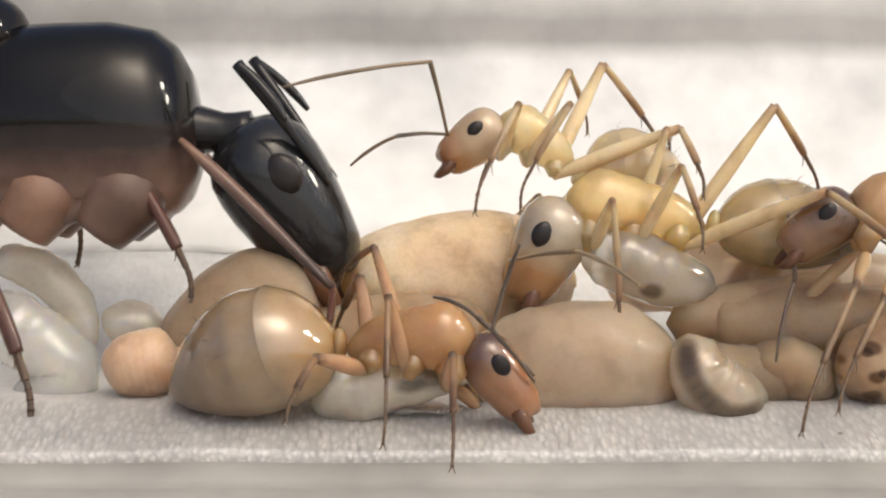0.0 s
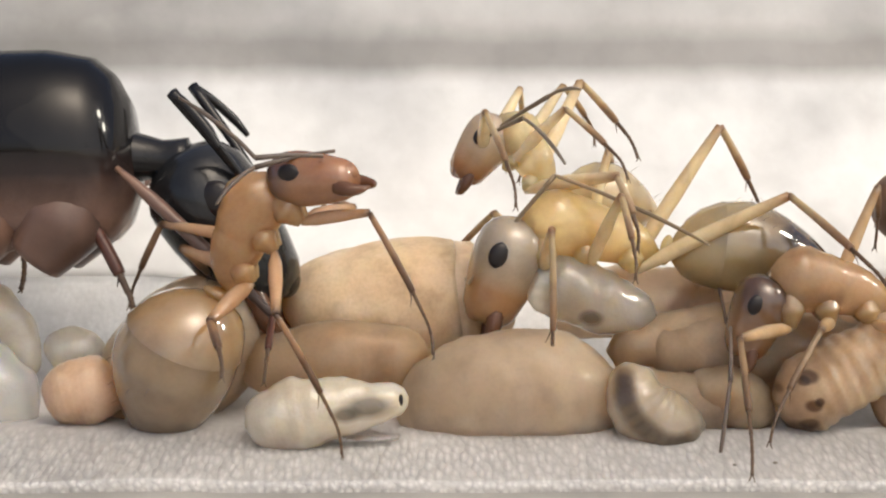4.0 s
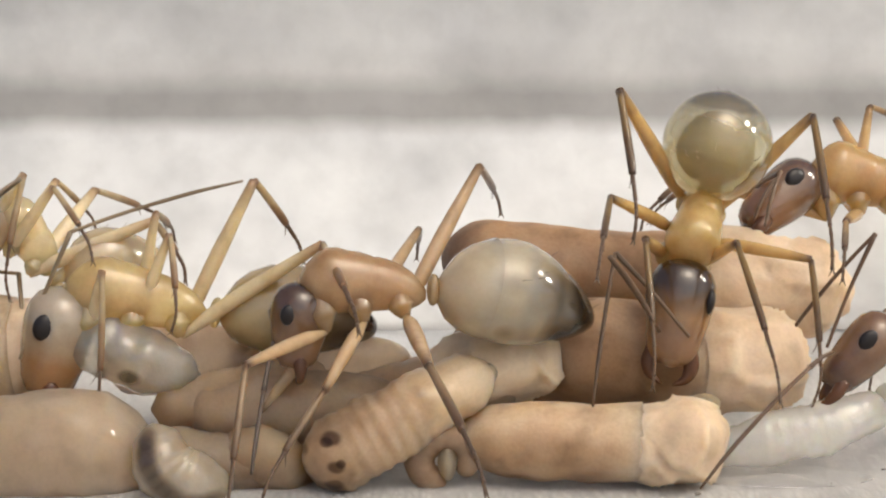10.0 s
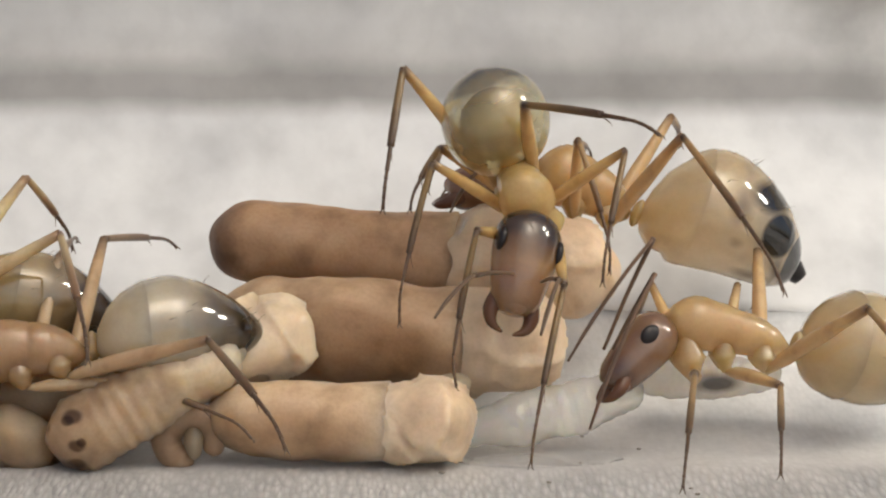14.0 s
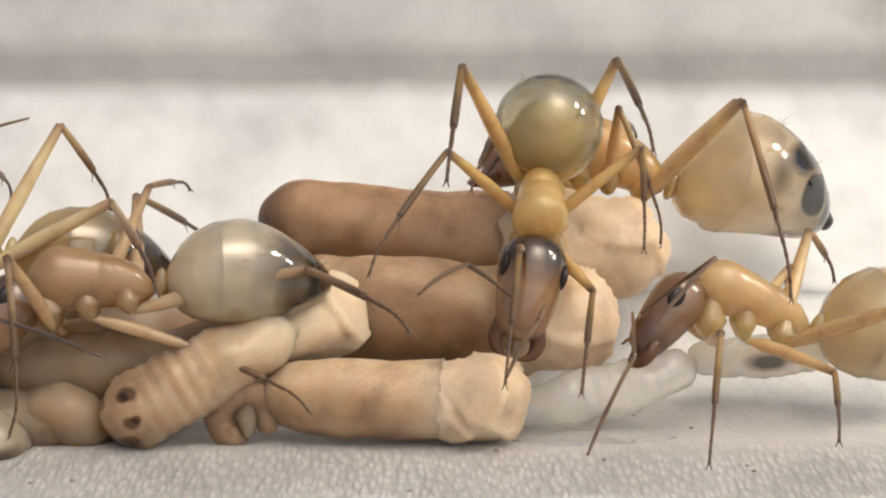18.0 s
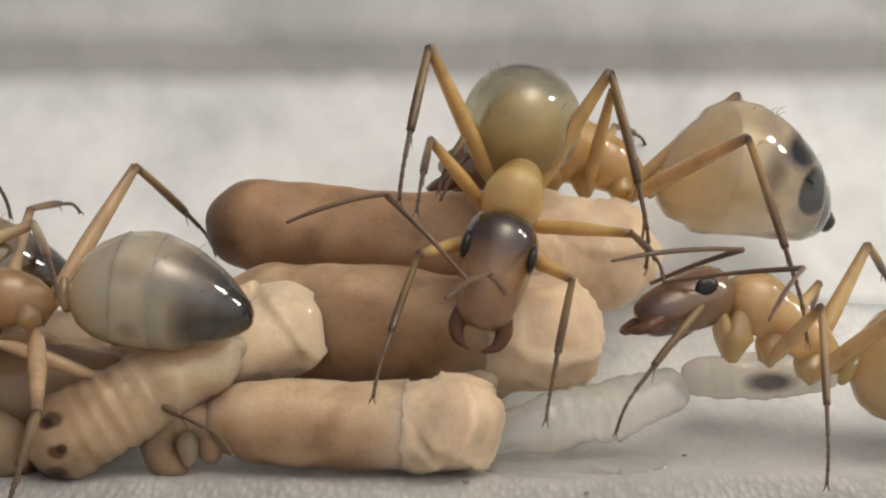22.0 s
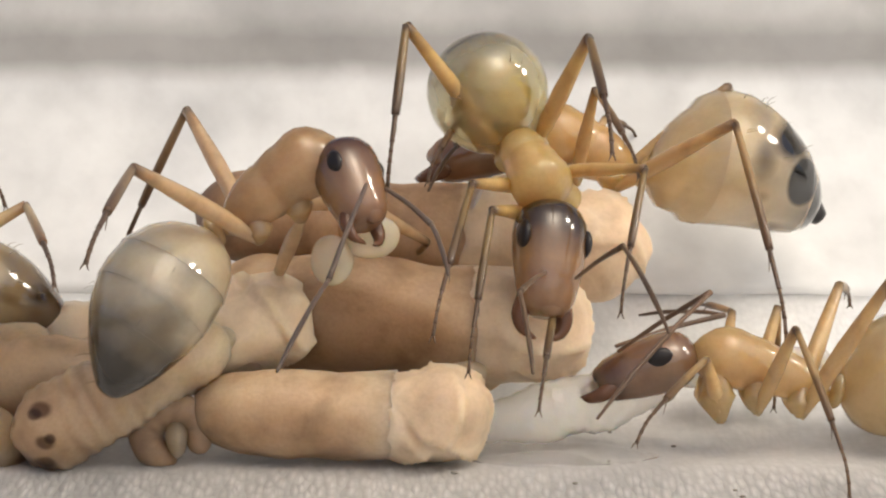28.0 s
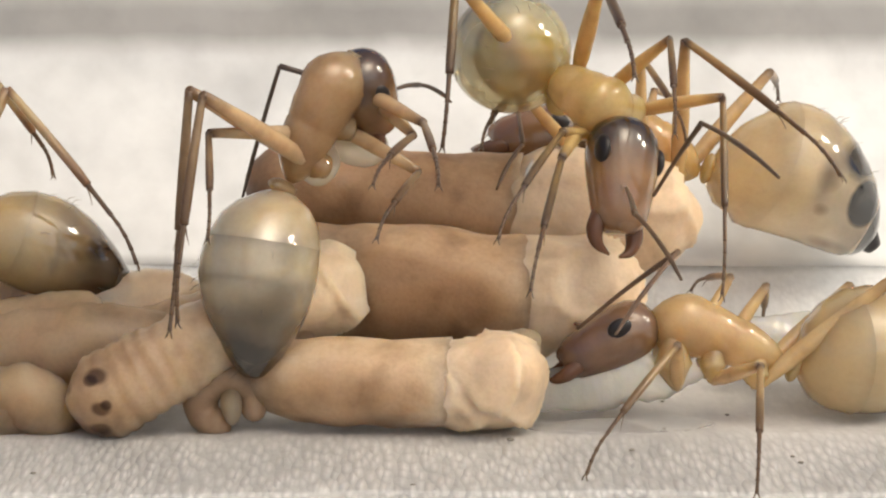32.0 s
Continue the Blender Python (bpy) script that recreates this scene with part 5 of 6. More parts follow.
amber.key(24, (-4.28, -0.80, 3.49), (-2.81, -0.70, 3.56), (-1.18, -0.70, 2.22), (1.22, -0.70, 0.62), a=((-3.26, -0.80, 4.23), (-2.40, -0.80, 4.62)), l1=((-3.44, -1.30, 2.93), (-4.61, -1.30, 1.92)), l2=((-3.53, -1.30, 2.15), (-4.40, -1.30, 0.91)), r2=((-1.13, -0.80, 3.73), (-1.52, -0.30, 2.80)), l3=((0.93, -1.30, 2.70), (1.86, -1.30, 0.39)), toward=-2)
amber.key(24.5, (-3.20, -0.60, 4.58), (-2.19, -0.60, 4.42), (-1.26, -0.70, 2.62), (0.47, -0.70, 0.47), up=(0.2, -1, 0.3), toward=-2)
amber.key(25, (-2.08, 0.10, 5.42), (-1.99, -0.10, 4.65), (-1.42, -0.50, 2.88), (0.65, -0.70, 0.62), up=(0.2, -1, 0.3), toward=1, head_up=(0, -1, 0.4), b=((-3.03, 0.00, 5.14), (-3.26, -0.30, 2.62)), a=((-1.48, 0.00, 5.10), (-0.88, -0.30, 4.21)), r1=((-3.17, -0.60, 3.99), (-3.14, -0.60, 2.97)), l1=((-0.51, -0.60, 4.03), (-1.34, -0.60, 3.21)), l3=((0.93, -1.30, 2.63), (1.55, -1.30, 0.33)), r3=((-3.22, -1.30, 2.20), (-4.39, -1.30, 0.76)), r2=((-2.98, -1.30, 2.43), (-4.00, -1.30, 1.03)))
amber.key(25.5, (-2.33, 0.10, 5.90), (-2.24, -0.10, 5.03), (-1.86, -0.50, 3.36), (-0.39, -0.70, 1.13), up=(0.3, -1, 0.3), toward=1, head_up=(0, -1, 0.4))
amber.key(27.5, (-0.53, -0.60, 3.12), (-1.05, -0.40, 4.37), (-2.62, -0.60, 3.56), (-4.21, -1.10, 1.45), up=(0, -0.5, 1), l3=((-3.18, 0.00, 5.02), (-4.61, -0.20, 3.08)), r3=((-3.53, -1.20, 4.42), (-3.55, -1.40, 3.75)), r1=((-1.24, -1.40, 2.75), (-1.71, -1.40, 1.75)), r2=((-1.97, -1.40, 2.37), (-1.82, -1.40, 1.44)), l1=((0.32, -1.40, 2.98), (-0.44, -1.40, 1.83)), a=((0.20, -0.30, 3.25), (0.39, -0.30, 2.78)), b=((-1.19, -0.30, 2.78), (-1.75, -0.30, 2.14)), toward=-2)
amber.key(28, (-0.55, -0.60, 3.75), (-0.92, -0.40, 4.57), (-2.49, -0.60, 3.50), (-3.98, -1.10, 1.29), up=(0, -0.5, 1), l3=((-3.29, 0.00, 4.97), (-4.70, -0.20, 2.31)), r3=((-3.43, -1.20, 4.40), (-3.55, -1.40, 3.62)), r1=((-0.85, -1.40, 2.77), (-1.39, -1.40, 1.77)), toward=-2)
amber.key(29, (-0.48, -0.60, 3.06), (-0.94, -0.30, 4.24), (-2.88, -0.30, 3.51), (-4.71, -0.10, 0.77), up=(0, -0.5, 1), toward=-2, l3=((-3.01, 0.00, 4.89), (-3.29, -0.20, 3.54)), r3=((-3.60, -1.00, 4.30), (-3.97, -1.20, 3.43)), l1=((-0.75, -1.20, 3.16), (-1.60, -1.20, 2.15)), r1=((0.05, -1.00, 2.52), (-0.29, -1.20, 2.08)))
amber.key(30, (-0.52, -0.60, 3.60), (-1.07, -0.40, 4.65), (-2.59, -0.60, 3.48), (-3.88, -1.10, 1.14), up=(0, -0.5, 1), l3=((-3.64, 0.00, 4.69), (-3.91, -0.20, 3.25)), r3=((-3.40, -1.20, 4.22), (-3.47, -1.40, 3.51)), b=((-2.14, 0.00, 5.32), (-2.15, 0.00, 4.23)), a=((-0.21, -0.50, 4.38), (0.65, -1.00, 3.40)), r1=((0.65, -1.40, 3.40), (-0.73, -1.40, 2.17)), toward=-2)
amber.key(31, (-0.65, 0.30, 4.15), (-1.32, 0.00, 5.00), (-2.20, 0.00, 3.81), (-3.05, 0.20, 1.10), up=(-0.3, -0.7, 0.6), toward=1, l3=((-3.60, -0.30, 4.89), (-3.95, -1.40, 1.22)), r3=((-3.39, -0.60, 4.46), (-3.30, -0.80, 3.40)), r1=((-0.64, -0.20, 4.26), (-1.14, -0.60, 3.85)), l1=((-0.71, -0.60, 3.61), (-0.94, -0.80, 2.54)), b=((-2.07, 0.00, 5.30), (-1.43, 0.00, 5.16)), a=((-0.01, 0.20, 4.64), (0.15, 0.20, 4.48)))
amber.key(32, (-1.07, 0.40, 4.19), (-1.62, 0.10, 5.12), (-2.34, 0.10, 3.81), (-2.92, 0.30, 0.82), up=(-0.4, -0.8, 0.4), toward=1, r3=((-3.41, -0.60, 4.83), (-3.77, -0.80, 1.88)), r2=((-3.43, -0.80, 4.29), (-3.29, -0.80, 3.01)), b=((-2.88, 0.00, 5.28), (-3.28, -0.20, 3.19)), a=((-0.59, 0.40, 4.88), (-0.10, 0.40, 4.68)), l1=((-0.50, -0.40, 4.45), (-0.26, -0.40, 3.92)), l2=((-0.57, -0.80, 3.71), (-1.12, -0.80, 3.09)))

tall = Ant("amber ant with a raised olive gaster on the cocoons", (1.5, 0.56), (1.72, 0.56, 0.5), (1.86, 0.91), (2.0, 2.4), (1.2, 1.8),
           kit("olive", (0.84, 0.6, 0.27), BROWN_HEAD, OLIVE_GASTER, (0.56, 0.38, 0.17), (0.14, 0.09, 0.055), 1.64, (0.1, 0.065, 0.045), 2.0, 0.85, spots=OLIVE_SPOTS, shade=0.5), sign=-1, lift=0.05, bead=True, crop=CROP)
TU = (0, -1, 0.15)
tall.key(0, (1.05, 1.40, 3.97), (2.01, 1.60, 4.98), (3.50, 1.90, 5.34), (5.01, 2.20, 5.81))
tall.key(4.5, (-2.28, 1.40, 1.58), (-1.24, 1.60, 3.06), (0.25, 1.90, 3.51), (2.03, 2.20, 3.96))
tall.key(5, (-2.67, 1.40, 3.97), (-1.82, 1.60, 5.26), (-0.35, 1.90, 5.44), (1.23, 2.20, 5.81), a=((-2.76, 1.00, 4.28), (-3.65, 1.00, 2.61)))
tall.key(5.5, (-2.96, 1.40, 4.28), (-2.02, 1.60, 5.48), (-0.37, 1.90, 5.66), (1.30, 2.20, 5.84))
tall.key(6, (-1.83, 1.00, 3.32), (-1.34, 1.30, 4.85), (0.22, 1.60, 5.15), (2.02, 1.90, 5.51), up=(0, -0.6, 1), a=((-3.52, 1.00, 4.64), (-3.94, 1.00, 2.61)), b=((-2.19, 1.30, 4.80), (-3.12, 1.30, 4.60)), l1=((-0.67, 1.00, 4.50), (-0.67, 1.00, 3.90)), r1=((-1.34, 0.80, 4.19), (-1.79, 0.80, 3.55)), l2=((0.05, 0.80, 3.27), (-0.30, 0.60, 1.54)), r2=((-0.30, 1.50, 4.50), (-0.00, 1.50, 3.85)), r3=((0.70, 2.00, 6.45), (0.95, 2.00, 4.08)), l3=((1.13, 2.20, 6.35), (1.38, 2.20, 3.87)))
tall.key(7, (-0.79, 1.20, 2.73), (-0.56, 1.40, 4.48), (0.41, 1.90, 4.97), (1.40, 2.20, 5.76), up=(-0.3, -1, 0.6), l1=((-0.27, 1.00, 2.66), (-0.47, 1.00, 1.07)), a=((-2.09, 1.00, 4.51), (-2.13, 1.00, 3.86)), r1=((-1.93, 1.20, 4.47), (-2.06, 1.20, 3.92)), r2=((-1.55, 1.30, 4.28), (-1.80, 1.30, 3.93)), r3=((-0.50, 2.00, 6.75), (-0.51, 1.80, 5.22)), l2=((0.20, 1.20, 4.22), (0.39, 1.20, 4.03)), l3=((1.07, 2.00, 5.95), (1.48, 2.00, 4.44)))
tall.key(8, (0.73, 0.30, 2.30), (0.70, 0.80, 3.92), (0.73, 1.60, 4.79), (0.81, 1.90, 6.37), up=TU, r3=((-0.79, 2.00, 6.46), (-0.30, 1.50, 4.19)), l3=((2.10, 2.00, 6.14), (2.41, 1.50, 4.10)), r2=((-1.09, 1.50, 4.19), (-1.65, 1.00, 3.21)), r1=((-0.14, 1.00, 3.67), (-0.09, 0.50, 1.70)), l1=((1.65, 1.00, 3.86), (1.78, 0.50, 1.61)))
tall.key(9, (0.46, 0.30, 1.93), (0.78, 0.80, 3.68), (1.04, 1.85, 4.72), (1.46, 2.05, 6.50), up=TU, r3=((-0.70, 2.00, 6.33), (-0.26, 1.50, 4.04)), l3=((2.44, 2.00, 6.17), (2.64, 1.50, 3.76)), r2=((-0.54, 1.50, 4.76), (-1.09, 1.00, 3.67)), l2=((2.66, 1.50, 4.51), (3.34, 1.00, 3.30)), r1=((-0.08, 1.00, 3.94), (-0.01, 0.50, 1.79)), l1=((1.49, 1.00, 3.94), (1.81, 0.50, 1.79)), a=((-0.63, 1.00, 3.85), (-0.56, 0.50, 1.42)))
tall.key(10, (0.34, 0.30, 1.70), (0.65, 0.80, 3.54), (1.10, 1.60, 4.63), (1.40, 1.90, 6.35), up=TU, r3=((-0.51, 2.00, 6.30), (-0.25, 1.50, 4.03)), l3=((2.67, 2.00, 5.88), (2.70, 1.50, 3.65)), r2=((-0.65, 1.50, 4.61), (-1.03, 1.00, 3.71)), l2=((2.65, 1.50, 3.56), (2.79, 1.00, 1.28)), l1=((1.36, 1.00, 3.89), (1.83, 0.50, 1.74)), b=((-0.71, 1.00, 3.75), (-0.06, 0.50, 2.94)))
tall.key(11, (0.22, 0.30, 2.02), (0.79, 0.80, 3.72), (1.27, 1.60, 4.72), (1.47, 1.90, 6.41), up=TU, r3=((-0.40, 2.00, 6.39), (-0.23, 1.50, 4.02)), l3=((2.68, 2.00, 6.08), (2.62, 1.50, 4.68)), r2=((-0.70, 1.50, 4.63), (-1.22, 1.00, 2.49)), r1=((-0.85, 1.20, 4.28), (0.06, 0.80, 3.17)), l1=((2.05, 1.00, 3.70), (1.74, 0.50, 1.82)), l2=((1.54, 1.00, 3.70), (1.69, 0.50, 2.19)))
tall.key(12, (2.32, 0.30, 1.75), (2.52, 0.80, 3.53), (1.52, 1.09, 4.61), (0.97, 1.29, 6.44), up=TU, r3=((-0.10, 2.00, 6.01), (-0.24, 1.50, 4.10)), l3=((2.73, 2.00, 5.71), (2.98, 1.50, 4.67)))
tall.key(13, (2.53, 0.30, 1.67), (2.78, 0.80, 3.49), (1.58, 0.80, 4.66), (0.79, 1.00, 6.50), up=TU, a=((3.48, 1.00, 2.68), (3.59, 0.80, 1.87)), b=((1.87, 1.00, 2.68), (1.71, 0.80, 1.87)), r3=((-0.16, 2.00, 6.01), (-0.28, 1.50, 4.10)), l3=((2.38, 2.00, 5.63), (3.64, 1.50, 5.75)), r2=((0.80, 1.50, 4.49), (-0.26, 1.00, 2.32)), r1=((1.68, 1.00, 3.51), (0.76, 0.50, 1.34)), l1=((3.64, 1.40, 4.83), (3.28, 0.80, 3.54)), l2=((2.38, 1.00, 2.40), (2.36, 0.50, 1.04)))
tall.key(14, (1.83, 0.30, 2.30), (2.21, 0.80, 3.94), (1.86, 2.07, 4.66), (1.24, 2.27, 6.40), up=TU, r3=((0.08, 2.00, 6.29), (-0.25, 1.80, 4.09)), l3=((2.02, 1.60, 5.74), (3.99, 1.40, 5.51)), r2=((0.56, 1.50, 4.79), (-0.05, 1.20, 2.34)), r1=((1.27, 1.00, 3.74), (0.81, 0.70, 1.32)), l1=((2.65, 1.00, 2.90), (2.03, 0.60, 0.36)), l2=((3.68, 1.60, 4.98), (3.20, 1.80, 3.00)))
tall.key(14.5, (1.24, 0.30, 2.35), (1.79, 0.80, 4.07), (1.87, 1.60, 4.85), (1.69, 1.90, 6.41), up=TU, r3=((0.15, 2.00, 6.32), (-0.18, 1.50, 4.44)), l3=((2.94, 2.00, 6.29), (3.24, 1.50, 4.91)), r2=((0.07, 1.50, 4.75), (-1.42, 1.00, 2.93)), r1=((0.89, 1.00, 2.86), (0.79, 0.50, 1.35)), l2=((3.67, 1.40, 4.96), (3.13, 0.80, 3.25)), l1=((2.36, 1.00, 2.86), (1.34, 0.50, 0.75)))
tall.key(17, (1.39, 0.30, 1.94), (1.86, 0.80, 3.76), (1.53, 1.60, 4.76), (1.30, 1.90, 6.36), up=TU, r3=((-0.06, 2.00, 6.21), (-0.25, 1.50, 4.55)), l3=((2.78, 2.00, 6.10), (3.15, 1.50, 4.81)), r2=((-0.06, 1.50, 4.63), (-1.35, 1.00, 2.90)), r1=((1.09, 1.00, 3.09), (0.81, 0.50, 1.29)), l2=((3.42, 1.40, 4.82), (3.06, 0.80, 3.20)), l1=((2.25, 1.00, 2.44), (1.90, 0.50, 1.40)))
tall.key(18, (1.04, 0.30, 1.51), (1.44, 0.80, 3.31), (1.50, 1.60, 4.19), (1.77, 1.90, 5.75), up=TU, r3=((0.17, 2.00, 5.98), (-0.07, 1.50, 4.36)))
tall.key(19, (2.34, 0.30, 1.20), (2.72, 0.80, 3.02), (2.07, 1.60, 4.17), (1.46, 1.90, 5.84), up=TU, r3=((0.57, 2.00, 5.87), (-0.08, 1.50, 4.11)), l3=((2.80, 2.00, 5.30), (2.67, 1.50, 3.94)), r2=((0.85, 1.50, 4.78), (0.15, 1.20, 4.15)), r1=((1.63, 1.00, 2.77), (1.07, 0.50, 1.17)), l2=((3.78, 1.40, 3.95), (3.18, 0.80, 3.07)), l1=((1.68, 1.00, 2.22), (1.97, 0.50, 0.25)))
tall.key(20, (1.90, 0.30, 1.56), (2.23, 0.80, 3.38), (1.95, 2.10, 4.01), (1.34, 2.30, 5.92), up=TU)
tall.key(20.9, (1.46, 0.30, 1.71), (1.88, 0.80, 3.48), (1.78, 1.60, 4.35), (1.70, 1.90, 5.63), up=TU)
tall.key(21.5, (0.98, 0.30, 1.55), (1.54, 0.80, 3.35), (1.73, 1.60, 4.08), (1.65, 1.90, 5.63), up=TU, r3=((0.37, 2.00, 5.87), (-0.12, 1.50, 3.90)), l3=((2.92, 2.00, 5.46), (3.45, 1.50, 3.25)), r2=((0.47, 1.50, 4.55), (-0.11, 1.20, 3.94)), r1=((0.43, 1.00, 2.55), (0.02, 0.50, 1.41)), l1=((2.41, 1.00, 2.55), (1.53, 0.50, 0.37)), b=((-0.40, 1.00, 3.53), (-1.63, 0.80, 2.82)))
tall.key(22, (0.89, 0.30, 1.89), (1.34, 0.80, 3.65), (1.60, 2.10, 4.16), (1.60, 2.30, 5.69), up=TU, r3=((0.19, 2.00, 6.06), (-0.25, 1.80, 3.99)), l3=((2.86, 2.00, 5.70), (3.50, 1.80, 2.82)), r2=((0.21, 1.80, 4.75), (0.06, 1.60, 4.07)), r1=((0.04, 1.00, 3.12), (-0.59, 0.80, 1.44)), l1=((2.22, 1.00, 2.79), (1.72, 0.80, 1.35)), l2=((3.12, 1.40, 3.37), (3.38, 1.40, 3.08)))
tall.key(23, (1.66, 0.30, 2.08), (1.86, 0.80, 3.87), (1.73, 1.60, 4.73), (1.36, 1.90, 5.87), up=TU, a=((2.54, 1.00, 3.10), (2.65, 0.80, 2.29)), b=((1.03, 1.00, 3.02), (0.89, 0.80, 2.21)), r3=((0.21, 2.00, 6.32), (-0.20, 1.50, 4.14)), l3=((2.64, 2.00, 6.12), (3.06, 1.50, 4.48)), r2=((0.38, 1.50, 4.91), (-0.28, 1.00, 3.10)), r1=((0.75, 1.00, 3.68), (0.15, 0.50, 2.05)), l1=((3.39, 1.00, 4.10), (1.82, 0.50, 1.34)))
tall.key(24, (1.56, 0.30, 2.28), (1.85, 0.80, 4.07), (1.48, 2.10, 4.71), (1.13, 2.30, 5.92), up=TU)
tall.key(25, (1.64, 0.30, 2.13), (1.77, 0.80, 3.96), (1.41, 2.10, 4.55), (1.00, 2.30, 5.82), up=TU, r3=((0.04, 2.00, 6.31), (-0.25, 1.50, 4.06)), l3=((2.47, 2.00, 6.24), (2.80, 1.50, 4.58)), r2=((0.25, 1.50, 5.00), (-0.20, 1.00, 2.87)), r1=((0.91, 1.00, 4.11), (0.09, 0.50, 2.58)), l1=((2.48, 1.00, 3.45), (1.77, 0.50, 1.11)), l2=((3.34, 1.00, 4.28), (2.50, 0.50, 2.47)))
tall.key(27.5, (1.81, 0.30, 1.97), (2.03, 0.80, 3.72), (1.51, 1.60, 4.66), (0.82, 1.90, 5.93), up=TU, r3=((0.03, 2.00, 6.23), (-0.22, 1.50, 4.04)), l3=((2.61, 2.00, 6.06), (2.77, 1.50, 4.67)), r2=((0.96, 1.00, 4.03), (0.39, 0.50, 2.21)), r1=((1.25, 1.00, 3.62), (0.88, 0.50, 1.53)), l2=((3.43, 1.00, 4.20), (2.96, 0.50, 2.35)), l1=((2.17, 1.00, 2.20), (1.82, 0.50, 1.28)))
tall.key(28, (2.01, 0.30, 1.96), (2.12, 0.80, 3.71), (1.57, 1.60, 4.65), (0.79, 1.90, 5.94), up=TU)
tall.key(29, (3.13, 0.30, 1.87), (2.99, 0.80, 3.58), (1.74, 0.80, 4.41), (0.51, 1.00, 5.76), up=TU, r3=((0.48, 2.00, 6.05), (-0.16, 1.50, 4.07)), l3=((2.98, 2.00, 6.13), (3.30, 1.50, 5.15)), r1=((2.20, 1.00, 2.94), (1.53, 0.50, 1.02)), r2=((1.62, 1.00, 3.27), (1.66, 0.50, 1.10)), l1=((4.43, 1.00, 3.69), (4.65, 0.50, 1.68)))
tall.key(30, (2.82, 0.30, 2.55), (2.90, 0.80, 4.23), (1.67, 1.60, 4.98), (0.22, 1.90, 5.96), up=TU, r3=((0.28, 2.00, 6.48), (-0.17, 1.50, 4.09)), l3=((2.48, 2.00, 6.61), (2.83, 1.50, 5.44)), r1=((2.10, 1.00, 4.38), (1.21, 0.50, 2.25)), r2=((2.75, 1.00, 5.10), (1.78, 0.50, 2.68)), l1=((3.99, 1.00, 4.38), (4.09, 0.50, 2.62)))
tall.key(31, (3.38, 0.30, 2.78), (3.09, 0.80, 4.25), (1.27, 0.80, 4.86), (-0.58, 1.00, 5.80), up=TU, r3=((-0.01, 2.00, 6.21), (-0.27, 1.80, 3.94)), l3=((2.33, 2.00, 6.29), (2.00, 1.80, 5.37)), r2=((2.25, 1.00, 4.44), (2.37, 0.80, 2.27)), r1=((2.74, 0.90, 3.75), (2.69, 0.70, 2.37)), l1=((3.48, 1.40, 5.23), (3.40, 1.40, 4.30)), l2=((0.65, 1.00, 4.52), (-0.18, 0.90, 3.01)))
tall.key(32, (2.28, 0.30, 2.68), (2.43, 0.80, 4.38), (1.28, 1.60, 5.05), (0.03, 1.90, 5.79), up=TU, r3=((-0.05, 2.00, 6.39), (-0.22, 1.50, 4.10)), l3=((1.97, 2.00, 6.39), (2.23, 1.50, 5.22)), r1=((1.46, 1.00, 4.25), (0.45, 0.50, 3.01)), r2=((1.42, 1.00, 3.92), (0.89, 0.50, 2.40)), l1=((3.76, 1.00, 4.74), (3.63, 0.50, 2.09)), l2=((2.97, 1.00, 5.56), (2.85, 0.50, 4.43)))

rear = Ant("amber ant with a large cream gaster tipped black", (1.85, 0.58), (1.65, 0.52, 0.5), (2.95, 1.1), (1.95, 2.5), (1.2, 1.8),
           kit("cream_tail", (0.7, 0.46, 0.2), BLACK_HEAD, CREAM_GASTER, (0.54, 0.37, 0.19), (0.14, 0.09, 0.055), 3.1, (0.12, 0.075, 0.05), 1.95, clear=0.5, spots=CREAM_SPOTS), lift=0.42, hump=0.88, tip=EYE, full=True)
rear.key(0, (7.33, 3.80, 2.90), (8.89, 3.80, 4.10), (10.79, 3.80, 3.90), (13.81, 3.80, 3.20))
rear.key(9, (3.12, 3.80, 4.10), (4.39, 3.80, 4.80), (6.30, 3.80, 4.10), (9.31, 3.80, 3.40))
rear.key(10, (1.84, 3.80, 3.81), (3.12, 3.80, 4.81), (5.02, 3.80, 4.41), (8.03, 3.80, 3.81), l2=((3.39, 3.00, 4.09), (2.91, 3.00, 3.50)))
rear.key(10.5, (1.08, 3.80, 3.85), (2.46, 3.80, 4.75), (4.36, 3.80, 4.25), (7.37, 3.80, 3.55))
rear.key(11, (0.66, 3.80, 4.01), (2.20, 3.80, 4.41), (4.10, 3.80, 4.01), (7.26, 3.80, 3.20), l3=((4.70, 3.00, 6.02), (5.64, 3.00, 5.34)), l2=((3.45, 3.00, 5.27), (3.63, 3.00, 3.10)), r2=((3.41, 4.00, 5.49), (4.36, 4.00, 5.09)))
rear.key(11.5, (0.37, 3.80, 4.51), (1.91, 3.80, 4.86), (3.76, 3.80, 4.21), (6.87, 3.80, 3.36))
rear.key(12, (0.68, 3.80, 4.37), (2.28, 3.80, 4.62), (4.08, 3.80, 3.87), (7.18, 3.80, 3.17))
rear.key(13, (0.54, 3.80, 3.99), (2.33, 3.80, 4.54), (4.08, 3.80, 3.84), (7.01, 3.80, 2.94), l1=((0.45, 3.50, 5.01), (0.01, 3.20, 3.93)), r1=((0.51, 4.00, 4.78), (0.44, 4.00, 3.87)), a=((1.58, 3.60, 4.71), (1.09, 3.60, 4.01)), b=((1.69, 4.00, 4.68), (0.99, 4.00, 4.08)), l3=((5.74, 3.00, 4.61), (5.61, 2.00, 2.34)), r3=((4.00, 4.00, 5.60), (4.64, 4.00, 4.98)), l2=((2.88, 3.00, 5.19), (3.45, 2.50, 3.15)), r2=((3.19, 4.00, 4.88), (3.59, 4.00, 4.58)))
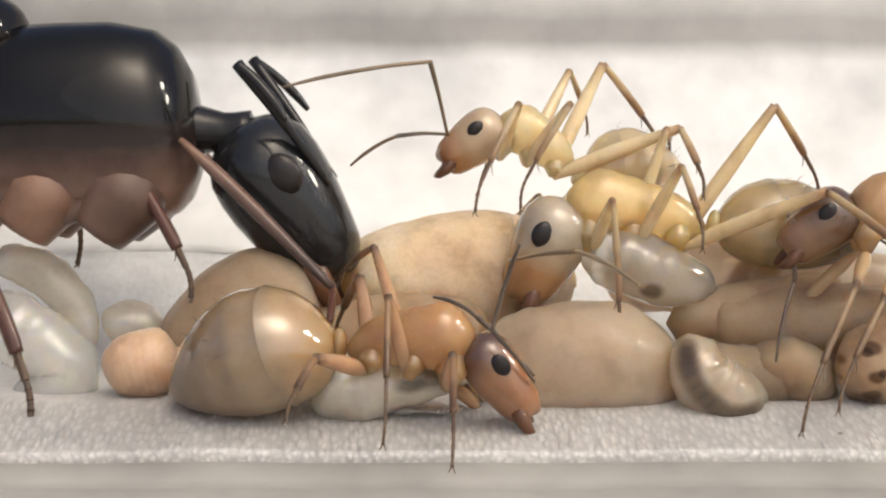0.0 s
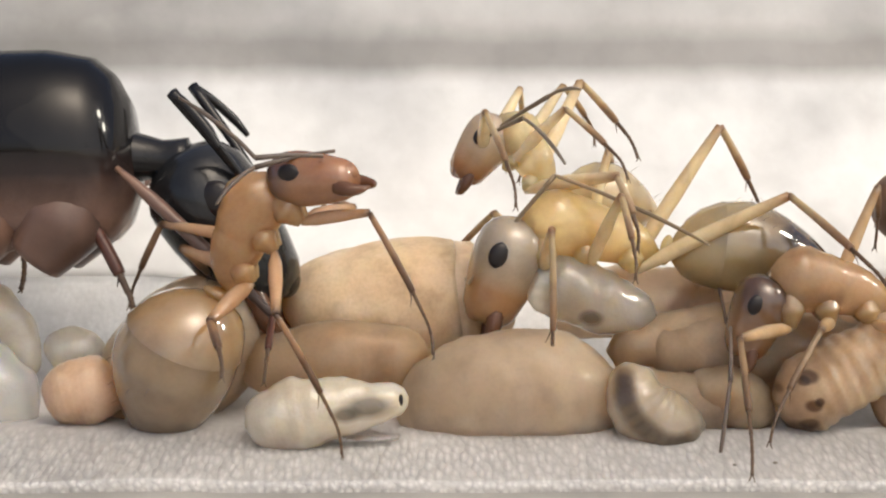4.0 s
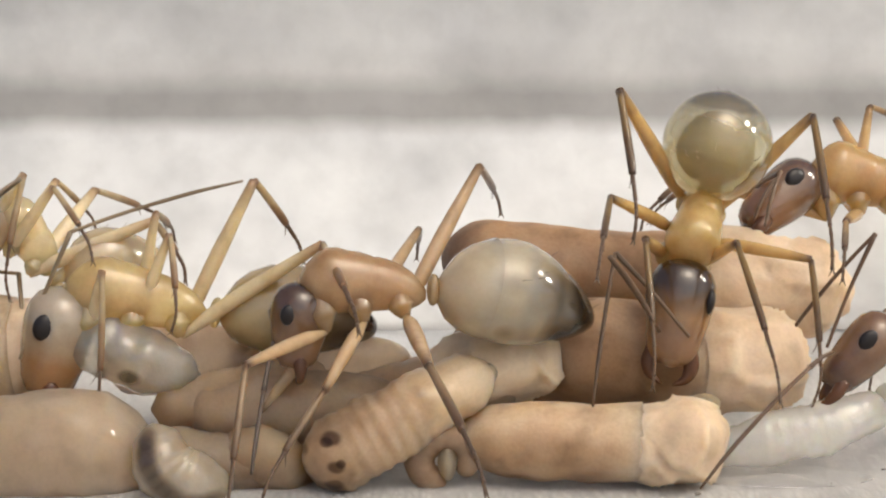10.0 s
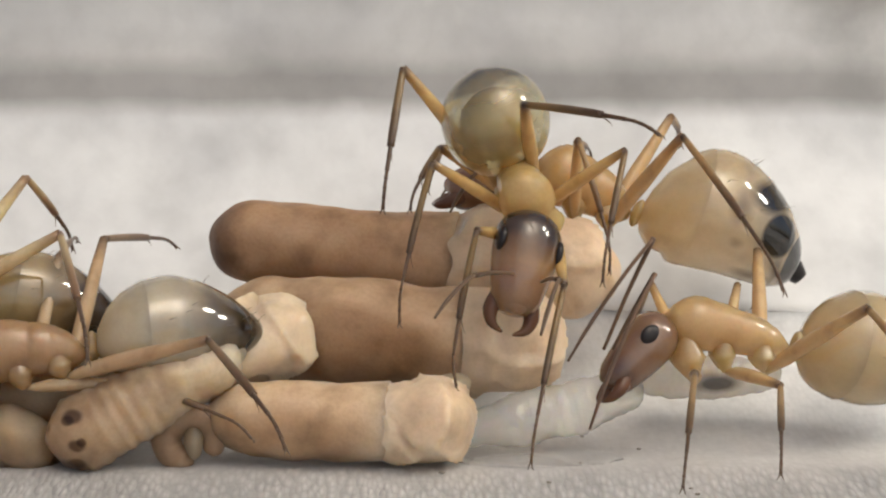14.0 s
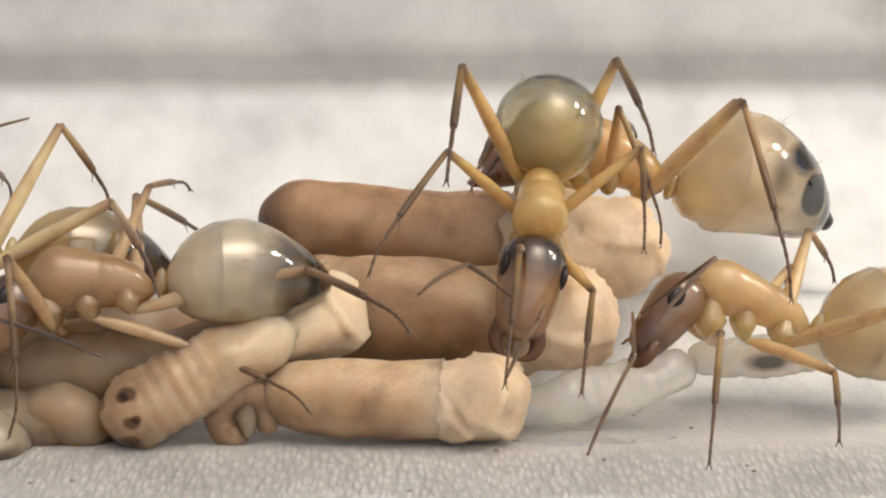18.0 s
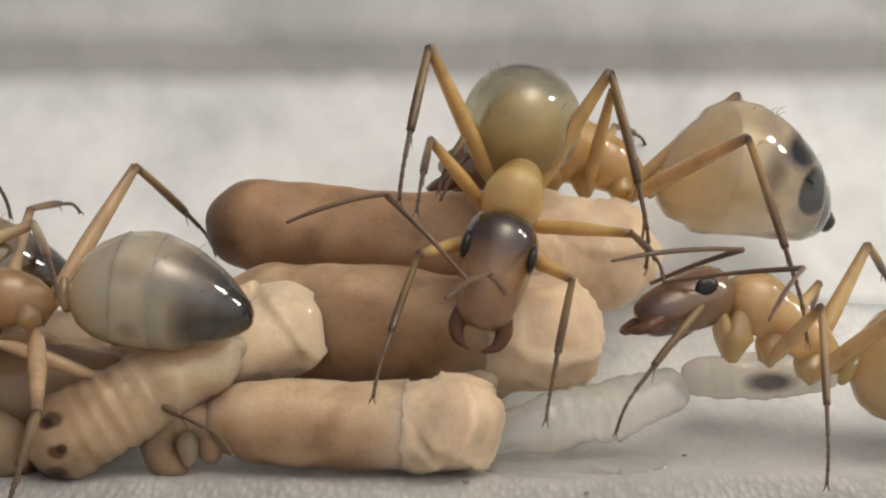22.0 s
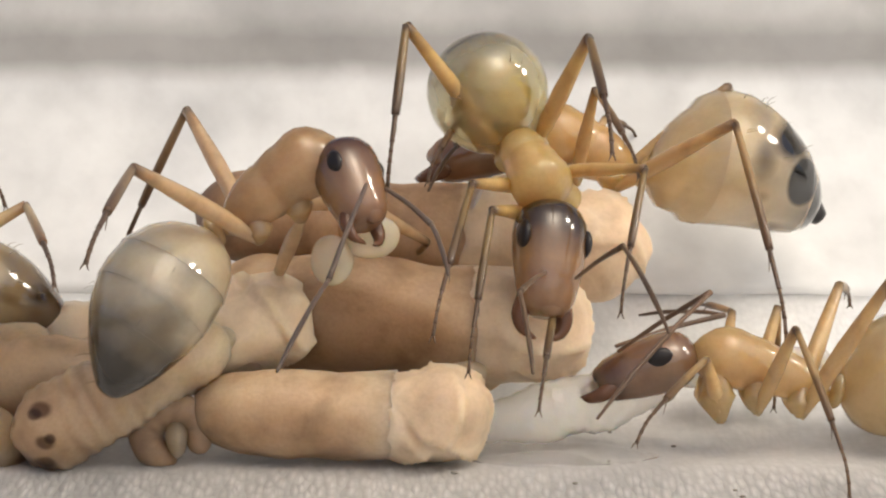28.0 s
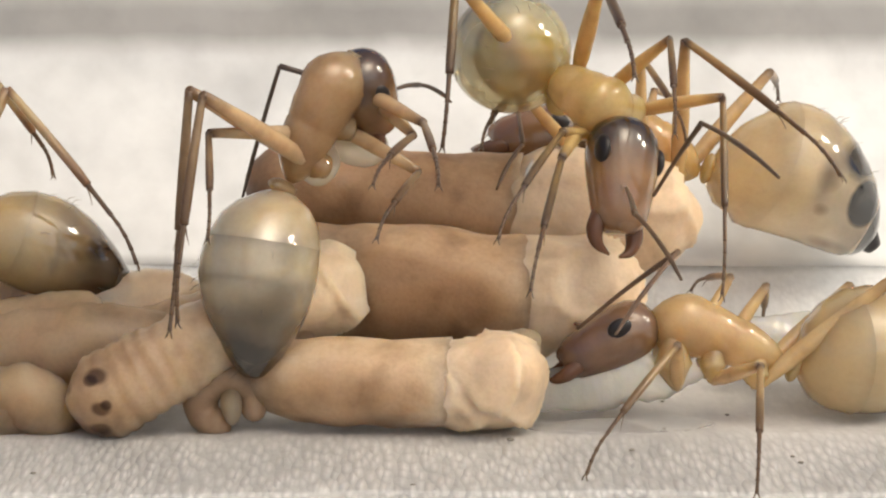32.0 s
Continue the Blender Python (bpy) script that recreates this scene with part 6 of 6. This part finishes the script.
rear.key(14.5, (0.49, 3.80, 3.99), (2.42, 3.80, 4.49), (4.00, 3.80, 3.77), (7.08, 3.80, 2.69), l1=((0.83, 3.50, 4.87), (0.29, 3.20, 4.08)), r1=((0.89, 4.00, 4.78), (0.54, 4.00, 4.03)), a=((1.23, 3.60, 4.45), (0.73, 3.60, 3.96)), b=((1.24, 4.00, 4.43), (0.74, 4.00, 3.93)), l3=((4.39, 3.00, 5.36), (6.22, 2.00, 3.12)), l2=((3.05, 3.00, 5.05), (3.61, 2.50, 2.98)), r3=((5.12, 4.00, 5.28), (5.43, 4.00, 4.83)))
rear.key(17, (0.39, 3.80, 3.97), (2.23, 3.80, 4.62), (3.90, 3.80, 3.87), (6.73, 3.80, 3.09), l3=((4.92, 3.00, 5.37), (5.56, 2.00, 2.30)), l2=((2.83, 3.00, 5.26), (3.65, 2.50, 3.02)))
rear.key(18, (0.33, 3.80, 4.02), (2.12, 3.80, 4.61), (3.76, 3.80, 3.90), (6.53, 3.80, 3.32))
rear.key(19, (0.44, 3.80, 3.99), (2.32, 3.80, 4.59), (3.86, 3.80, 3.82), (6.62, 3.80, 3.15), l3=((4.06, 3.00, 5.86), (5.27, 2.00, 2.87)), l2=((2.90, 3.00, 5.28), (3.50, 2.50, 4.17)))
rear.key(20, (0.45, 3.80, 4.03), (2.33, 3.80, 4.63), (3.89, 3.80, 3.87), (6.65, 3.80, 3.20))
rear.key(20.9, (0.29, 3.80, 3.91), (2.18, 3.80, 4.65), (3.80, 3.80, 3.96), (6.55, 3.80, 3.18), l3=((4.80, 3.00, 5.28), (5.22, 2.00, 3.09)))
rear.key(21.5, (0.20, 3.80, 3.76), (2.09, 3.80, 4.35), (3.75, 3.80, 3.66), (6.69, 3.80, 3.06), l3=((5.00, 3.00, 4.65), (5.57, 2.00, 2.00)), l2=((2.98, 3.00, 5.39), (3.51, 2.50, 3.16)), r2=((3.27, 4.00, 4.70), (3.95, 4.00, 4.38)))
rear.key(22, (0.06, 3.80, 3.90), (1.95, 3.80, 4.52), (3.61, 3.80, 3.94), (6.56, 3.80, 3.35), l3=((4.95, 3.00, 4.70), (5.53, 2.00, 2.05)))
rear.key(23, (0.11, 3.80, 4.05), (2.00, 3.80, 4.55), (3.62, 3.80, 3.95), (6.60, 3.80, 3.35), l3=((4.91, 3.00, 4.88), (5.44, 2.00, 2.21)), l2=((2.83, 3.00, 5.30), (3.37, 2.50, 4.24)))
rear.key(25, (0.09, 3.80, 4.00), (1.93, 3.80, 4.54), (3.55, 3.80, 3.95), (6.58, 3.80, 3.30), l3=((4.91, 3.00, 4.78), (5.43, 2.00, 2.07)), l2=((2.86, 3.00, 5.27), (3.39, 2.50, 4.18)))
rear.key(28, (0.16, 3.80, 3.96), (1.95, 3.80, 4.54), (3.57, 3.80, 3.99), (6.60, 3.80, 3.34), l3=((4.92, 3.00, 4.78), (5.54, 2.00, 1.63)))
rear.key(30, (0.31, 3.80, 3.97), (2.20, 3.80, 4.46), (3.80, 3.80, 4.05), (6.71, 3.80, 3.15), l3=((4.83, 3.00, 4.70), (5.77, 1.00, 1.18)))
rear.key(31, (0.16, 3.80, 4.01), (2.13, 3.80, 4.41), (3.71, 3.80, 3.93), (6.60, 3.80, 2.85), l3=((4.62, 3.00, 4.92), (5.70, 2.00, 2.82)))
rear.key(32, (0.18, 3.80, 3.93), (2.16, 3.80, 4.11), (3.83, 3.80, 3.57), (6.71, 3.80, 2.41), l3=((3.42, 3.00, 5.53), (5.43, 2.00, 3.76)), r3=((5.09, 4.00, 5.02), (5.50, 4.00, 4.65)))

right = Ant("slim amber ant with a red brown head on the floor", (2.1, 0.46), (1.5, 0.46, 0.44), (2.55, 0.95), (1.6, 2.1), (1.35, 1.7),
            kit("honey", (0.76, 0.53, 0.27), [(0, (0.14, 0.075, 0.045)), (0.35, (0.26, 0.15, 0.085)), (0.8, (0.24, 0.13, 0.075)), (1, (0.15, 0.075, 0.045))], [(0, (0.6, 0.42, 0.2)), (0.6, (0.56, 0.42, 0.24)), (1, (0.2, 0.14, 0.08))], (0.57, 0.4, 0.21), (0.16, 0.1, 0.065), 2.6, (0.13, 0.085, 0.055), 1.6), coxae=((-0.55, -1.9, 0.6), (-0.2, -1.35, 0.42), (-0.1, -1.1, 0.44)))
right.key(0, (6.27, 0.60, 0.72), (7.37, 0.70, 1.84), (9.36, 0.80, 1.45), (11.89, 0.90, 1.42))
right.key(8, (3.64, 0.60, 1.02), (4.56, 0.70, 2.12), (6.51, 0.80, 1.83), (9.06, 0.90, 1.64))
right.key(9, (2.76, 0.60, 1.03), (3.67, 0.70, 2.13), (5.64, 0.80, 1.84), (8.16, 0.90, 1.63))
right.key(10, (2.86, 0.60, 1.40), (4.00, 0.70, 2.59), (5.96, 0.80, 2.25), (8.50, 0.90, 1.86), a=((2.29, 0.30, 2.14), (0.47, 0.10, 0.52)))
right.key(11, (3.18, 0.60, 1.20), (4.47, 0.70, 2.21), (6.43, 0.80, 1.96), (8.96, 0.90, 1.66), a=((4.36, 0.50, 3.25), (2.86, 0.30, 1.39)), l1=((4.76, 0.30, 1.76), (3.78, 0.10, 1.06)))
right.key(12, (3.63, 0.60, 1.10), (4.78, 0.70, 2.15), (6.63, 0.80, 2.13), (9.16, 0.90, 1.65))
right.key(13, (3.79, 0.60, 0.88), (4.66, 0.70, 2.07), (6.52, 0.80, 2.01), (9.05, 0.90, 1.29), l1=((5.08, 0.30, 1.49), (3.80, 0.10, 0.79)), r1=((4.30, 1.30, 2.45), (4.23, 1.30, 0.83)), r3=((6.09, 1.30, 3.15), (6.69, 1.30, 2.26)), l3=((7.42, 0.30, 2.91), (8.30, 0.10, 1.80)), l2=((5.94, 0.30, 1.58), (5.47, 0.10, 0.69)), a=((4.16, 0.30, 2.96), (2.80, 0.10, 0.99)), b=((4.16, 0.90, 3.39), (2.98, 0.90, 1.38)))
right.key(14.5, (3.04, 0.60, 1.33), (4.32, 0.70, 2.29), (6.13, 0.80, 1.77), (8.56, 0.90, 1.19), l1=((4.50, 0.30, 1.66), (4.36, 0.10, 0.23)), r1=((4.15, 1.30, 2.68), (3.70, 1.30, 1.60)), r3=((6.05, 1.30, 3.19), (6.12, 1.30, 2.16)), l3=((7.12, 0.30, 2.53), (7.82, 0.10, 1.41)), l2=((5.92, 0.30, 1.38), (5.58, 0.10, 0.73)), a=((3.90, 0.30, 3.28), (2.86, 0.10, 1.00)))
right.key(17, (2.64, 0.60, 1.29), (3.93, 0.70, 2.43), (5.84, 0.80, 1.72), (8.27, 0.90, 1.14), l1=((4.22, 0.30, 1.84), (3.79, 0.10, 0.27)), r1=((3.77, 1.30, 1.74), (2.89, 1.30, 0.80)), r2=((5.67, 1.30, 2.63), (5.83, 1.30, 1.93)), r3=((6.08, 1.30, 3.17), (6.75, 1.30, 2.30)), l2=((5.98, 0.30, 1.25), (5.59, 0.10, 0.78)), l3=((7.01, 0.30, 2.35), (7.62, 0.10, 1.10)), a=((4.01, 0.30, 2.97), (2.91, 0.10, 2.37)), b=((2.80, 0.80, 1.44), (1.97, 0.80, 0.41)))
right.key(18, (2.91, 0.60, 1.35), (4.00, 0.70, 2.53), (5.77, 0.80, 1.83), (8.25, 0.90, 1.35))
right.key(19, (2.86, 0.60, 1.25), (4.23, 0.70, 2.44), (6.09, 0.80, 1.50), (8.47, 0.90, 1.11), l1=((4.10, 0.30, 1.75), (3.60, 0.10, 0.09)), r1=((4.63, 1.30, 1.62), (4.00, 1.30, -0.13)), r2=((5.83, 1.30, 2.60), (5.98, 1.30, 1.81)), r3=((6.39, 1.30, 3.16), (6.95, 1.30, 2.42)), l2=((6.06, 0.30, 1.10), (5.71, 0.10, 0.67)), l3=((6.84, 0.30, 2.53), (7.72, 0.10, 1.60)), a=((4.09, 0.30, 2.75), (3.13, 0.10, 2.32)), b=((3.74, 0.80, 1.64), (2.78, 0.80, 0.85)))
right.key(20, (3.33, 0.60, 1.41), (4.45, 0.70, 2.50), (6.33, 0.80, 1.44), (8.81, 0.90, 1.09))
right.key(20.9, (2.89, 0.60, 1.29), (4.22, 0.70, 2.39), (6.13, 0.80, 1.63), (8.60, 0.90, 1.24))
right.key(21.5, (2.77, 0.60, 1.19), (4.08, 0.70, 2.08), (5.88, 0.80, 1.20), (8.31, 0.90, 1.05), l1=((3.86, 0.30, 1.89), (2.77, 0.10, 0.77)), r1=((4.28, 1.30, 1.67), (3.61, 1.30, 0.99)), r2=((5.53, 1.30, 2.34), (5.71, 1.30, 1.58)), r3=((6.27, 1.30, 2.86), (6.80, 1.30, 2.18)), l2=((5.49, 0.30, 0.90), (5.93, 0.10, 0.51)), a=((4.27, 0.30, 2.91), (3.15, 0.10, 2.41)), b=((4.44, 0.30, 2.59), (3.32, 0.10, 2.41)))
right.key(22, (3.04, 0.40, 2.20), (4.48, 0.50, 2.64), (6.20, 0.60, 1.47), (8.69, 0.70, 1.08), l1=((4.24, 0.10, 2.61), (2.65, -0.10, 0.91)), r1=((4.69, 1.10, 2.00), (3.74, 1.10, 1.02)), l2=((5.57, 0.10, 2.53), (5.45, -0.10, 0.40)), r2=((6.01, 1.10, 2.54), (6.11, 1.10, 1.77)), r3=((6.73, 1.10, 3.11), (7.35, 1.10, 2.27)), a=((5.36, 0.10, 3.04), (4.51, -0.10, 2.75)), b=((4.45, 0.60, 3.34), (2.56, 0.60, 3.45)), l3=((7.05, 0.10, 2.73), (7.75, -0.10, 1.13)))
right.key(23, (3.31, 0.40, 0.63), (4.37, 0.50, 2.05), (6.22, 0.60, 1.37), (8.63, 0.70, 1.23), l1=((4.63, 0.10, 1.25), (4.54, -0.10, 0.31)), r2=((5.61, 1.10, 2.29), (5.72, 1.10, 1.66)), r3=((6.53, 1.10, 3.01), (7.13, 1.10, 2.34)), a=((3.37, 0.10, 2.15), (2.88, -0.10, 0.26)), b=((3.72, 0.60, 2.42), (3.18, 0.60, 1.24)), l2=((6.03, 0.10, 1.33), (6.15, -0.10, 0.18)))
right.key(24, (2.84, 0.40, 1.59), (4.33, 0.50, 2.22), (6.26, 0.60, 1.31), (8.70, 0.70, 1.18), l1=((4.16, 0.10, 1.86), (3.19, -0.10, 0.05)), a=((4.61, 0.10, 2.55), (3.34, -0.10, 2.57)), r2=((6.09, 1.10, 2.39), (6.13, 1.10, 1.61)), r3=((6.98, 1.10, 2.87), (7.55, 1.10, 1.95)), l2=((5.96, 0.10, 1.37), (6.01, -0.10, 0.03)))
right.key(25, (2.79, 0.35, 0.93), (4.01, 0.45, 1.88), (6.08, 0.55, 1.05), (8.53, 0.65, 1.09), l1=((4.05, 0.05, 1.52), (2.80, -0.15, 0.29)), r1=((5.20, 1.05, 2.19), (4.87, 1.05, 2.03)), r2=((5.70, 1.05, 2.15), (5.83, 1.05, 1.44)), r3=((6.64, 1.05, 2.53), (7.03, 1.05, 1.77)), l2=((5.91, 0.05, 1.11), (5.97, -0.15, 0.25)), a=((4.42, 0.05, 2.81), (3.26, -0.15, 2.04)), b=((2.88, 0.55, 1.39), (2.39, 0.55, 0.94)), l3=((6.83, 0.10, 2.87), (7.64, -0.10, 1.46)))
right.key(27.5, (2.55, 0.35, 1.02), (4.18, 0.45, 1.70), (6.17, 0.55, 0.97), (8.63, 0.65, 1.01), l2=((5.80, 0.05, 1.03), (6.02, -0.15, 0.24)), r2=((5.50, 1.05, 2.11), (5.72, 1.05, 1.36)), r3=((6.70, 1.05, 2.41), (7.13, 1.05, 1.69)), a=((4.65, 0.05, 2.32), (3.59, -0.15, 2.19)), b=((2.81, 0.05, 1.84), (2.07, -0.15, 1.19)))
right.key(28, (2.48, 0.35, 0.99), (4.07, 0.45, 1.58), (6.25, 0.55, 0.97), (8.79, 0.65, 0.95), l1=((4.27, 0.05, 1.53), (3.05, -0.15, 0.91)), l2=((5.44, 0.05, 2.05), (6.01, -0.15, 0.07)), r2=((5.53, 1.05, 2.08), (5.57, 1.05, 0.50)), r1=((4.93, 1.05, 1.92), (4.51, 1.05, 1.81)), r3=((6.56, 1.05, 2.33), (7.00, 1.05, 1.97)), a=((4.21, 0.05, 2.60), (2.52, -0.15, 1.17)), b=((4.78, 0.60, 1.91), (3.72, 0.60, 1.71)), l3=((6.76, 0.10, 2.71), (7.58, -0.10, 1.32)))
right.key(29, (2.18, 0.35, 1.16), (3.86, 0.45, 1.44), (5.88, 0.55, 0.88), (8.29, 0.65, 0.91), l1=((3.95, 0.05, 1.17), (1.56, -0.15, -0.03)), r1=((5.25, 1.05, 1.77), (4.79, 1.05, 1.68)), r3=((6.40, 1.05, 2.10), (6.96, 1.05, 1.43)), a=((4.47, 0.05, 2.05), (3.35, -0.15, 2.01)))
right.key(30, (1.91, 0.35, 1.16), (3.60, 0.45, 1.47), (5.66, 0.55, 0.88), (8.06, 0.65, 0.94), r1=((4.65, 1.05, 1.76), (4.16, 1.05, 1.47)), r3=((6.31, 1.05, 1.93), (6.91, 1.05, 1.21)), a=((4.26, 0.05, 1.98), (3.14, -0.15, 1.96)), l1=((4.40, 0.05, 1.21), (2.14, -0.15, 0.91)), l2=((4.98, 0.05, 1.75), (3.91, -0.15, -0.06)), r2=((5.02, 1.05, 1.97), (5.08, 1.05, 1.05)))
right.key(31, (1.63, 0.35, 1.28), (3.07, 0.45, 1.60), (5.15, 0.55, 0.89), (7.56, 0.65, 0.88), l1=((3.27, 0.05, 1.62), (1.83, -0.15, 0.77)), l2=((4.57, 0.05, 2.28), (3.91, -0.15, -0.19)), r1=((4.26, 1.05, 2.23), (4.37, 1.05, 1.91)), a=((3.12, 0.05, 2.64), (2.19, -0.15, 2.06)), b=((3.13, 0.60, 2.54), (2.69, 0.60, 2.13)), l3=((6.36, 0.10, 2.26), (7.17, -0.10, 0.92)))
right.key(32, (1.32, 0.35, 0.82), (2.76, 0.45, 1.60), (4.77, 0.55, 0.91), (7.14, 0.65, 0.81), l1=((3.04, 0.05, 1.32), (1.58, -0.15, -0.05)), r1=((4.05, 1.05, 2.05), (3.68, 1.05, 1.75)), r2=((4.53, 1.05, 1.96), (4.69, 1.05, 1.18)), r3=((5.88, 1.05, 1.88), (6.39, 1.05, 1.18)), l2=((4.08, 0.05, 1.15), (3.71, -0.15, 0.01)), a=((3.03, 0.05, 2.65), (1.97, -0.15, 1.91)), b=((2.60, 0.55, 1.03), (1.42, 0.55, 0.20)))

ANTS = [queen, pale, gold, rust, amber, tall, rear, right]

EGG = skin("egg_white", plain((0.86, 0.77, 0.62)), rough=0.12, sss=0.5, mottle=0.1, clear=0.55)
eggs = tagged(new("egg_clump"), "two glassy white eggs carried by an ant", "eggs")
for c, size in (((0, 0, 0), (0.3, 0.26, 0.4)), ((0.22, -0.05, -0.62), (0.36, 0.28, 0.3))):
    part("egg", rough_up(ball(c, *size, seg=20), 2, 0.04), EGG, eggs)
EGG_AT = [(0, (-10.85, 1.90, 1.02), 0), (21.8, (-10.85, 1.90, 1.02), 0), (23, (-6.24, -0.50, 2.87), 0), (23.5, (-4.70, -0.60, 3.37), 0), (24, (-4.27, -0.60, 3.86), 0), (24.5, (-3.35, -0.10, 4.46), 20), (25, (-2.56, 0.40, 4.60), 20), (25.5, (-2.65, 0.40, 4.89), 20),
          (27.5, (-0.56, -0.10, 3.15), 70), (28, (-0.44, -0.10, 3.26), 80), (28.5, (0.38, -0.10, 3.65), 80), (29, (0.16, -0.20, 2.98), 80), (29.5, (0.13, -0.20, 3.51), 80), (30, (-0.62, 0.10, 3.63), 90), (31, (-0.98, 0.50, 3.53), 90), (32, (-1.41, 0.90, 4.01), 90)]


def motions():
    for ant in ANTS:
        ant.animate()
    walk(eggs, [(t, pose(*[v * MM for v in at], 0, turn, 0)) for t, at, turn in EGG_AT])


motions()
